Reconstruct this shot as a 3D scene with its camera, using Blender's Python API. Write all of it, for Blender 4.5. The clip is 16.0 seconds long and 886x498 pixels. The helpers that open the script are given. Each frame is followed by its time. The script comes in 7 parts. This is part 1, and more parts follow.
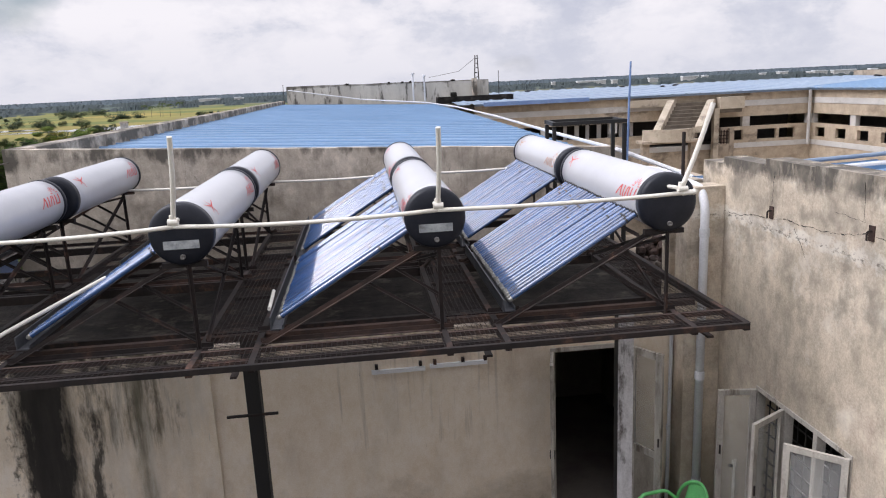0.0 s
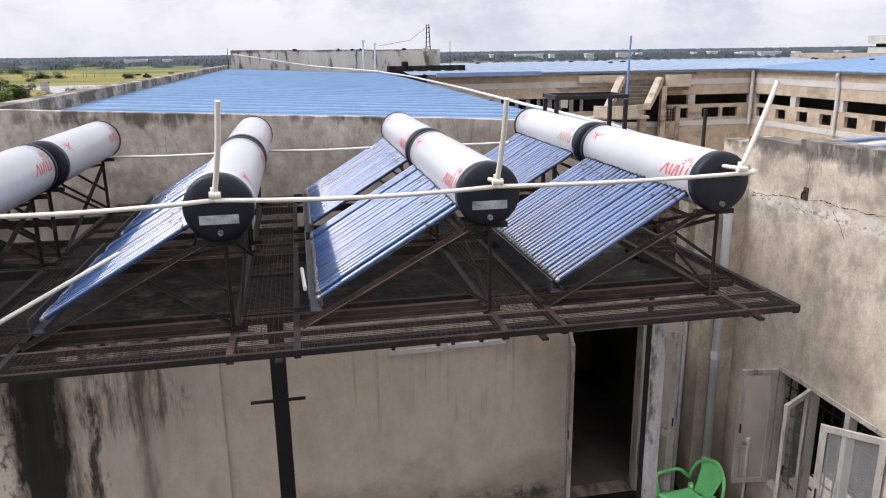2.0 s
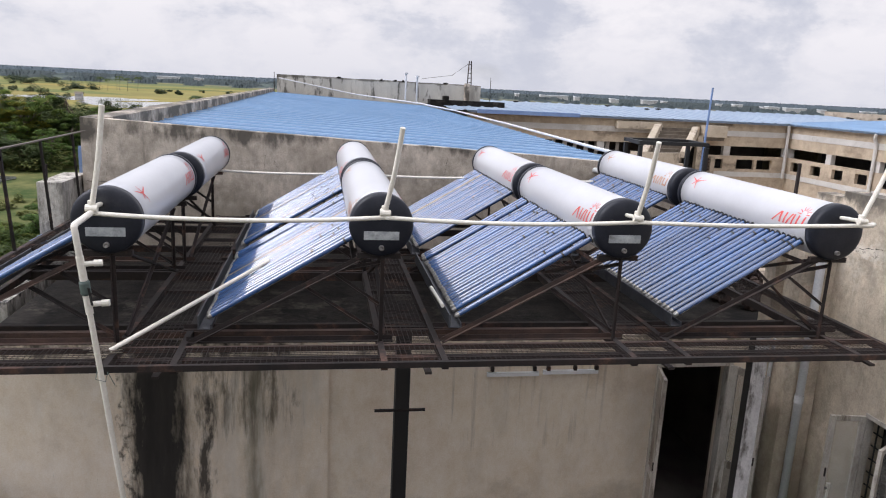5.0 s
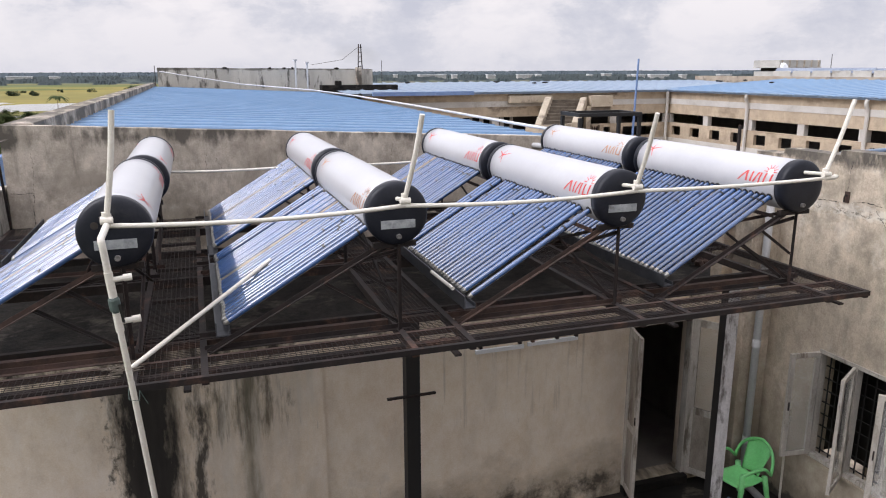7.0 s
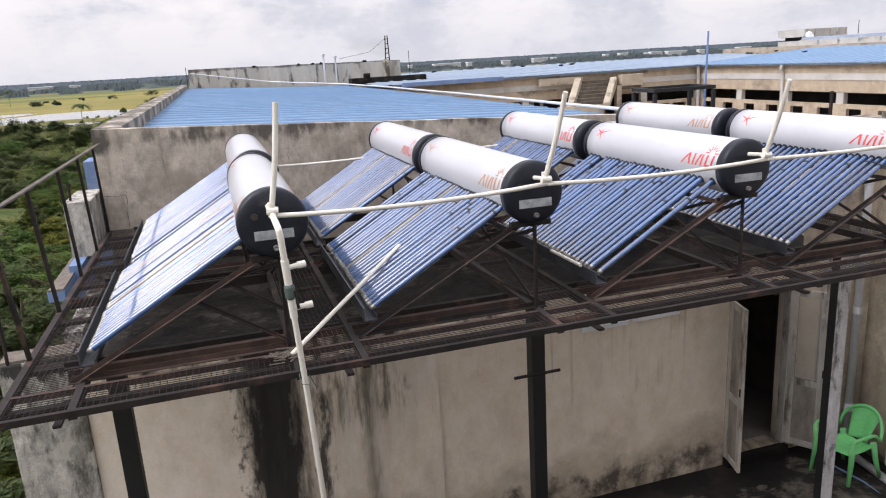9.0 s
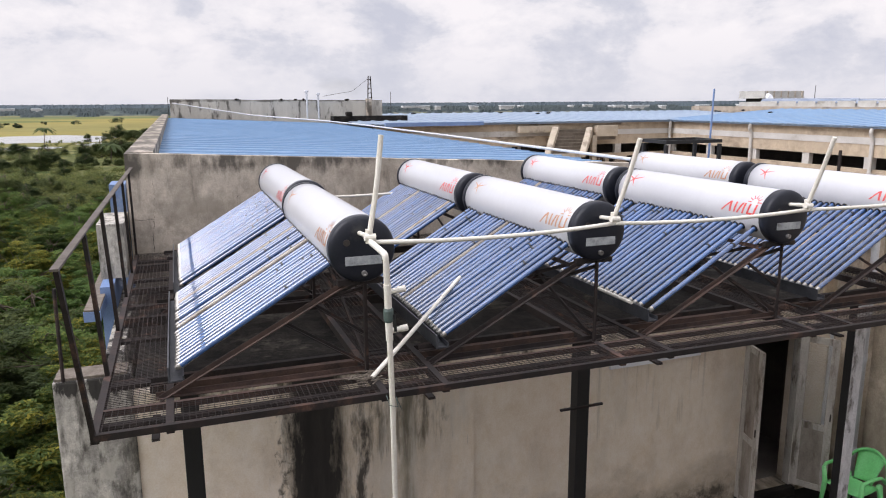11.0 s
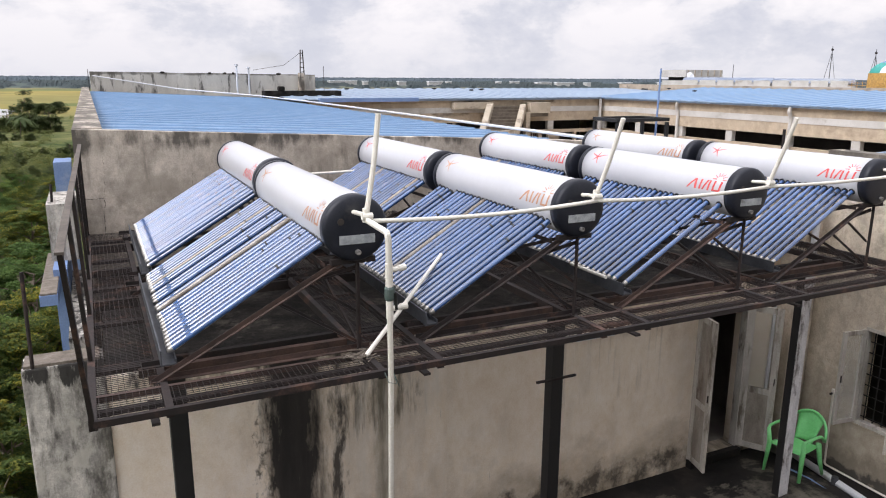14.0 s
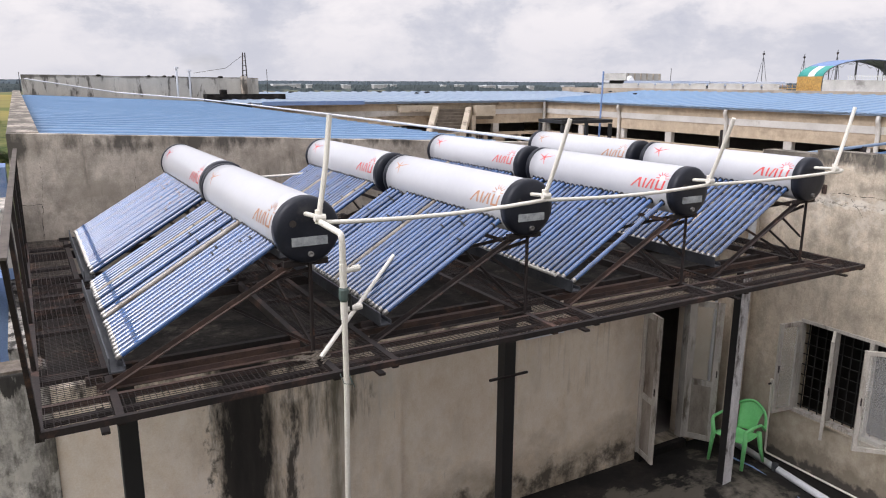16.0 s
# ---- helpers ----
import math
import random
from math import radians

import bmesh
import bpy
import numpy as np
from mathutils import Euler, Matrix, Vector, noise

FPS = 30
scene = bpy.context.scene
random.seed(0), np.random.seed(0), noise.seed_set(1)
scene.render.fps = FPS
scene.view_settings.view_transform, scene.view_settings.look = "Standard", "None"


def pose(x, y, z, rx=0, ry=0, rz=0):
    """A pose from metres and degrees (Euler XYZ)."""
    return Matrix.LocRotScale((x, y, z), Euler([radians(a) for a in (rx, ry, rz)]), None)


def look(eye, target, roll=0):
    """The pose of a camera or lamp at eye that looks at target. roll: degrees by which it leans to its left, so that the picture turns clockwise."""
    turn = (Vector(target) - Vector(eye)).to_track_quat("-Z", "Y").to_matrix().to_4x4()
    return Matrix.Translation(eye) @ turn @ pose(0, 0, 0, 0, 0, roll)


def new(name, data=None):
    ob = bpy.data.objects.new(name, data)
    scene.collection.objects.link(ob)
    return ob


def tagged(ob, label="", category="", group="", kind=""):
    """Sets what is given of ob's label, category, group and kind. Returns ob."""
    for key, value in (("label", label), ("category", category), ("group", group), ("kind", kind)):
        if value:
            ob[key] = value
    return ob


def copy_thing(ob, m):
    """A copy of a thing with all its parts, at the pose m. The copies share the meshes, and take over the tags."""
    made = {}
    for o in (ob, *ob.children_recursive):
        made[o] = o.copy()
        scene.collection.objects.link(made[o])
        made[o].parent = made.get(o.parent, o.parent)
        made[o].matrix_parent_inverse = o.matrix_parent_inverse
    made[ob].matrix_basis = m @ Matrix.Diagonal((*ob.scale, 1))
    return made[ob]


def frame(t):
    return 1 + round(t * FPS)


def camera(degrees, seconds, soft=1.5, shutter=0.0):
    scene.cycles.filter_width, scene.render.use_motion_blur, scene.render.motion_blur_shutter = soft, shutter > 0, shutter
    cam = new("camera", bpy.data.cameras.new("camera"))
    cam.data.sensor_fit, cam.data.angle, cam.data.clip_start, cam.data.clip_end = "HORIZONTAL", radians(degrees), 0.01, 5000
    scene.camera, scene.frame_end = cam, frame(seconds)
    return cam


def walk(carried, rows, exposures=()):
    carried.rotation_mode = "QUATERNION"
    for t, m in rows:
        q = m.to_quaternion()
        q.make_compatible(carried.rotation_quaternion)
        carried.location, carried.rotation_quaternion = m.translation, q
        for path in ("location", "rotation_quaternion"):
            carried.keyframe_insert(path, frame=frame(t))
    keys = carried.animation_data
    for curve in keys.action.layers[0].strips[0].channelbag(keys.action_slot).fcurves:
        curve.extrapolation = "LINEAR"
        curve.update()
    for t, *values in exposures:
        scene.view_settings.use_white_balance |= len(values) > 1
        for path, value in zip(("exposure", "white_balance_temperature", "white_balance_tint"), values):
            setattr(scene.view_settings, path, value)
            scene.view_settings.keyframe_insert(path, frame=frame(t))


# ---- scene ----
cam = camera(62.9, 16.0, soft=1.1)
PATH = [
    (0, (0.53, -0.242, 4.599), (0.732, 1.698, 4.154), -2.7),
    (0.5, (0.215, -0.092, 4.587), (0.479, 1.832, 4.107), -1.2),
    (1, (-0.069, 0.001, 4.605), (0.2, 1.919, 4.103), -1.0),
    (1.5, (-0.214, 0.138, 4.592), (0.174, 2.036, 4.095), -1.5),
    (2, (-0.317, 0.196, 4.607), (0.055, 2.089, 4.081), -0.8),
    (2.5, (-0.415, 0.17, 4.607), (-0.022, 2.054, 4.061), -0.3),
    (3, (-0.574, 0.117, 4.617), (-0.35, 2.025, 4.06), -1.0),
    (3.5, (-0.733, 0.023, 4.608), (-0.636, 1.945, 4.063), 0.8),
    (4, (-0.835, 0.01, 4.607), (-0.682, 1.954, 4.16), 0.9),
    (4.5, (-1.051, 0.008, 4.61), (-0.706, 1.942, 4.234), 1.9),
    (4.7, (-1.181, -0.025, 4.618), (-0.846, 1.899, 4.187), 2.8),
    (6.8, (-2.231, 0.088, 4.627), (-1.656, 1.948, 4.172), 0.4),
    (7, (-2.313, 0.155, 4.62), (-1.69, 1.994, 4.142), -0.2),
    (7.5, (-2.495, 0.19, 4.62), (-1.887, 2.037, 4.152), 0.1),
    (8, (-2.635, 0.306, 4.581), (-1.989, 2.119, 4.036), 0.4),
    (8.5, (-2.843, 0.385, 4.59), (-2.233, 2.225, 4.095), -0.7),
    (9, (-3.19, 0.355, 4.591), (-2.629, 2.207, 4.086), -3.3),
    (9.2, (-3.296, 0.347, 4.601), (-2.734, 2.193, 4.075), -3.7),
    (11.3, (-4.221, 0.384, 4.605), (-3.542, 2.227, 4.224), -0.2),
    (11.5, (-4.297, 0.384, 4.61), (-3.63, 2.23, 4.226), -1.7),
    (12, (-4.352, 0.498, 4.61), (-3.772, 2.373, 4.224), -0.9),
    (12.5, (-4.394, 0.527, 4.59), (-3.78, 2.377, 4.143), 0.4),
    (13, (-4.443, 0.549, 4.6), (-3.858, 2.397, 4.109), 1.5),
    (13.5, (-4.495, 0.548, 4.614), (-3.857, 2.381, 4.133), 0.1),
    (14, (-4.545, 0.514, 4.627), (-3.699, 2.266, 4.166), 0.3),
    (14.5, (-4.584, 0.494, 4.621), (-3.679, 2.228, 4.204), 0.8),
    (15, (-4.577, 0.498, 4.623), (-3.589, 2.187, 4.211), 0.9),
    (15.5, (-4.59, 0.485, 4.624), (-3.577, 2.162, 4.224), 0.2),
    (16, (-4.601, 0.49, 4.614), (-3.626, 2.177, 4.162), 0.3),
]
walk(cam, [(t, look(eye, target, roll)) for t, eye, target, roll in PATH], [(0, -0.24, 6650, 15), (1.5, -0.16, 6650, 15), (3.5, -0.05, 6650, 14), (4.5, -0.27, 6650, 14), (7.5, -0.26, 6800, 15), (9, -0.17, 6800, 15), (11.5, -0.24, 6800, 15), (12.3, -0.27, 6750, 15), (13, -0.12, 6800, 14), (14, -0.14, 6800, 14), (15, -0.26, 6800, 15), (16, -0.27, 6800, 15)])

# ---- world, sun, exposure ----
SUN_TO = Vector((-0.68, -0.06, 0.73)).normalized()
world = bpy.data.worlds.new("sky")
scene.world = world
world.use_nodes = True


def build_world():
    nt = world.node_tree
    nt.nodes.clear()
    N = nt.nodes.new
    L = nt.links.new
    out, bg = N("ShaderNodeOutputWorld"), N("ShaderNodeBackground")
    sky = N("ShaderNodeTexSky")
    sky.sky_type = "NISHITA"
    sky.sun_disc = False
    sky.sun_elevation = math.asin(SUN_TO.z)
    sky.sun_rotation = math.atan2(SUN_TO.x, SUN_TO.y)
    sky.air_density, sky.dust_density = 1.0, 1.5
    tc = N("ShaderNodeTexCoord")
    sep = N("ShaderNodeSeparateXYZ")
    L(tc.outputs["Generated"], sep.inputs[0])
    # banks of cumulus: the direction, drawn out sideways towards the horizon
    dv = N("ShaderNodeMapping"); dv.inputs["Scale"].default_value = (1.0, 1.0, 1.8)
    L(tc.outputs["Generated"], dv.inputs[0])
    big = N("ShaderNodeTexNoise"); big.inputs["Scale"].default_value = 2.6; big.inputs["Detail"].default_value = 7; big.inputs["Roughness"].default_value = 0.5
    small = N("ShaderNodeTexNoise"); small.inputs["Scale"].default_value = 6.2; small.inputs["Detail"].default_value = 12; small.inputs["Roughness"].default_value = 0.60; small.inputs["Distortion"].default_value = 0.15
    mp = N("ShaderNodeMapping"); mp.inputs["Location"].default_value = (3.1, 1.7, 0.4)
    L(dv.outputs[0], mp.inputs[0]); L(mp.outputs[0], big.inputs["Vector"]); L(dv.outputs[0], small.inputs["Vector"])
    cover = N("ShaderNodeValToRGB")
    cover.color_ramp.elements[0].position, cover.color_ramp.elements[1].position = 0.30, 0.42
    L(big.outputs[0], cover.inputs[0])
    shade = N("ShaderNodeValToRGB")
    e = shade.color_ramp.elements
    e[0].position, e[0].color = 0.36, (0.80, 0.865, 1.02, 1)
    e[1].position, e[1].color = 0.58, (1.26, 1.28, 1.35, 1)
    m = e.new(0.44); m.color = (0.95, 1.005, 1.13, 1)
    m = e.new(0.49); m.color = (1.12, 1.155, 1.25, 1)
    L(small.outputs[0], shade.inputs[0])
    dim = N("ShaderNodeMix"); dim.data_type = "RGBA"; dim.blend_type = "MULTIPLY"; dim.inputs[0].default_value = 1.0
    dim.inputs[7].default_value = (0.13, 0.13, 0.13, 1)
    L(sky.outputs[0], dim.inputs[6])
    mix = N("ShaderNodeMix"); mix.data_type = "RGBA"
    L(cover.outputs[0], mix.inputs[0]); L(dim.outputs[2], mix.inputs[6]); L(shade.outputs[0], mix.inputs[7])
    # towards the horizon the haze closes over
    hz = N("ShaderNodeMapRange"); hz.inputs[1].default_value, hz.inputs[2].default_value = 0.0, 0.09
    hz.inputs[3].default_value, hz.inputs[4].default_value = 0.6, 0.0
    L(sep.outputs[2], hz.inputs[0])
    mix2 = N("ShaderNodeMix"); mix2.data_type = "RGBA"; mix2.inputs[7].default_value = (0.93, 0.985, 1.11, 1)
    L(hz.outputs[0], mix2.inputs[0]); L(mix.outputs[2], mix2.inputs[6])
    L(mix2.outputs[2], bg.inputs[0])
    # an overcast sky is brightest overhead
    up = N("ShaderNodeMapRange"); up.interpolation_type = "SMOOTHSTEP"; up.inputs[1].default_value, up.inputs[2].default_value = 0.42, 0.88
    up.inputs[3].default_value, up.inputs[4].default_value = SKY, SKY * 1.9
    L(sep.outputs[2], up.inputs[0])
    # the cloud glows round the veiled sun
    dt = N("ShaderNodeVectorMath"); dt.operation = "DOT_PRODUCT"; dt.inputs[1].default_value = tuple(SUN_TO)
    L(tc.outputs["Generated"], dt.inputs[0])
    mz = N("ShaderNodeMath"); mz.operation = "MAXIMUM"; mz.inputs[1].default_value = 0.0; L(dt.outputs["Value"], mz.inputs[0])
    pw = N("ShaderNodeMath"); pw.operation = "POWER"; pw.inputs[1].default_value = 17.0; L(mz.outputs[0], pw.inputs[0])
    gl = N("ShaderNodeMath"); gl.operation = "MULTIPLY_ADD"; gl.inputs[1].default_value = 6.8; gl.inputs[2].default_value = 1.0; L(pw.outputs[0], gl.inputs[0])
    st = N("ShaderNodeMath"); st.operation = "MULTIPLY"; L(up.outputs[0], st.inputs[0]); L(gl.outputs[0], st.inputs[1])
    L(st.outputs[0], bg.inputs[1])
    L(bg.outputs[0], out.inputs[0])


SKY = 0.84
build_world()
sun = new("sun", bpy.data.lights.new("sun", "SUN"))
sun.data.energy, sun.data.angle, sun.data.color = 0.5, radians(14.0), (1.0, 0.96, 0.90)
sun.matrix_world = look((-30, -12, 30), Vector((-30, -12, 30)) - SUN_TO)


# ---- materials ----
def material(name, c1, c2, rough=0.8, scale=4.0, metal=0.0, bump=0.15, stretch=(1, 1, 1), grain=60.0, c3=None, c3_at=0.62,
             vary=0.0, spec=0.5, coat=0.0, rough2=None, offset=True, fine=0.32, mottle=0.0):
    """Two colours mixed by a coarse noise, a third in patches, fine grain in relief."""
    m = bpy.data.materials.new(name)
    m.use_nodes = True
    nt = m.node_tree
    N, L = nt.nodes.new, nt.links.new
    b = nt.nodes["Principled BSDF"]
    tc = N("ShaderNodeTexCoord")
    src = tc.outputs["Object"]
    info = N("ShaderNodeObjectInfo")
    if offset:
        ad = N("ShaderNodeVectorMath"); ad.operation = "ADD"
        sc = N("ShaderNodeMath"); sc.operation = "MULTIPLY"; sc.inputs[1].default_value = 37.0
        L(info.outputs["Random"], sc.inputs[0]); L(src, ad.inputs[0]); L(sc.outputs[0], ad.inputs[1])
        src = ad.outputs[0]
    mp = N("ShaderNodeMapping"); mp.inputs["Scale"].default_value = stretch
    L(src, mp.inputs[0])
    n1 = N("ShaderNodeTexNoise"); n1.inputs["Scale"].default_value = scale; n1.inputs["Detail"].default_value = 6; n1.inputs["Roughness"].default_value = 0.62
    L(mp.outputs[0], n1.inputs["Vector"])
    n2 = N("ShaderNodeTexNoise"); n2.inputs["Scale"].default_value = grain; n2.inputs["Detail"].default_value = 3
    L(src, n2.inputs["Vector"])
    r1 = N("ShaderNodeValToRGB")
    r1.color_ramp.elements[0].position, r1.color_ramp.elements[1].position = 0.36, 0.64
    r1.color_ramp.elements[0].color, r1.color_ramp.elements[1].color = (*c1, 1), (*c2, 1)
    L(n1.outputs[0], r1.inputs[0])
    col = r1.outputs[0]
    if c3:
        n3 = N("ShaderNodeTexNoise"); n3.inputs["Scale"].default_value = scale * 0.55; n3.inputs["Detail"].default_value = 8; n3.inputs["Roughness"].default_value = 0.7
        mp3 = N("ShaderNodeMapping"); mp3.inputs["Location"].default_value = (5, 9, 2); mp3.inputs["Scale"].default_value = stretch
        L(src, mp3.inputs[0]); L(mp3.outputs[0], n3.inputs["Vector"])
        r3 = N("ShaderNodeValToRGB")
        r3.color_ramp.elements[0].position, r3.color_ramp.elements[1].position = c3_at - 0.05, c3_at + 0.07
        L(n3.outputs[0], r3.inputs[0])
        mx = N("ShaderNodeMix"); mx.data_type = "RGBA"; mx.inputs[7].default_value = (*c3, 1)
        L(r3.outputs[0], mx.inputs[0]); L(col, mx.inputs[6])
        col = mx.outputs[2]
    if mottle:
        n4 = N("ShaderNodeTexNoise"); n4.inputs["Scale"].default_value = scale * 5.0; n4.inputs["Detail"].default_value = 9; n4.inputs["Roughness"].default_value = 0.72
        mp4 = N("ShaderNodeMapping"); mp4.inputs["Location"].default_value = (1, 4, 7); mp4.inputs["Scale"].default_value = (1.0, 1.0, 0.7)
        L(src, mp4.inputs[0]); L(mp4.outputs[0], n4.inputs["Vector"])
        r4 = N("ShaderNodeMapRange"); r4.inputs[1].default_value, r4.inputs[2].default_value = 0.32, 0.68
        L(n4.outputs[0], r4.inputs[0])
        x4 = N("ShaderNodeMix"); x4.data_type = "RGBA"; x4.blend_type = "OVERLAY"; x4.inputs[0].default_value = mottle
        L(col, x4.inputs[6]); L(r4.outputs[0], x4.inputs[7])
        col = x4.outputs[2]
    g = N("ShaderNodeMix"); g.data_type = "RGBA"; g.blend_type = "OVERLAY"; g.inputs[0].default_value = fine
    L(col, g.inputs[6]); L(n2.outputs[0], g.inputs[7])
    col = g.outputs[2]
    if vary:
        hs = N("ShaderNodeHueSaturation")
        mr = N("ShaderNodeMapRange"); mr.inputs[3].default_value, mr.inputs[4].default_value = 1 - vary, 1 + vary
        L(info.outputs["Random"], mr.inputs[0]); L(mr.outputs[0], hs.inputs["Value"]); L(col, hs.inputs["Color"])
        col = hs.outputs[0]
    L(col, b.inputs["Base Color"])
    b.inputs["Metallic"].default_value = metal
    b.inputs["Specular IOR Level"].default_value = spec
    b.inputs["Coat Weight"].default_value = coat
    rr = N("ShaderNodeMapRange"); rr.inputs[3].default_value, rr.inputs[4].default_value = rough * 0.85, min(1.0, rough2 or rough * 1.15)
    L(n1.outputs[0], rr.inputs[0]); L(rr.outputs[0], b.inputs["Roughness"])
    if bump:
        bp = N("ShaderNodeBump"); bp.inputs["Strength"].default_value = bump; bp.inputs["Distance"].default_value = 0.02
        am = N("ShaderNodeMath"); am.operation = "MULTIPLY_ADD"; am.inputs[1].default_value = 0.35
        L(n2.outputs[0], am.inputs[0]); L(n1.outputs[0], am.inputs[2]); L(am.outputs[0], bp.inputs["Height"])
        L(bp.outputs[0], b.inputs["Normal"])
    return m


def add_stain_or_shade(m, colour, x=None, y=None, z=None, edge=0.12, wobble=0.35, scale=(3, 3, 1.2), amount=0.9, cut=0.5, soft=0.3):
    """A stain, or painted shade, with soft ragged edges inside a block of world space (given as ranges) over the colour
    that m has.
    """
    nt = m.node_tree
    N, L = nt.nodes.new, nt.links.new
    b = nt.nodes["Principled BSDF"]
    was = b.inputs["Base Color"].links[0].from_socket
    geo = N("ShaderNodeNewGeometry")
    sep = N("ShaderNodeSeparateXYZ"); L(geo.outputs["Position"], sep.inputs[0])
    mp = N("ShaderNodeMapping"); mp.inputs["Scale"].default_value = scale
    L(geo.outputs["Position"], mp.inputs[0])
    n = N("ShaderNodeTexNoise"); n.inputs["Scale"].default_value = 1.0; n.inputs["Detail"].default_value = 7; n.inputs["Roughness"].default_value = 0.65
    L(mp.outputs[0], n.inputs["Vector"])
    mask = None
    for axis, lim in enumerate((x, y, z)):
        if lim is None:
            continue
        mid, half = (lim[0] + lim[1]) / 2, (lim[1] - lim[0]) / 2
        d = N("ShaderNodeMath"); d.operation = "SUBTRACT"; d.inputs[1].default_value = mid; L(sep.outputs[axis], d.inputs[0])
        a = N("ShaderNodeMath"); a.operation = "ABSOLUTE"; L(d.outputs[0], a.inputs[0])
        r = N("ShaderNodeMapRange"); r.inputs[1].default_value, r.inputs[2].default_value = half + edge, half - edge
        L(a.outputs[0], r.inputs[0])
        if mask is None:
            mask = r.outputs[0]
        else:
            k = N("ShaderNodeMath"); k.operation = "MULTIPLY"; L(mask, k.inputs[0]); L(r.outputs[0], k.inputs[1]); mask = k.outputs[0]
    s = N("ShaderNodeMath"); s.operation = "MULTIPLY_ADD"; s.inputs[1].default_value = wobble * 2; L(n.outputs[0], s.inputs[0]); L(mask, s.inputs[2])
    t = N("ShaderNodeMapRange"); t.inputs[1].default_value, t.inputs[2].default_value = cut + wobble, cut + wobble + soft
    t.inputs[4].default_value = amount
    L(s.outputs[0], t.inputs[0])
    mx = N("ShaderNodeMix"); mx.data_type = "RGBA"; mx.inputs[7].default_value = (*colour, 1)
    L(t.outputs[0], mx.inputs[0]); L(was, mx.inputs[6]); L(mx.outputs[2], b.inputs["Base Color"])


M = {}
M["cream"] = material("cream_plaster", (0.44, 0.375, 0.29), (0.56, 0.48, 0.38), 0.9, 1.3, c3=(0.46, 0.40, 0.32), c3_at=0.63, bump=0.14, mottle=0.30, fine=0.30)
M["cream_front"] = material("cream_front_plaster", (0.70, 0.60, 0.48), (0.75, 0.66, 0.54), 0.9, 1.1, c3=(0.62, 0.525, 0.415), c3_at=0.62, bump=0.12, mottle=0.16, fine=0.25)
M["concrete"] = material("grey_weathered_concrete", (0.35, 0.30, 0.245), (0.54, 0.475, 0.40), 0.92, 1.2, c3=(0.23, 0.195, 0.155), c3_at=0.58, bump=0.25, mottle=0.30, fine=0.30)
M["pillar"] = material("mould_streaked_concrete", (0.26, 0.245, 0.22), (0.52, 0.49, 0.44), 0.92, 2.2, c3=(0.12, 0.11, 0.09), c3_at=0.57, stretch=(1.6, 1.6, 0.45), bump=0.3, mottle=0.4)
M["roofslab"] = material("black_moss_roof", (0.006, 0.0055, 0.005), (0.026, 0.023, 0.020), 0.85, 3.0, c3=(0.075, 0.066, 0.055), c3_at=0.60, bump=0.6, mottle=0.5, spec=0.15)
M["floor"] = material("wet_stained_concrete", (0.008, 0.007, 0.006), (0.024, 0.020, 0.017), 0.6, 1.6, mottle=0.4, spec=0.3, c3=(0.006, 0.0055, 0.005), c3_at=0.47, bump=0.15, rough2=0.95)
M["steel"] = material("rusty_black_steel", (0.011, 0.008, 0.0075), (0.027, 0.018, 0.016), 0.75, 5.0, metal=0.2, mottle=0.3, c3=(0.10, 0.052, 0.036), c3_at=0.60, bump=0.2, vary=0.25)
M["rust"] = material("red_brown_rust", (0.036, 0.022, 0.018), (0.072, 0.042, 0.032), 0.85, 6.0, metal=0.1, c3=(0.03, 0.02, 0.016), c3_at=0.57, bump=0.25, vary=0.25)
M["black_steel"] = material("black_painted_steel", (0.006, 0.006, 0.0065), (0.012, 0.0115, 0.0115), 0.6, 3.0, c3=(0.10, 0.09, 0.08), c3_at=0.72, bump=0.1)
M["peel"] = material("peeling_white_paint", (0.44, 0.44, 0.45), (0.58, 0.58, 0.59), 0.7, 6.0, c3=(0.09, 0.08, 0.075), c3_at=0.58, stretch=(2.0, 2.0, 0.7), bump=0.25)
M["tank"] = material("white_tank_enamel", (0.465, 0.472, 0.498), (0.515, 0.522, 0.546), 0.36, 1.2, bump=0.01, grain=25, coat=0.3, fine=0.04)
M["cap"] = material("black_plastic_cap", (0.008, 0.010, 0.016), (0.017, 0.019, 0.027), 0.42, 4.0, bump=0.05, c3=(0.04, 0.04, 0.042), c3_at=0.70, spec=0.3)
M["nipple"] = material("dull_grey_nipple", (0.16, 0.155, 0.15), (0.28, 0.27, 0.26), 0.45, 9.0, metal=0.5, bump=0.05)
M["port"] = material("brown_black_plug", (0.022, 0.018, 0.016), (0.040, 0.032, 0.028), 0.5, 9.0, bump=0.05)
M["plate"] = material("weathered_label_plate", (0.24, 0.26, 0.27), (0.40, 0.42, 0.43), 0.6, 14.0, bump=0.05, c3=(0.12, 0.12, 0.12))
M["red"] = material("red_print", (0.58, 0.05, 0.05), (0.66, 0.12, 0.11), 0.5, 8.0, bump=0)
M["gold"] = material("faded_gold_print", (0.42, 0.20, 0.12), (0.50, 0.28, 0.17), 0.5, 8.0, bump=0)
M["tube"] = material("blue_coated_glass_tube", (0.019, 0.064, 0.185), (0.034, 0.096, 0.245), 0.22, 2.5, metal=0.0, spec=0.2, bump=0.0, grain=12, vary=0.28, coat=1.0)
M["tube"].node_tree.nodes["Principled BSDF"].inputs["Coat Roughness"].default_value = 0.045
M["tube"].node_tree.nodes["Principled BSDF"].inputs["Sheen Weight"].default_value = 0.05


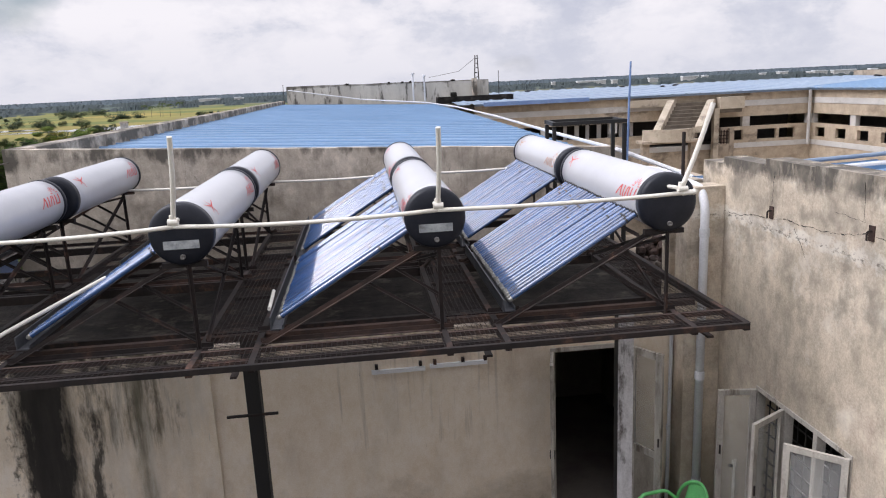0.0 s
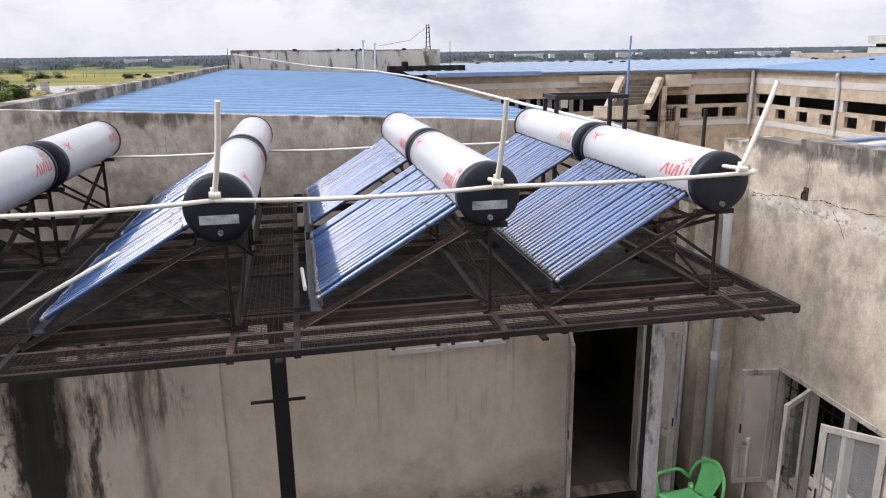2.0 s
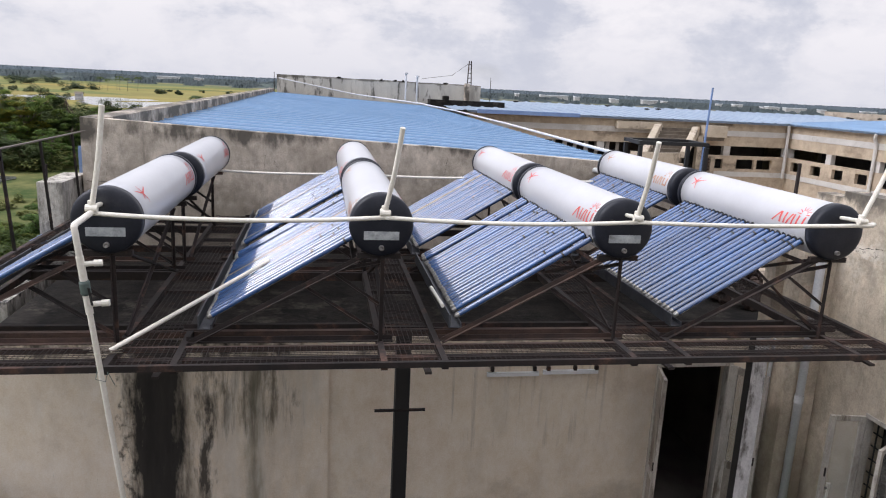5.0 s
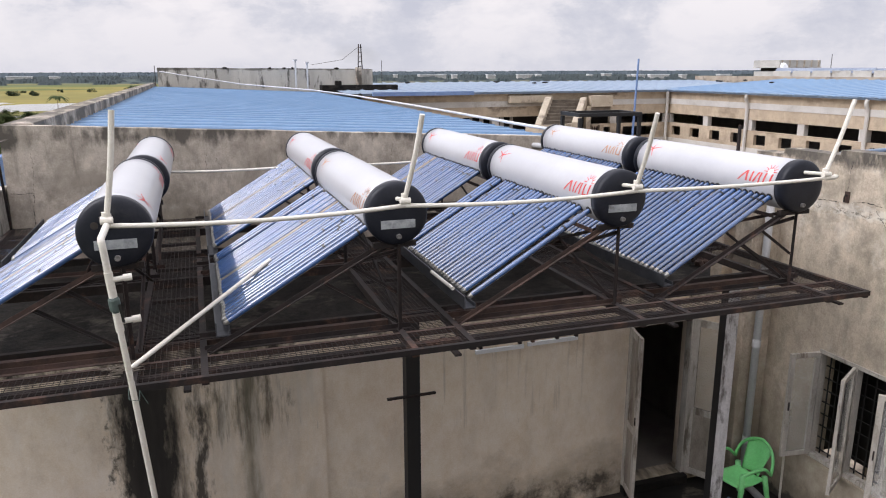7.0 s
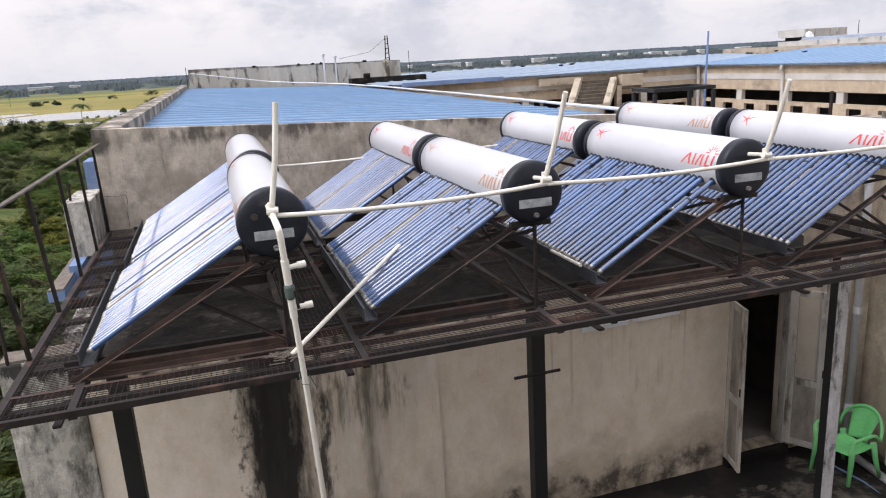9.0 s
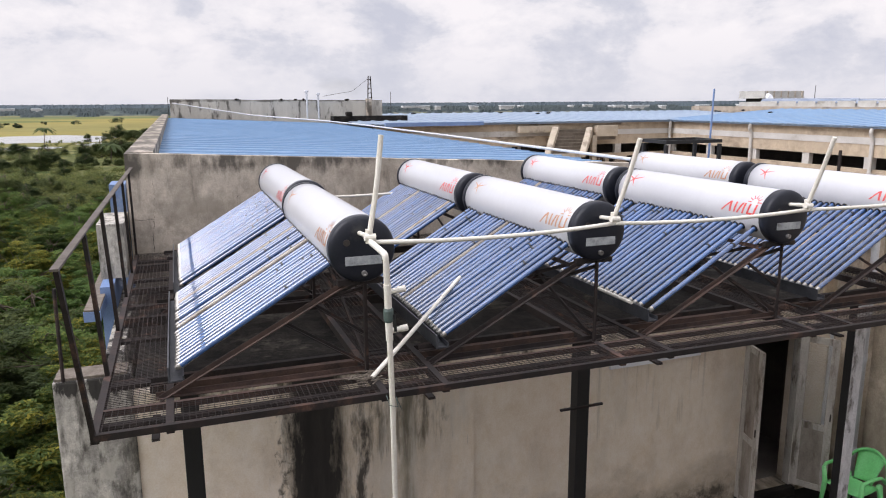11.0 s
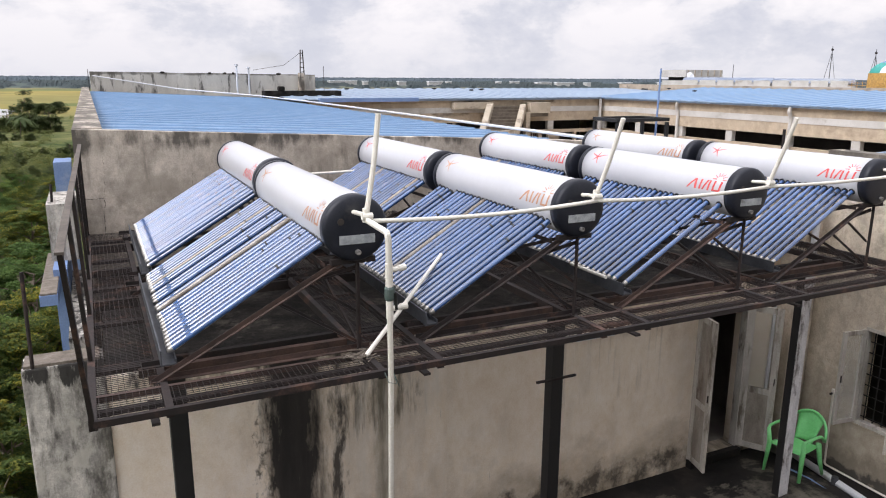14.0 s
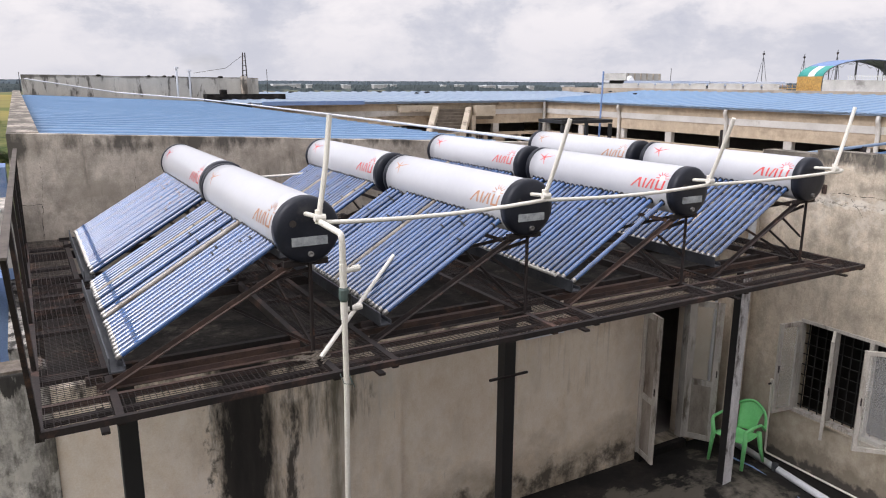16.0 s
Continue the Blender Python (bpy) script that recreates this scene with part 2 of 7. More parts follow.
def glass_over(m, ior):
    """Two glass walls, one inside the other, mirror more than one: a further layer of gloss."""
    nt = m.node_tree
    N, L = nt.nodes.new, nt.links.new
    fr, gl, mx = N("ShaderNodeFresnel"), N("ShaderNodeBsdfGlossy"), N("ShaderNodeMixShader")
    fr.inputs["IOR"].default_value = ior
    gl.inputs["Roughness"].default_value = 0.03
    L(fr.outputs[0], mx.inputs[0]); L(nt.nodes["Principled BSDF"].outputs[0], mx.inputs[1]); L(gl.outputs[0], mx.inputs[2])
    L(mx.outputs[0], nt.nodes["Material Output"].inputs["Surface"])


glass_over(M["tube"], 1.9)
M["tube_dull"] = material("dusty_failed_tube", (0.16, 0.13, 0.10), (0.30, 0.27, 0.23), 0.25, 6.0, bump=0.0, vary=0.2, coat=0.6)
M["silver"] = material("silvered_tube_tip", (0.34, 0.32, 0.29), (0.46, 0.45, 0.42), 0.3, 9, metal=0.6, bump=0)
M["rubber"] = material("black_rubber_ring", (0.008, 0.008, 0.009), (0.016, 0.016, 0.017), 0.6, 9, bump=0)
M["rail"] = material("grey_steel_foot_rail", (0.055, 0.058, 0.066), (0.10, 0.105, 0.115), 0.5, 3, metal=0.4, c3=(0.03, 0.03, 0.035), bump=0.06)
M["pvc"] = material("cream_pvc", (0.66, 0.63, 0.55), (0.74, 0.71, 0.64), 0.42, 3.0, bump=0.02, c3=(0.52, 0.48, 0.40), c3_at=0.68)
M["pvc_grey"] = material("white_drain_pvc", (0.52, 0.53, 0.55), (0.62, 0.63, 0.65), 0.5, 2.0, bump=0.03, c3=(0.33, 0.31, 0.28), c3_at=0.64, stretch=(1, 1, 0.5))
M["valve"] = material("green_grey_union", (0.05, 0.085, 0.075), (0.09, 0.12, 0.11), 0.5, 9, bump=0.05)
M["bluesheet"] = material("sky_blue_roof_sheet", (0.122, 0.225, 0.365), (0.145, 0.255, 0.405), 0.42, 0.5, bump=0.0, grain=14, c3=(0.165, 0.28, 0.43), c3_at=0.64, stretch=(0.6, 0.6, 1), fine=0.12, mottle=0.10)
M["palesheet"] = material("pale_blue_roof_sheet", (0.165, 0.225, 0.31), (0.22, 0.285, 0.365), 0.5, 0.5, bump=0.03, grain=6, stretch=(0.3, 1.6, 1), c3=(0.27, 0.33, 0.40), c3_at=0.60)
M["bluepaint"] = material("blue_paint", (0.13, 0.21, 0.40), (0.18, 0.27, 0.46), 0.6, 2.0, bump=0.1, c3=(0.30, 0.36, 0.48), c3_at=0.66)
M["beige"] = material("peach_beige_paint", (0.40, 0.325, 0.24), (0.47, 0.385, 0.29), 0.85, 0.4, bump=0.05, mottle=0.2, c3=(0.29, 0.23, 0.17), c3_at=0.58, stretch=(1, 1, 2))
M["whiteband"] = material("white_painted_band", (0.46, 0.445, 0.42), (0.55, 0.535, 0.51), 0.85, 0.8, bump=0.03, c3=(0.33, 0.30, 0.26), c3_at=0.6)
M["brown_concrete"] = material("stained_tan_concrete", (0.30, 0.24, 0.18), (0.42, 0.35, 0.27), 0.9, 0.9, bump=0.15, c3=(0.16, 0.13, 0.10), c3_at=0.6)
# near black: painted shade for unlit interiors, also cracks and stones
M["dark"] = material("near_black_shade_cracks_stone", (0.010, 0.009, 0.009), (0.02, 0.018, 0.018), 0.9, 2, bump=0)
# plaster darkened to hold the shade inside the galleries
M["gallery_shade"] = material("shade_darkened_gallery_plaster", (0.035, 0.030, 0.028), (0.060, 0.052, 0.048), 0.9, 1.5, bump=0, c3=(0.02, 0.018, 0.017))
# plaster colour lowered to carry the dimness of the room
M["inroom"] = material("shade_darkened_room_plaster", (0.12, 0.10, 0.09), (0.18, 0.16, 0.14), 0.9, 2, bump=0.05)
M["woodpaint"] = material("worn_cream_painted_wood", (0.36, 0.335, 0.295), (0.48, 0.45, 0.40), 0.75, 5.0, bump=0.2, c3=(0.14, 0.115, 0.09), c3_at=0.58, stretch=(2, 2, 0.5))
M["panelwood"] = material("weathered_door_panel", (0.20, 0.17, 0.14), (0.30, 0.27, 0.23), 0.8, 4.0, bump=0.15, c3=(0.11, 0.08, 0.06), c3_at=0.6, stretch=(2, 2, 0.6))
M["glass"] = material("dusty_clear_glass", (0.84, 0.84, 0.82), (0.92, 0.92, 0.90), 0.04, 3.0, bump=0)
M["glass"].node_tree.nodes["Principled BSDF"].inputs["Transmission Weight"].default_value = 0.9
M["glass"].node_tree.nodes["Principled BSDF"].inputs["IOR"].default_value = 1.2
M["handrail"] = material("worn_grey_brown_rail", (0.075, 0.06, 0.05), (0.14, 0.12, 0.10), 0.7, 5.0, metal=0.2, bump=0.15, c3=(0.04, 0.03, 0.025))
M["green"] = material("green_plastic", (0.15, 0.55, 0.19), (0.20, 0.62, 0.24), 0.38, 3.0, bump=0.02)
M["tin"] = material("rusted_tin", (0.34, 0.19, 0.06), (0.60, 0.36, 0.10), 0.7, 3.0, bump=0.05)
M["teal"] = material("teal_sheet", (0.02, 0.25, 0.22), (0.04, 0.32, 0.28), 0.5, 1.0, bump=0)
M["whitesheet"] = material("white_sheet", (0.70, 0.72, 0.74), (0.78, 0.8, 0.82), 0.5, 1.0, bump=0)
M["far_grey"] = material("far_grey_plaster", (0.42, 0.41, 0.40), (0.55, 0.54, 0.52), 0.9, 0.6, bump=0, c3=(0.25, 0.24, 0.23), c3_at=0.6)
M["bark"] = material("grey_brown_bark", (0.09, 0.07, 0.05), (0.16, 0.13, 0.10), 0.9, 6, bump=0.3)
M["debris"] = material("dry_debris", (0.11, 0.09, 0.07), (0.20, 0.17, 0.14), 0.9, 12, bump=0.2)
M["blue_wire"] = material("blue_hose", (0.12, 0.2, 0.38), (0.16, 0.25, 0.42), 0.5, 6, bump=0)
# the weathering that single walls carry, and shade painted low on the cream
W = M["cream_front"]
add_stain_or_shade(W, (0.30, 0.265, 0.215), z=(-3, 2.6), edge=0.1, wobble=0.9, scale=(2.4, 1, 0.9), amount=0.16, cut=1.0)
add_stain_or_shade(W, (0.20, 0.17, 0.12), x=(-3.45, -1.25), edge=0.4, wobble=0.9, scale=(4.5, 1, 1.2), amount=0.40, cut=0.68, soft=0.8)
add_stain_or_shade(W, (0.085, 0.070, 0.046), x=(-2.80, -1.40), z=(0.75, 2.8), edge=0.38, wobble=1.0, scale=(15, 1, 1.6), amount=0.85, cut=0.84, soft=0.42)
add_stain_or_shade(W, (0.05, 0.043, 0.030), x=(-2.8, -1.35), z=(0.9, 2.2), edge=0.35, wobble=1.0, scale=(9, 1, 3.0), amount=0.8, cut=1.0, soft=0.4)
add_stain_or_shade(W, (0.16, 0.145, 0.105), x=(-2.12, -1.92), edge=0.10, wobble=0.5, scale=(9, 1, 2.5), amount=0.75, cut=0.35, soft=0.6)
add_stain_or_shade(W, (0.60, 0.555, 0.48), x=(-2.65, -1.0), edge=0.4, wobble=1.0, scale=(9, 1, 1.0), amount=0.6, cut=0.98, soft=0.4)
add_stain_or_shade(W, (0.075, 0.060, 0.040), x=(-3.36, -2.48), edge=0.25, wobble=0.8, scale=(10.0, 1, 1.5), amount=0.8, cut=0.60, soft=0.6)
add_stain_or_shade(W, (0.045, 0.037, 0.026), x=(-3.50, -3.05), edge=0.15, wobble=1.0, scale=(15.0, 1, 10.0), amount=0.8, cut=1.0, soft=0.3)
add_stain_or_shade(W, (0.009, 0.008, 0.007), x=(-3.25, -2.74), edge=0.20, wobble=0.75, scale=(10.0, 1, 2.2), amount=0.96, cut=0.28, soft=0.42)
add_stain_or_shade(W, (0.085, 0.078, 0.066), x=(-3.15, -2.80), z=(0.85, 2.4), edge=0.25, wobble=1.0, scale=(8, 1, 3.0), amount=0.6, cut=0.95, soft=0.5)
add_stain_or_shade(W, (0.016, 0.014, 0.012), x=(-2.68, -2.36), edge=0.16, wobble=0.9, scale=(12, 1, 3.0), amount=0.9, cut=0.74, soft=0.35)
add_stain_or_shade(W, (0.016, 0.014, 0.012), z=(1.66, 2.4), edge=0.2, wobble=1.0, scale=(3.2, 1, 2.4), amount=0.95, cut=1.02)
add_stain_or_shade(W, (0.02, 0.018, 0.015), x=(-4.7, -2.2), z=(1.6, 2.4), edge=0.3, wobble=0.9, scale=(5.0, 1, 2.0), amount=0.95, cut=0.95)
add_stain_or_shade(W, (0.24, 0.195, 0.135), z=(-1.6, 0.25), edge=0.5, wobble=0.8, scale=(1.3, 1, 1.6), amount=0.65, cut=0.60, soft=0.5)
add_stain_or_shade(W, (0.060, 0.050, 0.037), z=(-1.4, -0.08), edge=0.30, wobble=1.0, scale=(4.0, 1, 3.4), amount=0.92, cut=0.80, soft=0.42)
add_stain_or_shade(W, (0.13, 0.115, 0.095), z=(-3, 2.6), edge=0.1, wobble=1.0, scale=(26, 1, 2.0), amount=0.75, cut=1.36, soft=0.15)
add_stain_or_shade(W, (0.17, 0.145, 0.11), x=(-0.2, 2.4), z=(0.4, 2.3), edge=0.3, wobble=1.0, scale=(16, 1, 0.7), amount=0.5, cut=1.10, soft=0.4)
B = M["beige"]
add_stain_or_shade(B, (0.16, 0.125, 0.09), z=(-5, 4), edge=0.5, wobble=1.0, scale=(0.7, 0.7, 1.6), amount=0.6, cut=1.12, soft=0.4)
add_stain_or_shade(B, (0.15, 0.12, 0.09), x=(15.0, 27.0), y=(43, 45), edge=1.2, wobble=1.0, scale=(0.9, 1, 1.5), amount=0.88, cut=0.86)
add_stain_or_shade(M["brown_concrete"], (0.085, 0.07, 0.055), z=(-6, 4), edge=0.2, wobble=1.0, scale=(1.1, 1.1, 1.3), amount=0.8, cut=0.98)
add_stain_or_shade(M["floor"], (0.10, 0.09, 0.072), x=(0.5, 4.4), y=(4.0, 7.3), edge=0.5, wobble=1.0, scale=(1.8, 2.4, 1), amount=0.8, cut=1.02, soft=0.12)
add_stain_or_shade(M["floor"], (0.15, 0.135, 0.11), x=(2.3, 3.75), y=(5.2, 6.8), edge=0.4, wobble=0.9, scale=(2.6, 2.6, 1), amount=0.8, cut=0.80, soft=0.3)
C = M["concrete"]
add_stain_or_shade(C, (0.29, 0.25, 0.20), z=(-3, 4.6), edge=0.3, wobble=1.0, scale=(1.1, 1, 1.4), amount=0.7, cut=1.0)
add_stain_or_shade(C, (0.06, 0.054, 0.045), z=(3.52, 4.8), edge=0.22, wobble=1.0, scale=(3.4, 1.2, 1.6), amount=0.85, cut=0.80)
add_stain_or_shade(C, (0.10, 0.088, 0.070), z=(2.0, 4.8), edge=0.3, wobble=1.1, scale=(7.0, 5, 1.1), amount=0.6, cut=1.16, soft=0.35)
add_stain_or_shade(C, (0.52, 0.46, 0.38), z=(2.0, 3.6), edge=0.3, wobble=1.1, scale=(3.0, 3, 2.2), amount=0.5, cut=1.22, soft=0.3)
add_stain_or_shade(C, (0.085, 0.078, 0.068), z=(2.3, 4.6), edge=0.5, wobble=1.1, scale=(4.0, 1, 0.5), amount=0.5, cut=1.2)
C = M["cream"]
add_stain_or_shade(C, (0.70, 0.65, 0.56), z=(-3, 4.6), edge=0.3, wobble=1.0, scale=(2.5, 2.2, 2.6), amount=0.7, cut=1.12)
add_stain_or_shade(C, (0.70, 0.66, 0.58), z=(3.02, 3.26), edge=0.09, wobble=0.9, scale=(9, 9, 12), amount=0.75, cut=0.70)
add_stain_or_shade(C, (0.085, 0.075, 0.06), z=(3.02, 3.22), edge=0.10, wobble=1.0, scale=(22, 20, 30), amount=0.9, cut=0.98)
add_stain_or_shade(C, (0.055, 0.05, 0.043), z=(3.52, 4.6), edge=0.14, wobble=0.9, scale=(4, 5, 2.0), amount=0.92, cut=0.72)
add_stain_or_shade(C, (0.20, 0.175, 0.14), z=(2.2, 4.6), edge=0.5, wobble=1.0, scale=(2.5, 3.5, 3.5), amount=0.7, cut=0.98)
add_stain_or_shade(C, (0.30, 0.265, 0.22), z=(-3, 4.6), edge=0.3, wobble=0.9, scale=(1.6, 1.5, 0.8), amount=0.5, cut=1.02)
add_stain_or_shade(C, (0.09, 0.082, 0.07), z=(3.30, 4.6), edge=0.3, wobble=1.0, scale=(3.0, 3.4, 3.0), amount=0.6, cut=0.95)
add_stain_or_shade(C, (0.14, 0.125, 0.10), z=(-3, 4.6), edge=0.3, wobble=1.0, scale=(6, 6, 0.9), amount=0.4, cut=1.2)
# the next two darken cream walls low down: grime plus painted shade
add_stain_or_shade(C, (0.24, 0.205, 0.155), z=(-3, 1.1), edge=0.7, wobble=0.6, scale=(1.2, 1.4, 1.2), amount=0.7, cut=0.45, soft=0.7)
add_stain_or_shade(C, (0.16, 0.135, 0.10), z=(-0.9, 0.0), edge=0.35, wobble=0.9, scale=(1.6, 2.6, 2.0), amount=0.7, cut=0.66)
add_stain_or_shade(C, (0.045, 0.04, 0.034), z=(-0.9, -0.42), edge=0.14, wobble=0.9, scale=(2.6, 3.6, 3.0), amount=0.9, cut=0.72, soft=0.18)
add_stain_or_shade(M["pillar"], (0.05, 0.045, 0.038), z=(-12, 5), edge=0.1, wobble=1.0, scale=(9.0, 6.0, 2.2), amount=0.85, cut=1.0, soft=0.3)
add_stain_or_shade(M["pillar"], (0.50, 0.47, 0.41), z=(-12, 5), edge=0.1, wobble=1.0, scale=(5.0, 4.0, 3.0), amount=0.7, cut=1.12, soft=0.15)
add_stain_or_shade(M["pillar"], (0.022, 0.020, 0.018), z=(1.95, 2.4), edge=0.16, wobble=0.9, scale=(9.0, 7.0, 2.5), amount=0.95, cut=0.8, soft=0.15)
add_stain_or_shade(M["pillar"], (0.028, 0.024, 0.019), x=(-5.2, -4.5), y=(-3.0, 7.0), z=(0.50, 0.8), edge=0.07, wobble=0.9, scale=(9.0, 7.0, 6.0), amount=0.95, cut=0.42, soft=0.2)
add_stain_or_shade(M["roofslab"], (0.060, 0.055, 0.048), z=(-12, 5), edge=0.1, wobble=1.0, scale=(1.2, 2.2, 1), amount=0.6, cut=1.15)


# ---- building helpers ----
def root_of(ob):
    while ob.parent:
        ob = ob.parent
    return ob


def thing(name, at, label, category, group=""):
    ob = new(name)
    ob.empty_display_size = 0.2
    ob.location = at
    return tagged(ob, label, category, group)


def link(name, bm, mat, parent=None, smooth=False):
    me = bpy.data.meshes.new(name)
    bmesh.ops.recalc_face_normals(bm, faces=bm.faces)
    bm.to_mesh(me)
    bm.free()
    if smooth:
        for p in me.polygons:
            p.use_smooth = True
    if mat:
        me.materials.append(mat)
    ob = new(name, me)
    if parent:
        ob.parent = parent
    return ob


def part(name, bm, mat, parent, label="", smooth=False):
    """One mesh part, built in world places, under a thing or under a part of it."""
    bmesh.ops.translate(bm, verts=bm.verts, vec=-Vector(root_of(parent).location))
    ob = link(name, bm, mat, parent, smooth)
    if label:
        ob["label"] = label
    return ob


def structure(name, bm, mat, label="", smooth=False):
    return tagged(link(name, bm, mat, None, smooth), label, "", "", "structure")


def box(x0, x1, y0, y1, z0, z1, bm=None, bevel=0.0):
    bm = bm or bmesh.new()
    r = bmesh.ops.create_cube(bm, size=1.0)
    vs = r["verts"]
    bmesh.ops.scale(bm, verts=vs, vec=(abs(x1 - x0), abs(y1 - y0), abs(z1 - z0)))
    bmesh.ops.translate(bm, verts=vs, vec=((x0 + x1) / 2, (y0 + y1) / 2, (z0 + z1) / 2))
    if bevel:
        es = list({e for v in vs for e in v.link_edges})
        bmesh.ops.bevel(bm, geom=es, offset=bevel, segments=2, affect="EDGES", profile=0.6)
    return bm


def axes_for(d):
    d = Vector(d).normalized()
    side = d.cross(Vector((0, 0, 1)))
    if side.length < 1e-3:
        side = Vector((1, 0, 0))
    side.normalize()
    return side, side.cross(d).normalized(), d


def bar(p, q, w, h, bm=None):
    """A square bar from p to q, w wide and h high."""
    bm = bm or bmesh.new()
    p, q = Vector(p), Vector(q)
    s, u, _ = axes_for(q - p)
    ring = [(-w / 2, -h / 2), (w / 2, -h / 2), (w / 2, h / 2), (-w / 2, h / 2)]
    vs = [[bm.verts.new(c + s * a + u * b) for a, b in ring] for c in (p, q)]
    for k in range(4):
        bm.faces.new((vs[0][k], vs[0][(k + 1) % 4], vs[1][(k + 1) % 4], vs[1][k]))
    bm.faces.new(vs[0][::-1]); bm.faces.new(vs[1])
    return bm


def angle_bar(p, q, w, bm=None, t=0.006, flip=1):
    """An angle iron from p to q: two thin legs at right angles."""
    bm = bm or bmesh.new()
    p, q = Vector(p), Vector(q)
    s, u, _ = axes_for(q - p)
    prof = [(0, 0), (w * flip, 0), (w * flip, t), (t * flip, t), (t * flip, w), (0, w)]
    vs = [[bm.verts.new(c + s * (a - w * flip / 2) + u * (b - w / 2)) for a, b in prof] for c in (p, q)]
    n = len(prof)
    for k in range(n):
        bm.faces.new((vs[0][k], vs[0][(k + 1) % n], vs[1][(k + 1) % n], vs[1][k]))
    bm.faces.new(vs[0][::-1]); bm.faces.new(vs[1])
    return bm


def pipe(points, r, seg=10, bm=None, caps=True):
    """A round pipe through the points, with mitred bends. r: one radius or one for each point."""
    bm = bm or bmesh.new()
    pts = [Vector(p) for p in points]
    rs = r if isinstance(r, (list, tuple)) else [r] * len(pts)
    d0 = (pts[1] - pts[0]).normalized()
    s, u, _ = axes_for(d0)
    rings = []
    for i, c in enumerate(pts):
        a = (pts[i] - pts[i - 1]).normalized() if i else d0
        b = (pts[i + 1] - pts[i]).normalized() if i < len(pts) - 1 else a
        t = (a + b).normalized() if (a + b).length > 1e-6 else a
        s = (s - t * s.dot(t)).normalized()
        u = t.cross(s)
        rings.append([bm.verts.new(c + (s * math.cos(2 * math.pi * k / seg) + u * math.sin(2 * math.pi * k / seg)) * rs[i]) for k in range(seg)])
    for A, B in zip(rings, rings[1:]):
        for k in range(seg):
            bm.faces.new((A[k], A[(k + 1) % seg], B[(k + 1) % seg], B[k]))
    if caps:
        bm.faces.new(rings[0][::-1]); bm.faces.new(rings[-1])
    return bm


def bent(points, radius=0.04, n=4):
    """Rounds the corners of a line of points."""
    pts = [Vector(p) for p in points]
    out = [pts[0]]
    for a, b, c in zip(pts, pts[1:], pts[2:]):
        r = min(radius, (a - b).length * 0.45, (c - b).length * 0.45)
        p, q = b + (a - b).normalized() * r, b + (c - b).normalized() * r
        for k in range(n + 1):
            f = k / n
            out.append(p * (1 - f) ** 2 + b * 2 * f * (1 - f) + q * f ** 2)
    return out + [pts[-1]]


def lathe_y(profile, x, z, seg=48, bm=None):
    """A body of revolution about a line along y. profile: (y, radius) rows."""
    bm = bm or bmesh.new()
    rings = []
    for y, r in profile:
        rings.append([bm.verts.new((x + r * math.cos(2 * math.pi * k / seg), y, z + r * math.sin(2 * math.pi * k / seg))) for k in range(seg)])
    for A, B in zip(rings, rings[1:]):
        for k in range(seg):
            bm.faces.new((A[k], A[(k + 1) % seg], B[(k + 1) % seg], B[k]))
    bm.faces.new(rings[0][::-1]); bm.faces.new(rings[-1])
    return bm


def wall_with_holes(axis, at, thick, a0, a1, z0, z1, holes, bm=None):
    """A wall across x ('y': its face lies at y = at) or across y ('x'), made of blocks round its openings (a0, a1, z0, z1)."""
    bm = bm or bmesh.new()
    cuts = sorted({a0, a1, *[h[0] for h in holes], *[h[1] for h in holes]})
    for p, q in zip(cuts, cuts[1:]):
        spans = [(z0, z1)]
        for h in holes:
            if h[0] <= p + 1e-6 and h[1] >= q - 1e-6:
                spans = [s for lo, hi in spans for s in ((lo, min(hi, h[2])), (max(lo, h[3]), hi)) if s[1] - s[0] > 1e-4]
        for lo, hi in spans:
            if axis == "y":
                box(p, q, at, at + thick, lo, hi, bm)
            else:
                box(at, at + thick, p, q, lo, hi, bm)
    bmesh.ops.remove_doubles(bm, verts=bm.verts, dist=1e-5)
    return bm


# ---- the large structure ----
FLOOR, DECK, SLAB = -0.62, 2.60, 2.00
WALL_Y, FAR_Y, RIGHT_X, LEFT_X = 7.24, 11.2, 4.30, -4.63
GROUND = -10.0


def floor_z(x, y):
    """The floor, with the rough mound of concrete at the foot of the outer column."""
    return FLOOR + 0.17 * math.exp(-((x - 2.93) ** 2 + (y - 6.1) ** 2) / 0.55)


def terrace():
    bm = bmesh.new()
    nx, ny = 90, 84
    g = []
    for i in range(nx + 1):
        x = -5.1 + 9.7 * i / nx
        row = []
        for j in range(ny + 1):
            y = -1.6 + 8.9 * j / ny
            z = floor_z(x, y) + 0.018 * noise.noise(Vector((x * 1.3, y * 1.3, 0))) + 0.008 * noise.noise(Vector((x * 4, y * 4, 3)))
            row.append(bm.verts.new((x, y, z - 0.012)))
        g.append(row)
    for a, b in zip(g, g[1:]):
        for j in range(ny):
            bm.faces.new((a[j], b[j], b[j + 1], a[j + 1]))
    return bm


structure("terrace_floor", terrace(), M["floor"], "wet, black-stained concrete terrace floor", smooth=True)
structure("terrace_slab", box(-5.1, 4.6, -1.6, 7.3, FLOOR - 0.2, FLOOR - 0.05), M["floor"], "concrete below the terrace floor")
# front wall with the doorway, and the shallow step in its plaster
DOOR = (2.46, 3.40, FLOOR + 0.12, 1.66)
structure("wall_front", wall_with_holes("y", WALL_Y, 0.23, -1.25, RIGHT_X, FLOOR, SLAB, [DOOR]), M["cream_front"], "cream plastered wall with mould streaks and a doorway")
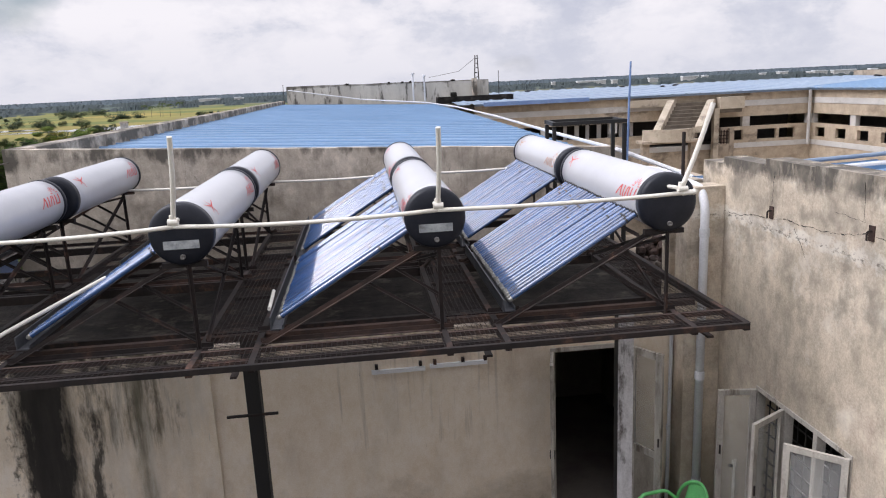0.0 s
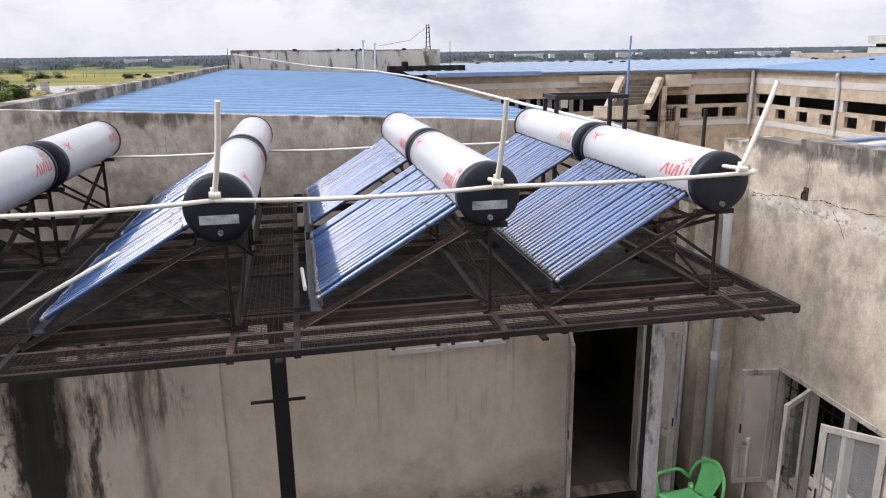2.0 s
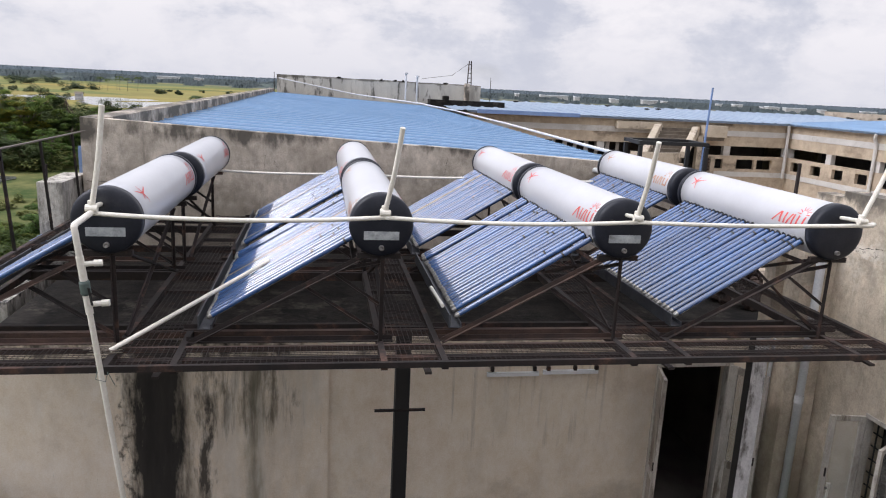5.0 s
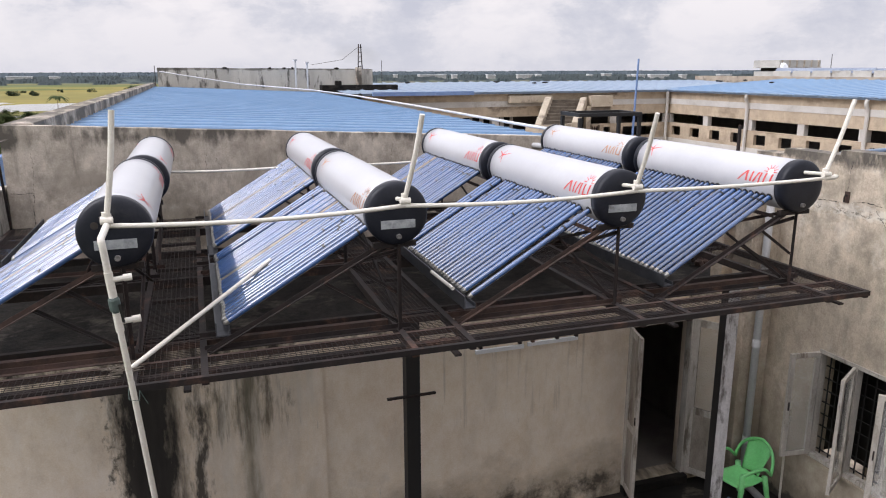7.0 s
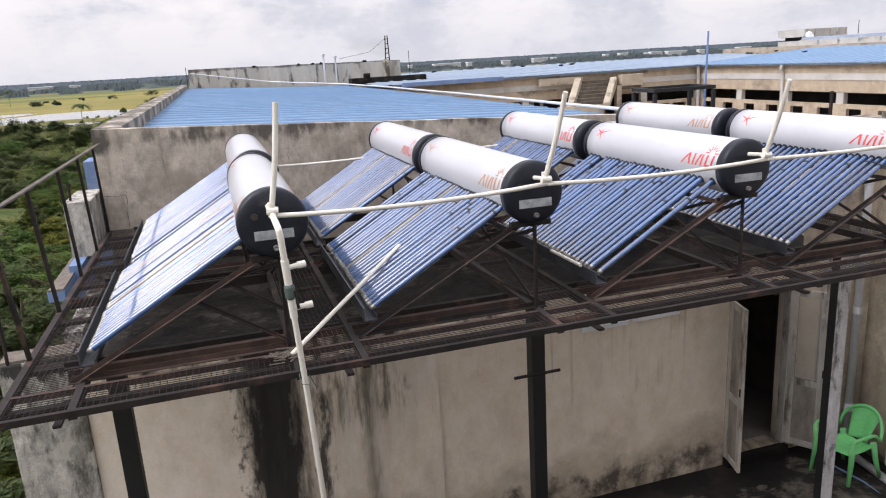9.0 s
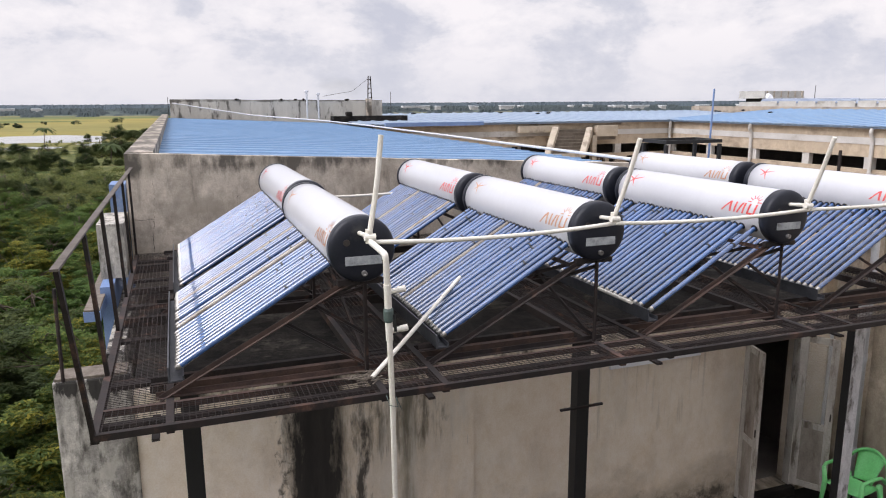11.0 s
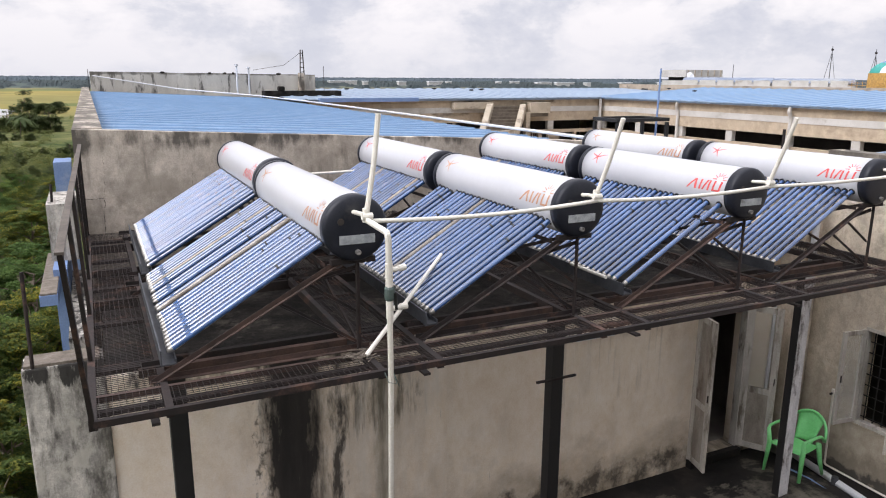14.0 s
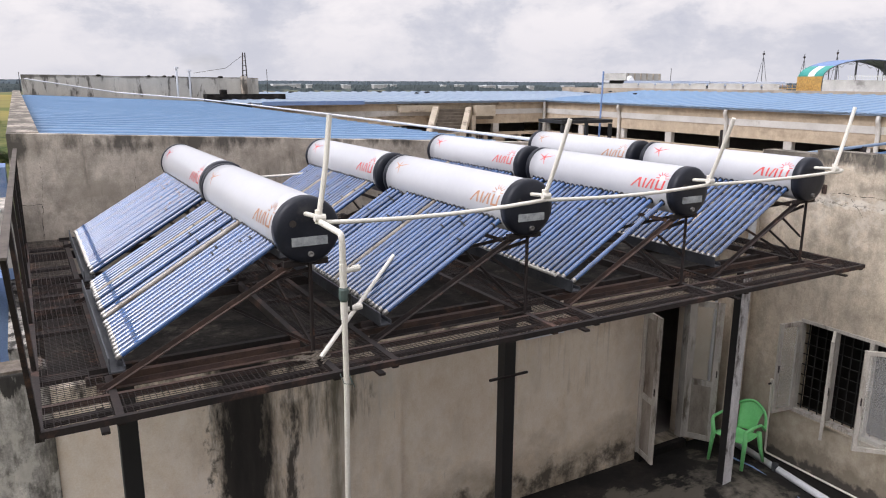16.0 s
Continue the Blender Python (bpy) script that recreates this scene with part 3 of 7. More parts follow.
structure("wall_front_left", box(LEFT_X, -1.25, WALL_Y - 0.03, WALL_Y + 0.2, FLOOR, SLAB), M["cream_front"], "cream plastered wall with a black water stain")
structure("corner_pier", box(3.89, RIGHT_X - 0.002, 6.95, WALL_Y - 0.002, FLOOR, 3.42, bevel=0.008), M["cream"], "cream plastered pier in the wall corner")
structure("wall_return", box(3.93, RIGHT_X, 7.475, 7.68, SLAB, 3.42), M["cream"], "cream plastered return of the side wall")
structure("roof_slab", box(LEFT_X, RIGHT_X, WALL_Y + 0.25, FAR_Y, SLAB - 0.18, SLAB - 0.004), M["roofslab"], "flat roof slab black with dried moss")
# the room behind the doorway, its dimness put into the surface colours
structure("room_floor", box(1.6, 4.2, WALL_Y + 0.05, 10.6, FLOOR, FLOOR + 0.10), M["inroom"], "room floor, dimness put into its colour")
structure("room_wall_back", box(1.6, 4.2, 10.6, 10.7, FLOOR, SLAB - 0.2), M["inroom"], "room wall, dimness put into its colour")
structure("room_wall_left", box(1.5, 1.6, WALL_Y + 0.24, 10.7, FLOOR, SLAB - 0.2), M["inroom"], "room wall, dimness put into its colour")
structure("room_wall_right", box(4.2, 4.3, WALL_Y + 0.24, 10.7, FLOOR, SLAB - 0.2), M["inroom"], "room wall, dimness put into its colour")
# right wall with its window opening
WIN = (4.70, 6.15, 0.16, 1.505)
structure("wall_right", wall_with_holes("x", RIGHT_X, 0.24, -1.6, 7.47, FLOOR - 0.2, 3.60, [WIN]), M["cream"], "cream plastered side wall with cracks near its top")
# room behind the window: its darkness is painted near black
structure("window_room", wall_with_holes("x", RIGHT_X + 1.6, 0.1, 3.5, 7.2, -0.6, 2.4, []), M["dark"], "room behind the window, darkness painted on")
structure("window_room_ceiling", box(RIGHT_X + 0.24, RIGHT_X + 1.6, 3.5, 7.2, 2.4, 2.5), M["dark"], "room ceiling, darkness painted on")
structure("window_room_side", box(RIGHT_X + 0.24, RIGHT_X + 1.6, 3.4, 3.5, -0.6, 2.5), M["dark"], "room side wall, darkness painted on")
structure("window_room_end", box(RIGHT_X + 0.24, RIGHT_X + 1.6, 7.2, 7.3, -0.6, 2.5), M["dark"], "room end wall, darkness painted on")


def coping():
    bm = bmesh.new()
    random.seed(3)
    y = -1.6
    while y < 7.4:
        n = min(7.47, y + random.uniform(0.5, 0.9))
        box(RIGHT_X + 0.003, RIGHT_X + 0.243, y, n, 3.60, 3.625 + 0.155 * min(1.0, max(0.0, (7.3 - y) / 1.9)) + random.uniform(-0.006, 0.006), bm)
        y = n
    return bm


structure("coping_right", coping(), M["cream"], "worn concrete coping")
# unseen roof added under the viewer, dark to shade the terrace, and its wall
structure("roof_near", box(-5.1, 4.6, -7.0, 1.0, 2.75, 2.98), M["roofslab"], "unseen flat roof added under the viewer, black to bounce less light")
structure("wall_near", box(-5.1, 4.6, 0.55, 0.78, FLOOR, 2.75), M["cream"], "unseen plain cream wall added under the near roof")
# the wall that closes the terrace behind
structure("wall_behind", box(-5.1, 4.6, -1.75, -1.6, -10.0, 2.75), M["cream"], "plain cream wall")
structure("wall_lower", box(-5.05, 4.6, 7.3, 10.9, GROUND - 0.5, FLOOR - 0.2), M["cream"], "cream lower storeys")
structure("wall_lower_terrace", box(-5.1, 4.6, -1.6, 7.3, GROUND - 0.5, FLOOR - 0.2), M["cream"], "cream lower storeys")
# left edge: grey pillar wall, low parapet, and the blue fins down the side
structure("pillar_left", box(-5.27, LEFT_X, WALL_Y - 0.06, 7.50, GROUND, 2.205, bevel=0.02), M["pillar"], "mould-streaked grey concrete pier")
structure("parapet_left", box(-4.98, -4.72, -1.6, WALL_Y - 0.07, FLOOR - 0.2, 0.62, bevel=0.015), M["pillar"], "low grey parapet with a black mouldy top")
structure("parapet_stub", box(-4.94, -4.76, 8.3, FAR_Y, SLAB - 2.0, SLAB + 0.06), M["pillar"], "crumbled low parapet at the roof's edge")
structure("pillar_top", box(-5.25, -4.66, 7.2, 7.48, 2.205, 2.228), M["debris"], "crumbled brown mortar on the pier")
structure("blue_wall", box(-5.10, -4.95, 9.95, FAR_Y + 0.3, GROUND, 2.39), M["bluepaint"], "blue painted concrete below the pier")
structure("blue_sunshade", box(-5.22, -5.04, 9.2, 11.3, 2.17, 2.285), M["bluepaint"], "blue painted window sunshade")
structure("sunshade_top", box(-5.215, -5.045, 9.21, 11.29, 2.285, 2.31, bevel=0.008), M["debris"], "crumbled brown mortar on the sunshade")
structure("side_pier", box(-5.12, -4.80, 10.4, FAR_Y + 0.3, 2.39, 3.10), M["pillar"], "grey plastered pier")
structure("blue_pier", box(-5.06, -4.84, 12.0, 12.6, GROUND, 3.44), M["bluepaint"], "blue painted pier")


# far wall: its top falls to the right with the roof behind it
def top_z(x):
    return 3.94 - 0.049 * (x + 4.76)


def sloped_wall(x0, x1, y0, y1, z0, lift, n=24):
    bm = bmesh.new()
    cols = []
    random.seed(11)
    for i in range(n + 1):
        x = x0 + (x1 - x0) * i / n
        t = top_z(x) + lift + random.uniform(-0.006, 0.006)
        cols.append([bm.verts.new(p) for p in ((x, y0, z0), (x, y0, t), (x, y1, t), (x, y1, z0))])
    for a, b in zip(cols, cols[1:]):
        for k in range(4):
            bm.faces.new((a[k], a[(k + 1) % 4], b[(k + 1) % 4], b[k]))
    bm.faces.new(cols[0][::-1]); bm.faces.new(cols[-1])
    return bm


structure("wall_far", sloped_wall(-4.77, 4.72, FAR_Y, FAR_Y + 0.2, GROUND, 0.0), M["concrete"], "grey weathered concrete wall with dark streaks")
ROOF_END = 48.3
structure("parapet_roof_left", box(-4.77, -4.40, FAR_Y + 0.2, 50.5, GROUND, 3.945, bevel=0.015), M["concrete"], "long grey parapet with a worn top")


def ribbed_sheet(x0, x1, y0, y1, z_of, pitch, rise, skew=None):
    """A profiled roof sheet with ribs that run along x."""
    bm = bmesh.new()
    rows = []
    y = y0
    while y < y1:
        for dy, dz in ((0.0, 0.0), (pitch * 0.45, 0.0), (pitch * 0.47, rise * 0.5), (pitch * 0.52, rise * 0.5), (pitch * 0.54, 0.0), (pitch * 0.91, 0.0), (pitch * 0.93, rise), (pitch * 0.98, rise)):
            yy = min(y + dy, y1)
            xe = x1 if skew is None else skew(yy)
            rows.append([bm.verts.new((x, yy, z_of(x, yy) + dz)) for x in (x0, x0 + (xe - x0) * 0.33, x0 + (xe - x0) * 0.66, xe)])
        y += pitch
    for a, b in zip(rows, rows[1:]):
        for k in range(3):
            if a[k].co != b[k].co:
                bm.faces.new((a[k], a[k + 1], b[k + 1], b[k]))
    return bm


def roof_edge(y):
    return 4.5 + 0.95 * min(1.0, (y - 11.0) / 27.0) ** 0.8


structure("roof_main", ribbed_sheet(-4.40, 4, FAR_Y + 0.21, ROOF_END, lambda x, y: top_z(x) - 0.215 + 0.0035 * (x + 4.4) + 0.0004 * (y - 11), 0.95, 0.03, roof_edge), M["bluesheet"], "sky-blue profiled metal roof sheeting")
structure("roof_house_wall", box(-4.3, 4.4, FAR_Y + 0.2, 48, GROUND, 3.12), M["brown_concrete"], "tan building below the roof")


# the block at the roof's far end
def block():
    bm = bmesh.new()
    random.seed(5)
    n = 16
    cols = []
    for i in range(n + 1):
        x = -4.25 + 13.42 * i / n
        t = 4.86 - 0.10 * i / n + random.uniform(-0.02, 0.02)
        yb = 50.4 - 1.9 * i / n
        cols.append([bm.verts.new(p) for p in ((x, yb, 2.8), (x, yb, t), (x, yb + 2.5, t), (x, yb + 2.5, 2.8))])
    for a, b in zip(cols, cols[1:]):
        for k in range(4):
            bm.faces.new((a[k], a[(k + 1) % 4], b[(k + 1) % 4], b[k]))
    bm.faces.new(cols[0][::-1]); bm.faces.new(cols[-1])
    return bm


M["block"] = material("grey_block_plaster", (0.42, 0.40, 0.36), (0.54, 0.52, 0.47), 0.9, 0.8, c3=(0.14, 0.13, 0.12), c3_at=0.62, stretch=(1.5, 1, 0.35), bump=0.1)
structure("stair_head_block", block(), M["block"], "grey plastered stair-head block with black streaks")
add_stain_or_shade(M["block"], (0.05, 0.046, 0.040), z=(3.3, 6.0), edge=0.3, wobble=1.0, scale=(1.7, 1, 0.45), amount=0.85, cut=1.08, soft=0.15)
add_stain_or_shade(M["block"], (0.08, 0.072, 0.06), z=(4.62, 6.0), edge=0.12, wobble=0.9, scale=(1.3, 1, 1.2), amount=0.8, cut=0.75)


# ---- solar water heaters ----
TANK_Z, TANK_R = 3.56, 0.24
TUBES, PITCH = 27, 0.0805


def on_tank(x, y, ang, lift):
    a = radians(ang)
    return (x + (TANK_R + lift) * math.cos(a), y, TANK_Z + (TANK_R + lift) * math.sin(a))


def wrapped(shapes, x, lift=0.0025):
    """Flat printed shapes laid round a tank: each a list of (y, degrees) corners."""
    bm = bmesh.new()
    for s in shapes:
        # cut along the girth so that the print follows the curve
        (y0, a0), (y1, a1), (y2, a2), (y3, a3) = s
        n = max(2, int(abs(a3 - a0) / 4) + 1)
        left, right = [], []
        for k in range(n + 1):
            f = k / n
            left.append(bm.verts.new(on_tank(x, y0 + (y3 - y0) * f, a0 + (a3 - a0) * f, lift)))
            right.append(bm.verts.new(on_tank(x, y1 + (y2 - y1) * f, a1 + (a2 - a1) * f, lift)))
        for k in range(n):
            bm.faces.new((left[k], right[k], right[k + 1], left[k + 1]))
    return bm


def mark_shapes(y, ang, way, up):
    """The maker's mark as plain slanted bars with a small sunburst. way: +1 or -1 along y, up: +1 or -1 in degrees towards the top."""
    def q(u0, u1, v0, v1, lean=0.03):
        f = lambda u, v: (y + way * (u + lean * v), ang + up * v * 24)
        return [f(u0, v0), f(u1, v0), f(u1, v1), f(u0, v1)]
    s = [q(0.00, 0.024, 0, 1, 0.11), q(0.110, 0.136, 0, 1, 0.0), q(0.165, 0.188, 0, 1, 0.02), q(0.205, 0.228, 0, 1, 0.06),
         q(0.275, 0.298, 0, 1, 0.02), q(0.335, 0.358, 0, 1, 0.02), q(0.358, 0.415, 0, 0.16, 0.02), q(0.415, 0.438, 0, 1, 0.02)]
    for k in range(7):
        a = math.pi * k / 6
        c, d = math.cos(a), math.sin(a)
        p = lambda r, w: (y + way * (0.40 + r * c - w * d), ang + up * (29 + (r * d + w * c) * 230))
        s.append([p(0.035, -0.006), p(0.035, 0.006), p(0.085, 0.003), p(0.085, -0.003)])
    return s


def star_shapes(y, ang, way, up):
    s = []
    for k, r in ((0, 0.16), (1, 0.09), (2, 0.13), (3, 0.08), (4, 0.11)):
        a = radians(20 + 68 * k)
        c, d = math.cos(a), math.sin(a)
        p = lambda r_, w: (y + way * (r_ * c - w * d), ang + up * (r_ * d + w * c) * 200)
        s.append([p(0.0, -0.011), p(0.0, 0.011), p(r, 0.003), p(r, -0.003)])
    return s


def tube_mesh(length):
    """One evacuated tube along local x, foot at 0, with a rounded tip and its metal tail."""
    bm = bmesh.new()
    seg = 10
    prof = [(0.0, 0.006), (0.006, 0.016), (0.022, 0.0225), (0.045, 0.0237), (length * 0.5, 0.0237), (length, 0.0237)]
    rings = [[bm.verts.new((u, r * math.cos(2 * math.pi * k / seg), r * math.sin(2 * math.pi * k / seg))) for k in range(seg)] for u, r in prof]
    for A, B in zip(rings, rings[1:]):
        for k in range(seg):
            bm.faces.new((A[k], A[(k + 1) % seg], B[(k + 1) % seg], B[k]))
    bm.faces.new(rings[0][::-1])
    bmesh.ops.recalc_face_normals(bm, faces=bm.faces)
    me = bpy.data.meshes.new("tube")
    bm.to_mesh(me); bm.free()
    for p in me.polygons:
        p.use_smooth = True
        p.material_index = 1 if p.center.x < 0.04 else 0
    return me


def ring_mesh(r, w):
    bm = bmesh.new()
    pipe([(-w / 2, 0, 0), (w / 2, 0, 0)], r, 10, bm)
    bmesh.ops.recalc_face_normals(bm, faces=bm.faces)
    me = bpy.data.meshes.new("seal_ring")
    bm.to_mesh(me); bm.free()
    me.materials.append(M["rubber"])
    return me


FOOT_DX, FOOT_Z = -1.33, 2.775          # tube foot, from the tank's axis
TOP_DX, TOP_Z = -0.19, 3.46
SLOPE = math.atan2(TOP_Z - FOOT_Z, TOP_DX - FOOT_DX)
TUBE_LEN = math.hypot(TOP_Z - FOOT_Z, TOP_DX - FOOT_DX) + 0.05
TUBE = tube_mesh(TUBE_LEN); TUBE.materials.append(M["tube"]); TUBE.materials.append(M["silver"])
TUBE_DULL = tube_mesh(TUBE_LEN); TUBE_DULL.materials.append(M["tube_dull"]); TUBE_DULL.materials.append(M["silver"])
SEAL, CLIP = ring_mesh(0.036, 0.03), ring_mesh(0.0285, 0.016)


def heater(x, y0, y1, near, mark, seed, dull=(), gaps=(), sunk=()):
    """A tank along y with a sloping row of tubes to its -x side, on its angle-iron stand."""
    rnd = random.Random(seed)
    colour = "red" if mark == "red" else "faded gold"
    h = thing("solar_water_heater", (x, y0, DECK), f"white solar water tank, {colour} print, sloping blue tubes", "solar heater", "solar water heaters on the platform")
    R = TANK_R
    bm = lathe_y([(y0 + 0.085, R), (y0 + 0.30, R), (y1 - 0.3, R), (y1 - 0.075, R)], x, TANK_Z, 56)
    part("tank", bm, M["tank"], h, "white enamelled cylinder", smooth=True)
    c = R + 0.006
    front = part("end_cap", lathe_y([(y0 - 0.012, 0.03), (y0 - 0.010, c - 0.10), (y0 - 0.004, c - 0.05), (y0 + 0.004, c - 0.022), (y0 + 0.014, c - 0.007), (y0 + 0.028, c), (y0 + 0.10, c), (y0 + 0.102, R - 0.01)], x, TANK_Z, 56), M["cap"], h, "black plastic end cap", smooth=True)
    part("end_cap", lathe_y([(y1 - 0.09, R - 0.01), (y1 - 0.088, c), (y1 - 0.02, c), (y1 - 0.004, c - 0.016), (y1, 0.05)], x, TANK_Z, 56), M["cap"], h, "black plastic end cap", smooth=True)
    for o in h.children[:3]:
        for p in o.data.polygons:
            p.use_smooth = len(p.vertices) == 4
    if near:
        if seed != 4:
            part("label_plate", box(x - 0.135, x + 0.135, y0 - 0.017, y0 - 0.011, TANK_Z - 0.108, TANK_Z - 0.043), M["plate"], front, "weathered grey label plate, print gone")
        part("drain_nipple", pipe([(x + 0.002, y0 + 0.01, TANK_Z - 0.170), (x + 0.002, y0 - 0.035, TANK_Z - 0.170), (x + 0.002, y0 - 0.036, TANK_Z - 0.170), (x + 0.002, y0 - 0.02, TANK_Z - 0.170)], [0.020, 0.020, 0.012, 0.012], 12), M["nipple"], front, "short open steel nipple")
        part("port", pipe([(x - 0.12, y0 + 0.01, TANK_Z + 0.06), (x - 0.12, y0 - 0.014, TANK_Z + 0.06)], [0.027, 0.025], 14), M["port"], front, "plugged round port")
        part("port", pipe([(x + 0.11, y0 + 0.01, TANK_Z + 0.06), (x + 0.11, y0 - 0.012, TANK_Z + 0.06)], 0.026, 14), M["cap"], front)
    # printing, the same on both sides, turned half round
    m = M["red"] if mark == "red" else M["gold"]
    for q in mark_shapes(y0 + 0.60, 178, -1, -1):
        part("printed_bar", wrapped([q], x), m, h, f"{colour} printed maker's mark")
    part("printed_star", wrapped(star_shapes(y1 - 0.32, 140, -1, -1), x), M["red"] if mark == "red" else m, h, "printed star")
    for q in mark_shapes(y1 - 0.62, 2, 1, 1):
        part("printed_bar", wrapped([q], x), M["red"], h, "red printed maker's mark")
    part("printed_star", wrapped(star_shapes(y0 + 0.34, 40, 1, 1), x), M["red"], h, "printed star")
    # tubes
    ty = y0 + 0.13
    n_ok = 0
    for k in range(TUBES):
        if k in gaps:
            continue
        yy = ty + PITCH * (k + 0.5)
        t = new("tube", TUBE_DULL if k in dull else TUBE)
        t.parent = h
        t.matrix_basis = Matrix.Translation(Vector((x + FOOT_DX + rnd.uniform(-0.006, 0.006), yy, FOOT_Z - (0.026 if k in sunk else 0.0))) - h.location) @ Matrix.Rotation(-SLOPE + rnd.uniform(-0.004, 0.004), 4, "Y")
        s = new("seal_ring", SEAL)
        s.parent = t
        s.location = (TUBE_LEN - 0.065, 0, 0)
        if rnd.random() < 0.6:
            c2 = new("seal_ring", CLIP)
            c2.parent = t
            c2.location = (TUBE_LEN - rnd.choice((0.14, 0.17, 0.2, 0.24, 0.33, 0.42)) - rnd.uniform(0, 0.04), 0, 0)
    ye = ty + PITCH * TUBES
    fx = x + FOOT_DX
    # foot rail: a channel that holds the tube tips
    bm = bmesh.new()
    box(fx - 0.055, fx - 0.045, ty - 0.03, ye + 0.03, FOOT_Z - 0.075, FOOT_Z + 0.035, bm)
    box(fx - 0.045, fx + 0.05, ty - 0.03, ye + 0.03, FOOT_Z - 0.075, FOOT_Z - 0.065, bm)
    box(fx + 0.04, fx + 0.05, ty - 0.03, ye + 0.03, FOOT_Z - 0.065, FOOT_Z - 0.035, bm)
    part("foot_rail", bm, M["rail"], h, "grey sheet-steel foot rail")
    # stand: a slanting brace, an upright under the axis and light struts between them, near and far
    low, top = DECK + 0.0, TANK_Z - R - 0.005
    on_brace = lambda f, yy: (fx - 0.12 + (x - 0.10 - fx + 0.12) * f, yy, low + (top - low) * f)
    for j, yy in enumerate((y0 + 0.07, y1 - 0.16)):
        rusty = M["rust"] if (seed + j) % 2 else M["steel"]
        part("brace", angle_bar(on_brace(0, yy), on_brace(1, yy), 0.038), rusty, h, "slanting angle-iron brace")
        part("leg", angle_bar((x + 0.02, yy - 0.02, low - 0.02), (x + 0.02, yy - 0.02, top + 0.012), 0.032), M["steel"], h)
        part("strut", angle_bar(on_brace(0.82, yy + 0.012), (x + 0.02, yy + 0.006, top - 0.06), 0.026), M["steel"], h)
        part("strut", angle_bar(on_brace(0.80, yy + 0.016), (x + 0.02, yy + 0.012, low + 0.30), 0.026), M["steel"], h)
        part("strut", angle_bar(on_brace(0.64, yy + 0.02), (x + 0.02, yy + 0.016, low + 0.06), 0.026), M["steel"], h)
        part("saddle", box(x - 0.18, x + 0.16, yy - 0.02, yy + 0.03, TANK_Z - R - 0.030, TANK_Z - R + 0.012), M["steel"], h)
        part("sill", angle_bar((fx - 0.14, yy + 0.02, low + 0.02), (x + 0.12, yy + 0.02, low + 0.02), 0.042), rusty, h)
        part("bracket", angle_bar((fx - 0.17, yy + 0.12, FOOT_Z - 0.085), (fx + 0.1, yy + 0.12, FOOT_Z - 0.085), 0.04), M["steel"], h)
    part("tie", angle_bar((x + 0.06, y0 + 0.2, DECK + 0.03), (x + 0.06, y1 - 0.28, TANK_Z - R - 0.03), 0.03), M["steel"], h, "diagonal angle-iron tie")
    part("tie", angle_bar((x + 0.06, y0 + 0.2, TANK_Z - R - 0.03), (x + 0.06, y1 - 0.28, DECK + 0.03), 0.03), M["steel"], h)
    part("purlin", angle_bar((x - 0.2, y0 + 0.1, TANK_Z - R - 0.04), (x - 0.2, y1 - 0.1, TANK_Z - R - 0.04), 0.035), M["steel"], h)
    return h


XS = (-2.88, -0.90, 1.068, 3.00)
Y_NEAR, Y_FAR = (5.40, 7.84), (7.99, 10.40)
heater(XS[0], *Y_NEAR, True, "gold", 1, dull=(12, 21), sunk=(11, 14, 18))
heater(XS[1], *Y_NEAR, True, "gold", 2, dull=(14,), gaps=(22,), sunk=(23,))
heater(XS[2], *Y_NEAR, True, "red", 3, gaps=(1,), sunk=(23,))
heater(XS[3], *Y_NEAR, True, "red", 4)
heater(XS[0] + 0.04, *Y_FAR, False, "red", 5, sunk=(0,))
heater(XS[1], *Y_FAR, False, "red", 6, dull=(2, 16))
heater(XS[2], *Y_FAR, False, "red", 7, dull=(20,))
heater(XS[3], *Y_FAR, False, "gold", 8)


# ---- the steel platform ----
deck = thing("steel_platform", (-0.6, 6.2, FLOOR), "dark rusted steel platform with mesh walkways on tall columns", "platform")
X0, X1, YF, YI, YB = -4.70, 3.52, 5.00, 5.38, 10.85
WALKS = ((-4.70, -4.26), (-2.84, -2.38), (-0.88, -0.42), (1.10, 1.56), (3.08, 3.52))


def beam(p, q, w, h, mat="steel", label=""):
    return part("beam", bar(p, q, w, h), M[mat], deck, label)


beam((X0, YF, DECK - 0.008), (X1, YF, DECK - 0.008), 0.035, 0.045)
beam((X0, 5.25, DECK - 0.055), (X1, 5.25, DECK - 0.055), 0.06, 0.03)
beam((X0, YI, DECK - 0.012), (X1, YI, DECK - 0.012), 0.035, 0.04, "rust")
beam((X0, 6.02, DECK - 0.055), (X1 - 0.05, 6.02, DECK - 0.055), 0.05, 0.05)
beam((X0 + 0.3, 5.775, DECK - 0.03), (X1 - 0.1, 5.775, DECK - 0.03), 0.055, 0.055, "rust")
beam((X0, 7.66, DECK - 0.05), (X1, 7.66, DECK - 0.05), 0.06, 0.09)
beam((X0, 8.9, DECK - 0.05), (X1, 8.9, DECK - 0.05), 0.05, 0.07)
beam((X0, 10.1, DECK - 0.05), (X1, 10.1, DECK - 0.05), 0.06, 0.09)
for a, b in WALKS:
    for x in (a, b):
        beam((x, YF + 0.02, DECK - 0.026), (x, YB, DECK - 0.026), 0.05, 0.07)
    for y in (5.95, 7.05, 8.2, 9.4, 10.5):
        part("crossbar", bar((a, y, DECK - 0.045), (b, y, DECK - 0.045), 0.10 if a < -4 else 0.06, 0.03), M["steel"], deck)
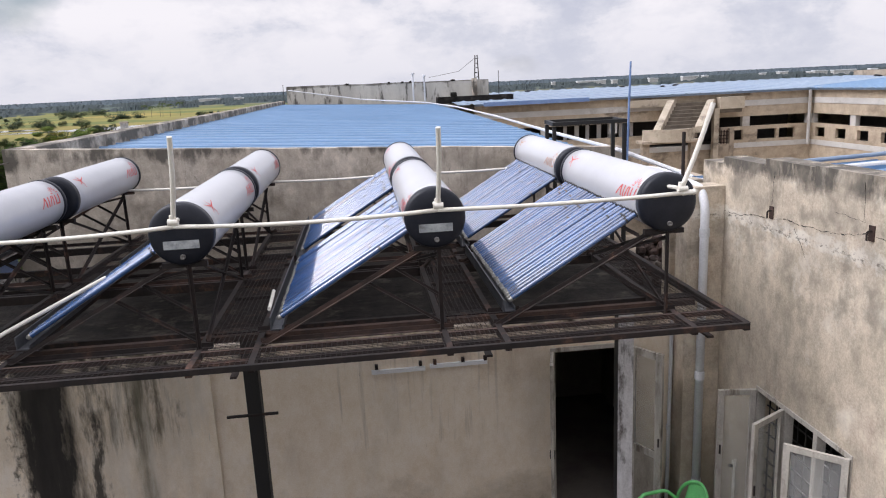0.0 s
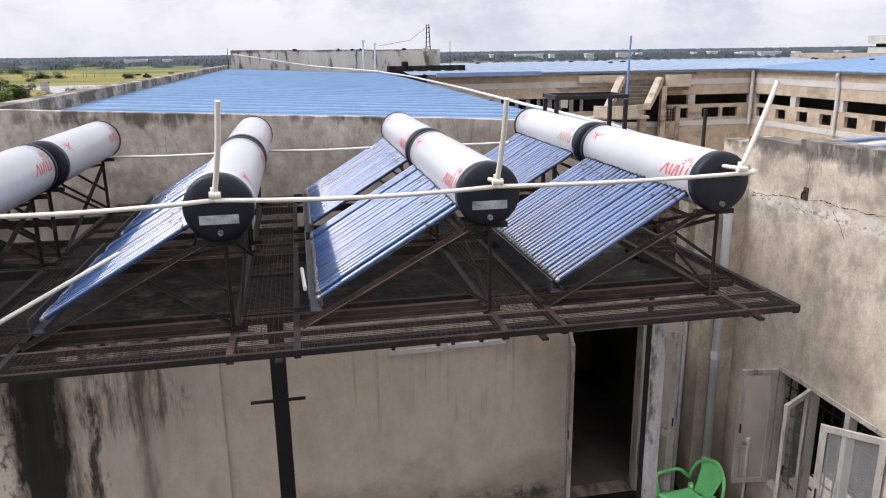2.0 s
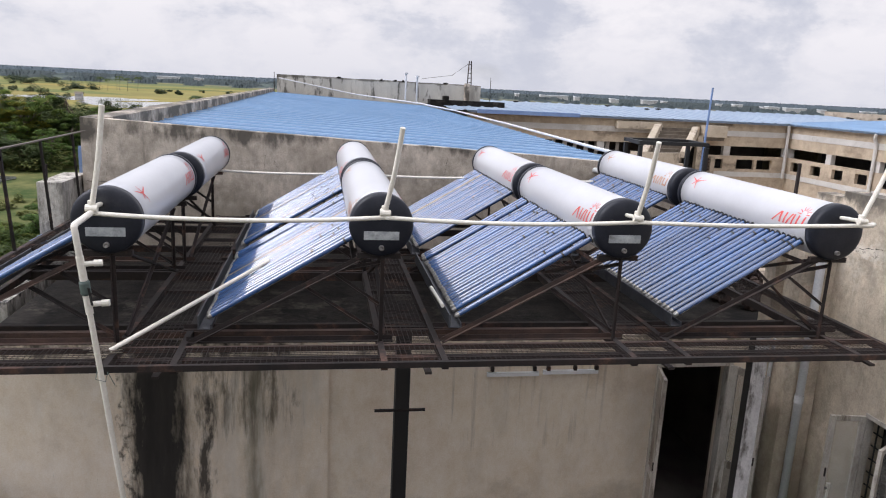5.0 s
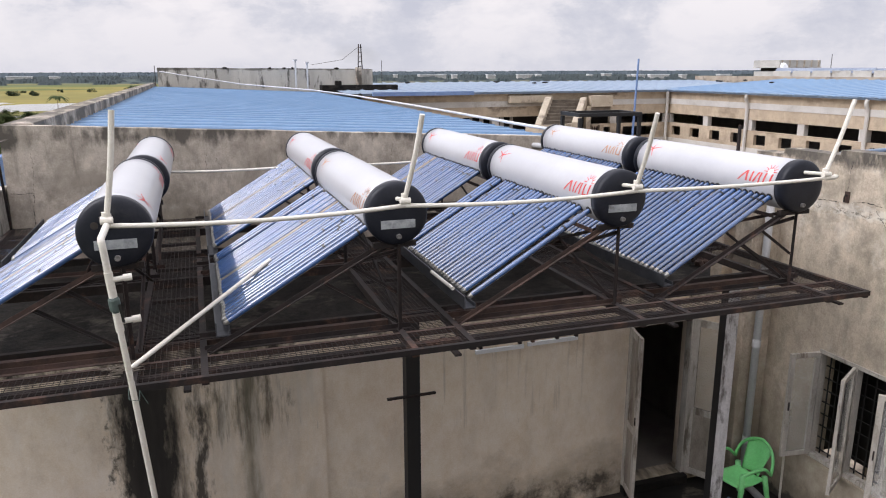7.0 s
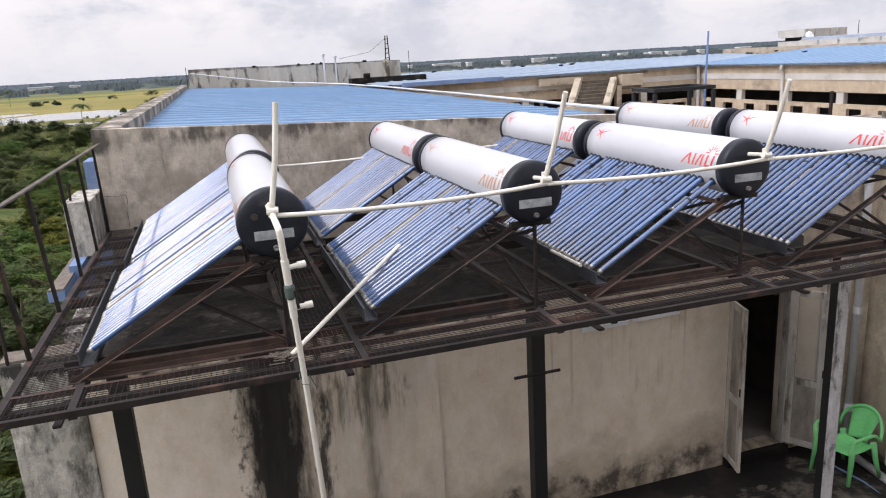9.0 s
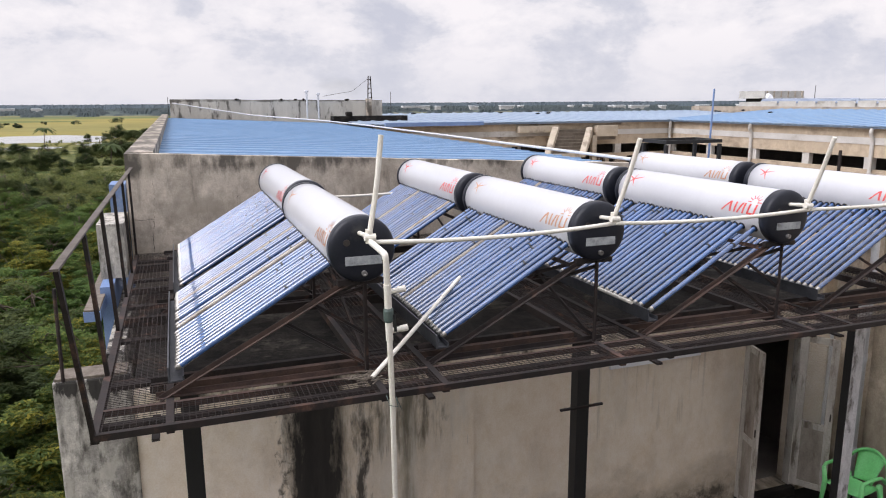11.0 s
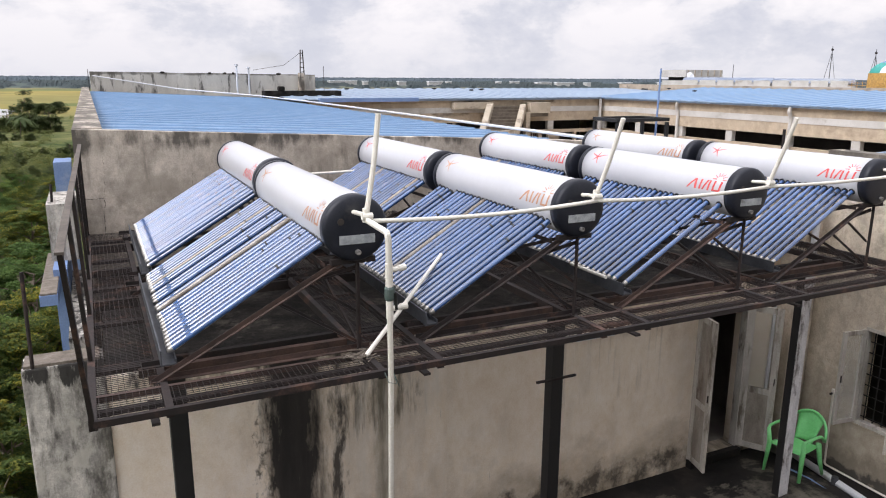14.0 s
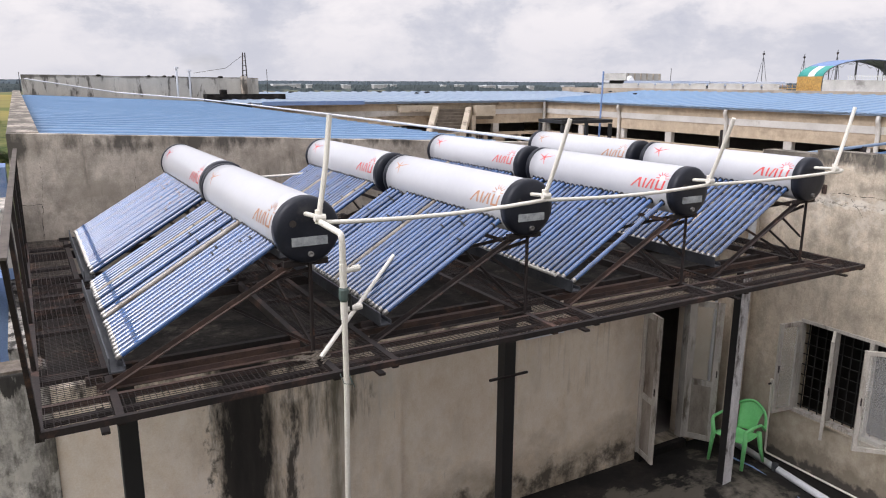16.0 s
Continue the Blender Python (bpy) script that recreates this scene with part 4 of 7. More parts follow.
for x in (-4.35, -2.5, -0.55, 1.4, 3.2):
    part("bracket", bar((x, YF - 0.005, DECK - 0.08), (x, YI, DECK - 0.08), 0.05, 0.018), M["steel"], deck)


def grating(x0, x1, y0, y1, along_x):
    """Square wire mesh."""
    verts, faces = [], []
    w = 0.0017

    def wire(a, b, horizontal):
        n = len(verts)
        dx, dy = (0, w) if horizontal else (w, 0)
        for p in (a, b):
            verts.extend([(p[0] - dx, p[1] - dy, DECK + 0.006 - w), (p[0] + dx, p[1] + dy, DECK + 0.006 - w), (p[0] + dx, p[1] + dy, DECK + 0.006 + w), (p[0] - dx, p[1] - dy, DECK + 0.006 + w)])
        for k in range(4):
            faces.append((n + k, n + (k + 1) % 4, n + 4 + (k + 1) % 4, n + 4 + k))
    rnd = random.Random(int(x0 * 100) + int(y0 * 10))
    px, py = (0.04, 0.033)
    x = x0
    while x <= x1:
        wire((x + rnd.uniform(-0.003, 0.003), y0), (x + rnd.uniform(-0.003, 0.003), y1), False)
        x += px
    y = y0
    while y <= y1:
        wire((x0, y + rnd.uniform(-0.003, 0.003)), (x1, y + rnd.uniform(-0.003, 0.003)), True)
        y += py
    me = bpy.data.meshes.new("grating")
    me.from_pydata([tuple(Vector(v) - deck.location) for v in verts], [], faces)
    me.materials.append(M["steel"])
    ob = new("grating", me)
    ob.parent = deck
    ob["label"] = "rusty square wire mesh"
    return ob


grating(X0, X1, YF, YI, True)
for a, b in WALKS:
    grating(a, b, YI, YB, False)


def column(x, y, w, d, mat, label):
    bm = box(x - w / 2, x + w / 2, y - d / 2, y + d / 2, FLOOR, DECK - 0.082, bevel=0.006)
    c = part("column", bm, M[mat], deck, label)
    part("base_plate", box(x - w / 2 - 0.05, x + w / 2 + 0.05, y - d / 2 - 0.05, y + d / 2 + 0.05, FLOOR, FLOOR + 0.012), M["steel"], c)
    return c


column(-4.14, 6.06, 0.135, 0.13, "black_steel", "black painted steel column")
c2 = column(-0.61, 6.10, 0.13, 0.13, "black_steel", "black painted steel column")
part("peg", bar((-0.86, 6.03, 1.735), (-0.40, 6.03, 1.735), 0.025, 0.02), M["steel"], c2, "short rod welded across the column")
c3 = column(2.87, 6.06, 0.145, 0.10, "black_steel", "black steel column with a white front")
part("painted_face", box(2.80, 2.947, 5.997, 6.008, FLOOR, DECK - 0.1), M["peel"], c3, "peeling white paint")
# railing along the left walkway
RAIL_A, RAIL_B = Vector((-4.75, 4.60, 3.74)), Vector((-4.69, 11.16, 3.75))
part("handrail", bar(RAIL_A, RAIL_B, 0.045, 0.014), M["handrail"], deck, "worn grey-brown handrail")
for foot, top in ((5.02, 4.66), (6.08, 5.86), (7.25, 7.06), (8.48, 8.33), (9.65, 9.46), (10.80, 10.60)):
    p = RAIL_A.lerp(RAIL_B, (top - 4.60) / 6.56)
    part("post", bar((-4.70, foot, DECK - 0.05), (p.x, p.y, p.z - 0.006), 0.028, 0.028), M["steel"], deck)
# debris on the mesh
bm = bmesh.new()
random.seed(9)
for _ in range(40):
    p = Vector((-2.93 + random.gauss(0, 0.07), 5.30 + random.gauss(0, 0.05), DECK + 0.014 + abs(random.gauss(0, 0.012))))
    a = random.uniform(0, math.pi)
    d = Vector((math.cos(a), math.sin(a), random.uniform(-0.2, 0.2))) * random.uniform(0.02, 0.07)
    bar(p - d, p + d, 0.006, 0.006, bm)
tagged(link("dry_twigs", bm, M["debris"]), "small heap of dry twigs on the wire mesh", "twigs", "", "stuff")


# ---- plumbing ----
plumb = thing("plumbing_run", (-2.78, 4.97, FLOOR), "cream plastic pipes joining the tank ends, tied to the platform", "pipe")
VENT_TOP = [(-2.794, 5.15, 4.39), (-0.803, 5.05, 4.325), (1.081, 5.00, 4.295), (3.237, 5.17, 4.36)]
VENT_BASE = [(-2.894, 5.15, 3.70), (-0.895, 5.22, 3.695), (1.073, 5.21, 3.695), (3.0, 5.17, 3.71)]
PV = 0.0165
for k, (b, t) in enumerate(zip(VENT_BASE, VENT_TOP)):
    b, t = Vector(b), Vector(t)
    mid = b.lerp(t, 0.5) + Vector((0.012, 0, 0))
    v = part("vent_pipe", pipe(bent([b, mid, t], 0.2), 0.019, 12), M["pvc"], plumb, "open upright vent pipe", smooth=False)
    part("stub", pipe([(b.x, b.y, b.z), (b.x - 0.01, 5.41, b.z - 0.015)], PV, 10), M["pvc"], plumb)
    part("tee", pipe([(b.x, b.y, b.z - 0.045), (b.x, b.y, b.z + 0.05)], 0.026, 12), M["pvc"], plumb, "cemented tee fitting")
    part("elbow", pipe(bent([(b.x - 0.035, b.y - 0.012, b.z), (b.x + 0.04, b.y - 0.012, b.z - 0.004)], 0.02), 0.026, 12), M["pvc"], plumb)
# the sagging run from tank to tank
for a, b, sag in ((VENT_BASE[0], VENT_BASE[1], 0.035), (VENT_BASE[1], VENT_BASE[2], 0.03), (VENT_BASE[2], VENT_BASE[3], 0.015)):
    a, b = Vector(a) + Vector((0, -0.015, -0.035)), Vector(b) + Vector((0, -0.015, -0.035))
    pts = [a.lerp(b, f / 10) - Vector((0, 0, sag * 4 * (f / 10) * (1 - f / 10))) for f in range(11)]
    part("run_pipe", pipe(pts, PV, 10), M["pvc"], plumb, smooth=True)
part("end_elbow", pipe(bent([(3.0, 5.16, 3.675), (3.10, 5.15, 3.68), (3.11, 5.15, 3.70)], 0.03), 0.022, 10), M["pvc"], plumb)


def riser(z, dx=0.0, dy=0.0):
    """A point of the leaning drop pipe at height z."""
    return (-2.823 - 0.062 * (z - 2.6) + dx, 4.90 - 0.14 * (z - 2.6) + dy, z)


part("drop_pipe", pipe(bent([(-2.894, 5.14, 3.67), (-2.892, 4.76, 3.655), riser(3.60), riser(3.42)], 0.04), 0.021, 12), M["pvc"], plumb)
part("drop_pipe", pipe([riser(3.45), riser(3.28)], 0.025, 12), M["pvc"], plumb)
part("branch", pipe([riser(3.395), riser(3.40, 0.10, 0.02)], 0.017, 10), M["pvc"], plumb)
part("branch_cap", pipe([riser(3.40, 0.075, 0.018), riser(3.402, 0.125, 0.024)], 0.022, 10), M["pvc"], plumb)
part("union", pipe([riser(3.285), riser(3.27), riser(3.20), riser(3.185)], [0.026, 0.034, 0.034, 0.026], 12), M["valve"], plumb, "grey-green threaded union")
part("valve_lever", bar(riser(3.24, 0.03, -0.03), riser(3.12, 0.035, -0.035), 0.018, 0.008), M["black_steel"], plumb, "black valve lever")
part("branch", pipe([riser(3.115), riser(3.122, 0.10, 0.01)], 0.018, 10), M["pvc"], plumb)
part("branch_cap", pipe([riser(3.12, 0.08, 0.01), riser(3.124, 0.13, 0.012)], 0.023, 10), M["pvc"], plumb)
part("drop_pipe", pipe([riser(3.19), riser(3.05)], 0.025, 12), M["pvc"], plumb)
part("drop_pipe", pipe([riser(3.06), riser(2.584), (-2.66, 5.40, -0.5), (-2.655, 5.42, FLOOR)], 0.0195, 12), M["pvc"], plumb, "long down pipe")
part("tie_wire", pipe([riser(2.62, -0.03, 0.04), riser(2.57, -0.03, -0.03), riser(2.55, 0.03, -0.03), riser(2.60, 0.035, 0.03), riser(2.50, 0.07, 0.02)], 0.003, 5), M["valve"], plumb, "thin twisted wire")
loose = thing("loose_pipe", (-2.88, 5.37, DECK), "loose cream plastic pipe leaning from the mesh onto the tubes", "pipe")
part("pipe", pipe([(-2.866, 5.29, DECK + 0.02), (-1.797, 6.245, 3.068)], 0.0175, 12), M["pvc"], loose)
loose2 = thing("loose_pipe", (-0.45, 5.68, DECK), "short loose plastic pipe lying along a foot rail", "pipe")
part("pipe", pipe([(-0.34, 5.72, 2.82), (-0.36, 6.25, 2.83)], 0.016, 10), M["pvc"], loose2)
back = thing("back_pipe", (0, 10.15, 3.3), "thin white plastic pipe along the tank backs", "pipe")
for a, b in ((XS[0], XS[1]), (XS[1], XS[2]), (XS[2], XS[3])):
    part("pipe", pipe([(a + (b - a) * f / 8, 10.12, 3.37 - 0.10 * (f / 8) * (1 - f / 8)) for f in range(9)], 0.016, 8), M["pvc"], back)
drain = thing("drain_pipe", (4.22, 7.08, FLOOR), "white plastic drain pipe down the wall corner", "pipe")
part("pipe", pipe(bent([(2.9, 11.6, 3.40), (4.12, 8.2, 3.44), (4.05, 7.0, 3.40), (4.04, 6.87, 3.22), (4.04, 6.87, FLOOR)], 0.12), 0.046, 14), M["pvc_grey"], drain, smooth=True)
for z in (2.9, 1.3, 0.0):
    part("collar", pipe([(4.04, 6.87, z), (4.04, 6.87, z + 0.09)], 0.053, 14), M["pvc_grey"], drain)
thin = thing("conduit", (3.78, 7.22, FLOOR), "thin grey conduit fixed to the wall", "pipe")
part("pipe", pipe([(3.84, 7.205, FLOOR), (3.86, 7.205, 1.95)], 0.022, 8), M["pvc_grey"], thin)
part("joint", pipe([(3.845, 7.205, 0.55), (3.846, 7.205, 0.61)], 0.028, 8), M["pvc_grey"], thin)

# ---- door ----
door = tagged(thing("door_1", (2.96, WALL_Y, FLOOR), "double door of worn cream wood standing open", "door"), kind="structure")
x0, x1, dz0, dz1 = DOOR
part("frame", box(x0, x0 + 0.05, WALL_Y - 0.02, WALL_Y + 0.09, dz0, dz1), M["woodpaint"], door)
part("frame", box(x1 - 0.05, x1, WALL_Y - 0.02, WALL_Y + 0.09, dz0, dz1), M["woodpaint"], door)
part("frame", box(x0 + 0.05, x1 - 0.05, WALL_Y - 0.018, WALL_Y + 0.088, dz1 - 0.05, dz1), M["woodpaint"], door)
part("threshold", box(x0, x1, WALL_Y - 0.10, WALL_Y + 0.22, FLOOR, dz0 - 0.003, bevel=0.01), M["floor"], door, "worn concrete sill")


def leaf(parent, hinge, ang, width, z0, z1, glazed, lattice=False):
    """A framed leaf, hinged at a place and swung to an angle in degrees (0: towards +x)."""
    turn = Matrix.Translation(Vector((hinge[0], hinge[1], 0))) @ Matrix.Rotation(radians(ang), 4, "Z")
    st, th = 0.085 if not lattice else 0.055, 0.035

    def put(name, bm, mat, par, label=""):
        bmesh.ops.transform(bm, matrix=turn, verts=bm.verts)
        return part(name, bm, mat, par, label)
    zm = z0 + (z1 - z0) * 0.42
    body = put("leaf", box(0, st, -th / 2, th / 2, z0, z1), M["woodpaint"], parent, "worn cream painted leaf")
    put("stile", box(width - st, width, -th / 2, th / 2, z0, z1), M["woodpaint"], body)
    for a, b in ((z0, z0 + st), (z1 - st, z1)) + (() if lattice else ((zm - st / 2, zm + st / 2),)):
        put("rail", box(st, width - st, -th / 2 + 0.002, th / 2 - 0.002, a, b), M["woodpaint"], body)
    if lattice:
        put("pane", box(st, width - st, -0.004, 0.004, z0 + st, z1 - st), M["glass"], body, "dusty glass pane").visible_shadow = False
    else:
        put("panel", box(st, width - st, -0.009, 0.009, z0 + st, zm - st / 2), M["panelwood"], body, "weathered lower panel")
        put("panel", box(st, width - st, -0.006, 0.006, zm + st / 2, z1 - st), M["panelwood"] if not glazed else M["glass"], body, "dusty upper panel")
    put("latch", box(width - 0.035, width - 0.02, -th / 2 - 0.012, th / 2 + 0.012, (z0 + z1) / 2 - 0.05, (z0 + z1) / 2 + 0.05), M["steel"], body, "dark iron latch")
    return body


leaf(door, (2.48, WALL_Y - 0.01), -106, 0.42, dz0 + 0.02, dz1 - 0.04, False)
leaf(door, (3.38, WALL_Y - 0.01), -57, 0.44, dz0 + 0.02, dz1 - 0.04, True)

# ---- window ----
win = tagged(thing("window_1", (RIGHT_X, 5.3, WIN[2]), "three-light window of worn cream wood, casements open", "window"), kind="structure")
a0, a1, z0, z1 = WIN
third = (a1 - a0) / 3
fx0, fx1 = RIGHT_X - 0.012, RIGHT_X + 0.08
part("window_frame", box(fx0, fx1, a0, a1, z0, z0 + 0.05), M["woodpaint"], win)
part("window_frame", box(fx0, fx1, a0, a1, z1 - 0.045, z1), M["woodpaint"], win)
for k in range(4):
    y = a0 + third * k
    part("mullion", box(fx0 + 0.002, fx1 - 0.002, max(a0, y - 0.028), min(a1, y + 0.028), z0 + 0.05, z1 - 0.045), M["woodpaint"], win)
part("window_sill", box(RIGHT_X - 0.022, RIGHT_X, a0 - 0.02, a1 + 0.02, z0 - 0.03, z0 - 0.004), M["cream"], win)
for k in range(3):
    for j in range(4):
        y = a0 + third * k + third * (j + 0.5) / 4
        part("grille_bar", bar((RIGHT_X + 0.11, y, z0), (RIGHT_X + 0.11, y, z1), 0.012, 0.012), M["black_steel"], win)
for j in range(9):
    z = z0 + (z1 - z0) * (j + 0.5) / 9
    part("grille_bar", bar((RIGHT_X + 0.12, a0, z), (RIGHT_X + 0.12, a1, z), 0.012, 0.012), M["black_steel"], win)
leaf(win, (RIGHT_X - 0.02, a1 - 0.01), 172, 0.37, z0 + 0.03, z1 - 0.03, True, True)
leaf(win, (RIGHT_X - 0.02, a1 - third), 209, 0.48, z0 - 0.02, z1 - 0.03, True, True)
leaf(win, (RIGHT_X - 0.02, a0 + 0.01), 135, 0.50, z0 + 0.0, z1 - 0.03, True, True)


for x, y, z0, z1 in ((-5.18, 7.20, 2.2, 3.05), (-5.06, 10.6, 3.08, 3.32)):
    rod = thing("starter_bar", (x, y, z0), "rusted iron bar standing out of the concrete", "rod", "bars on the left piers")
    part("bar", pipe([(x, y, z0), (x + 0.01, y, z1)], 0.016, 7), M["steel"], rod)
M["rubble"] = material("dark_broken_brick", (0.020, 0.014, 0.012), (0.060, 0.036, 0.028), 0.95, 5.0, bump=0.4, c3=(0.095, 0.08, 0.065), c3_at=0.64)
rnd = random.Random(52)
bm = bmesh.new()
for k in range(70):
    a, f = rnd.uniform(0, 2 * math.pi), rnd.random() ** 0.6
    x, y = 4.24 + 0.40 * f * math.cos(a), 8.6 + 0.5 * f * math.sin(a)
    z = SLAB + 0.62 * (1 - f) ** 0.8 * rnd.uniform(0.5, 1.0) + 0.04
    m = Matrix.Translation((x, y, z)) @ Euler((rnd.uniform(0, 3), rnd.uniform(0, 3), rnd.uniform(0, 3))).to_matrix().to_4x4() @ Matrix.Diagonal((rnd.uniform(0.06, 0.12), rnd.uniform(0.05, 0.09), rnd.uniform(0.04, 0.08), 1))
    bmesh.ops.create_icosphere(bm, subdivisions=1, radius=1.0, matrix=m)
tagged(link("rubble_pile", bm, M["rubble"]), "pile of dark broken brick on the roof slab", "rubble", "", "stuff")


# ---- chair ----
def chair(at, turn_deg):
    """A moulded plastic armchair; it faces +x before it is turned."""
    m = Matrix.Translation(at) @ Matrix.Rotation(radians(turn_deg), 4, "Z")
    c = thing("plastic_chair", at, "bright green moulded plastic armchair on the wet terrace", "chair")

    def put(name, bm, smooth=True):
        bmesh.ops.transform(bm, matrix=m, verts=bm.verts)
        return part(name, bm, M["green"], c, "", smooth)

    def shell(fn, nu, nv, thick=0.006):
        bm = bmesh.new()
        g = [[[bm.verts.new(Vector(fn(i / nu, j / nv)) + Vector(n) * thick) for j in range(nv + 1)] for i in range(nu + 1)] for n in ((0.7, 0, 0.7), (-0.7, 0, -0.7))]
        for s in range(2):
            for i in range(nu):
                for j in range(nv):
                    f = (g[s][i][j], g[s][i + 1][j], g[s][i + 1][j + 1], g[s][i][j + 1])
                    bm.faces.new(f if s else f[::-1])
        edge = [(i, 0) for i in range(nu)] + [(nu, j) for j in range(nv)] + [(i, nv) for i in range(nu, 0, -1)] + [(0, j) for j in range(nv, 0, -1)]
        for (a, b), (p, q) in zip(edge, edge[1:] + edge[:1]):
            bm.faces.new((g[0][a][b], g[0][p][q], g[1][p][q], g[1][a][b]))
        return bm
    put("seat", shell(lambda u, v: (-0.20 + 0.43 * u, (v - 0.5) * (0.40 + 0.06 * u), 0.42 - 0.02 * math.sin(math.pi * u) - 0.02 * (1 - abs(2 * v - 1)) + 0.02 * u - 0.03 * max(0, u - 0.85) * 6), 10, 8))
    # back: a fan with a rounded top, solid in the middle and open at its sides
    put("backrest", shell(lambda u, v: (-0.20 - 0.13 * u - 0.05 * math.cos((v - 0.5) * math.pi) + 0.03, (v - 0.5) * (0.24 + 0.10 * u), 0.42 + u * (0.30 + 0.09 * math.cos((v - 0.5) * math.pi))), 8, 8))
    rim = []
    for k in range(25):
        a = math.pi * k / 24
        rim.append((-0.24 - 0.10 * math.sin(a) + 0.03 * abs(math.cos(a)), -0.265 * math.cos(a), 0.50 + 0.31 * math.sin(a) ** 0.8))
    put("back_frame", pipe(rim, 0.019, 8))
    for s in (-1, 1):
        put("armrest", pipe(bent([(-0.20, 0.265 * s, 0.52), (-0.08, 0.28 * s, 0.635), (0.20, 0.27 * s, 0.635), (0.25, 0.25 * s, 0.60)], 0.06), [0.02] * 12, 8))
        put("leg", pipe([(0.25, 0.25 * s, 0.62), (0.225, 0.235 * s, 0.42), (0.27, 0.25 * s, 0.0)], [0.026, 0.034, 0.020], 8))
        put("leg", pipe([(-0.19, 0.20 * s, 0.46), (-0.24, 0.215 * s, 0.22), (-0.30, 0.24 * s, 0.0)], [0.036, 0.03, 0.020], 8))
    return c


chair((3.57, 6.42, FLOOR + 0.07), 187)

# ---- pipes and fittings by the side wall ----
fp = thing("floor_pipe", (4.15, 5.5, FLOOR), "white plastic pipe lying along the wall foot", "pipe")
part("pipe", pipe([(4.04, 6.75, FLOOR + 0.05), (3.84, 5.5, FLOOR + 0.05), (3.45, 3.0, FLOOR + 0.05)], 0.048, 12), M["pvc_grey"], fp, smooth=True)
part("clamp", pipe([(3.90, 6.03, FLOOR - 0.01), (3.90, 6.03, FLOOR + 0.13)], 0.045, 10), M["rail"], fp, "grey socket")
fh = thing("hose", (3.95, 5.5, FLOOR), "thin blue hose lying on the wet floor", "hose")
part("hose", pipe([(3.62, 6.62, FLOOR + 0.06), (3.66, 6.2, FLOOR + 0.06), (3.62, 5.7, FLOOR + 0.03), (3.45, 4.9, FLOOR + 0.012), (3.2, 3.2, FLOOR + 0.012)], 0.012, 6), M["blue_wire"], fh)
tp = thing("tap_pipe", (RIGHT_X - 0.03, 6.45, FLOOR), "thin cream standpipe with a tap on the wall", "pipe")
part("pipe", pipe(bent([(RIGHT_X - 0.10, 4.0, FLOOR + 0.02), (RIGHT_X - 0.05, 6.44, FLOOR + 0.02), (RIGHT_X - 0.03, 6.47, 0.47)], 0.04), 0.014, 8), M["pvc"], tp)
part("tap", pipe([(RIGHT_X - 0.03, 6.47, 0.44), (RIGHT_X - 0.03, 6.47, 0.51)], 0.024, 8), M["pvc"], tp)
part("tap", pipe([(RIGHT_X - 0.02, 6.47, 0.45), (RIGHT_X - 0.09, 6.47, 0.45)], 0.015, 8), M["steel"], tp, "dark tap spout")
hk = thing("wall_hook", (RIGHT_X - 0.04, 6.05, 3.23), "rusted iron hook let into the wall", "hook")
part("plate", box(RIGHT_X - 0.012, RIGHT_X + 0.01, 6.035, 6.095, 3.22, 3.34), M["rust"], hk)
part("hook", pipe(bent([(RIGHT_X, 6.06, 3.30), (RIGHT_X - 0.05, 6.06, 3.30), (RIGHT_X - 0.05, 6.06, 3.23)], 0.02), 0.008, 6), M["steel"], hk)
hk2 = copy_thing(hk, pose(RIGHT_X - 0.04, 4.69, 3.30))
# cracks in the plaster
def crack_line(start, end, plane, wander, widest, bm, seed):
    """A ragged open line on a wall from start to end, both (along, height); plane(u, v) gives the place."""
    rnd = random.Random(seed)
    a, b = Vector(start), Vector(end)
    n = max(6, int((b - a).length / 0.035))
    side = (b - a).normalized()
    side = Vector((-side.y, side.x))
    off, last = 0.0, a
    for k in range(1, n + 1):
        off = off * 0.86 + rnd.uniform(-1, 1) * wander
        p = a.lerp(b, k / n) + side * off
        w = widest * rnd.choice((0.15, 0.25, 0.4, 0.7))
        if rnd.random() > 0.08:
            bar(plane(*last), plane(*p), 0.003, w, bm)
        last = p


side_wall = lambda u, v: (RIGHT_X - 0.0005, u, v)
back_wall = lambda u, v: (u, FAR_Y - 0.0005, v)
crack = bmesh.new()
for k, (a, b, w) in enumerate((((7.05, 3.14), (6.12, 3.22), 0.012), ((6.02, 3.22), (5.2, 3.25), 0.012), ((5.2, 3.25), (4.74, 3.33), 0.012), ((4.66, 3.33), (3.0, 3.30), 0.012),
                               ((6.05, 3.66), (6.06, 3.33), 0.004), ((4.83, 3.72), (4.78, 3.42), 0.008), ((4.78, 3.42), (5.15, 3.44), 0.004), ((7.1, 3.3), (7.0, 2.7), 0.006), ((5.7, 3.2), (5.5, 2.95), 0.004))):
    crack_line(a, b, side_wall, 0.010, w, crack, 30 + k)
structure("wall_crack", crack, M["dark"], "ragged cracks in the plaster")
crack = bmesh.new()
for k, (a, b, w) in enumerate((((-4.43, 3.56), (-4.45, 3.04), 0.006), ((-4.74, 3.02), (-4.46, 3.03), 0.014), ((-4.47, 3.03), (-4.49, 2.55), 0.014), ((-2.18, 3.48), (-2.19, 3.25), 0.010), ((-2.05, 3.40), (-1.96, 3.15), 0.005),
                               ((0.6, 3.5), (0.55, 3.05), 0.005), ((-3.3, 3.3), (-3.35, 3.05), 0.006), ((1.9, 3.3), (1.84, 2.9), 0.005))):
    crack_line(a, b, back_wall, 0.012, w, crack, 60 + k)
structure("wall_crack_far", crack, M["dark"], "ragged cracks in the far wall")
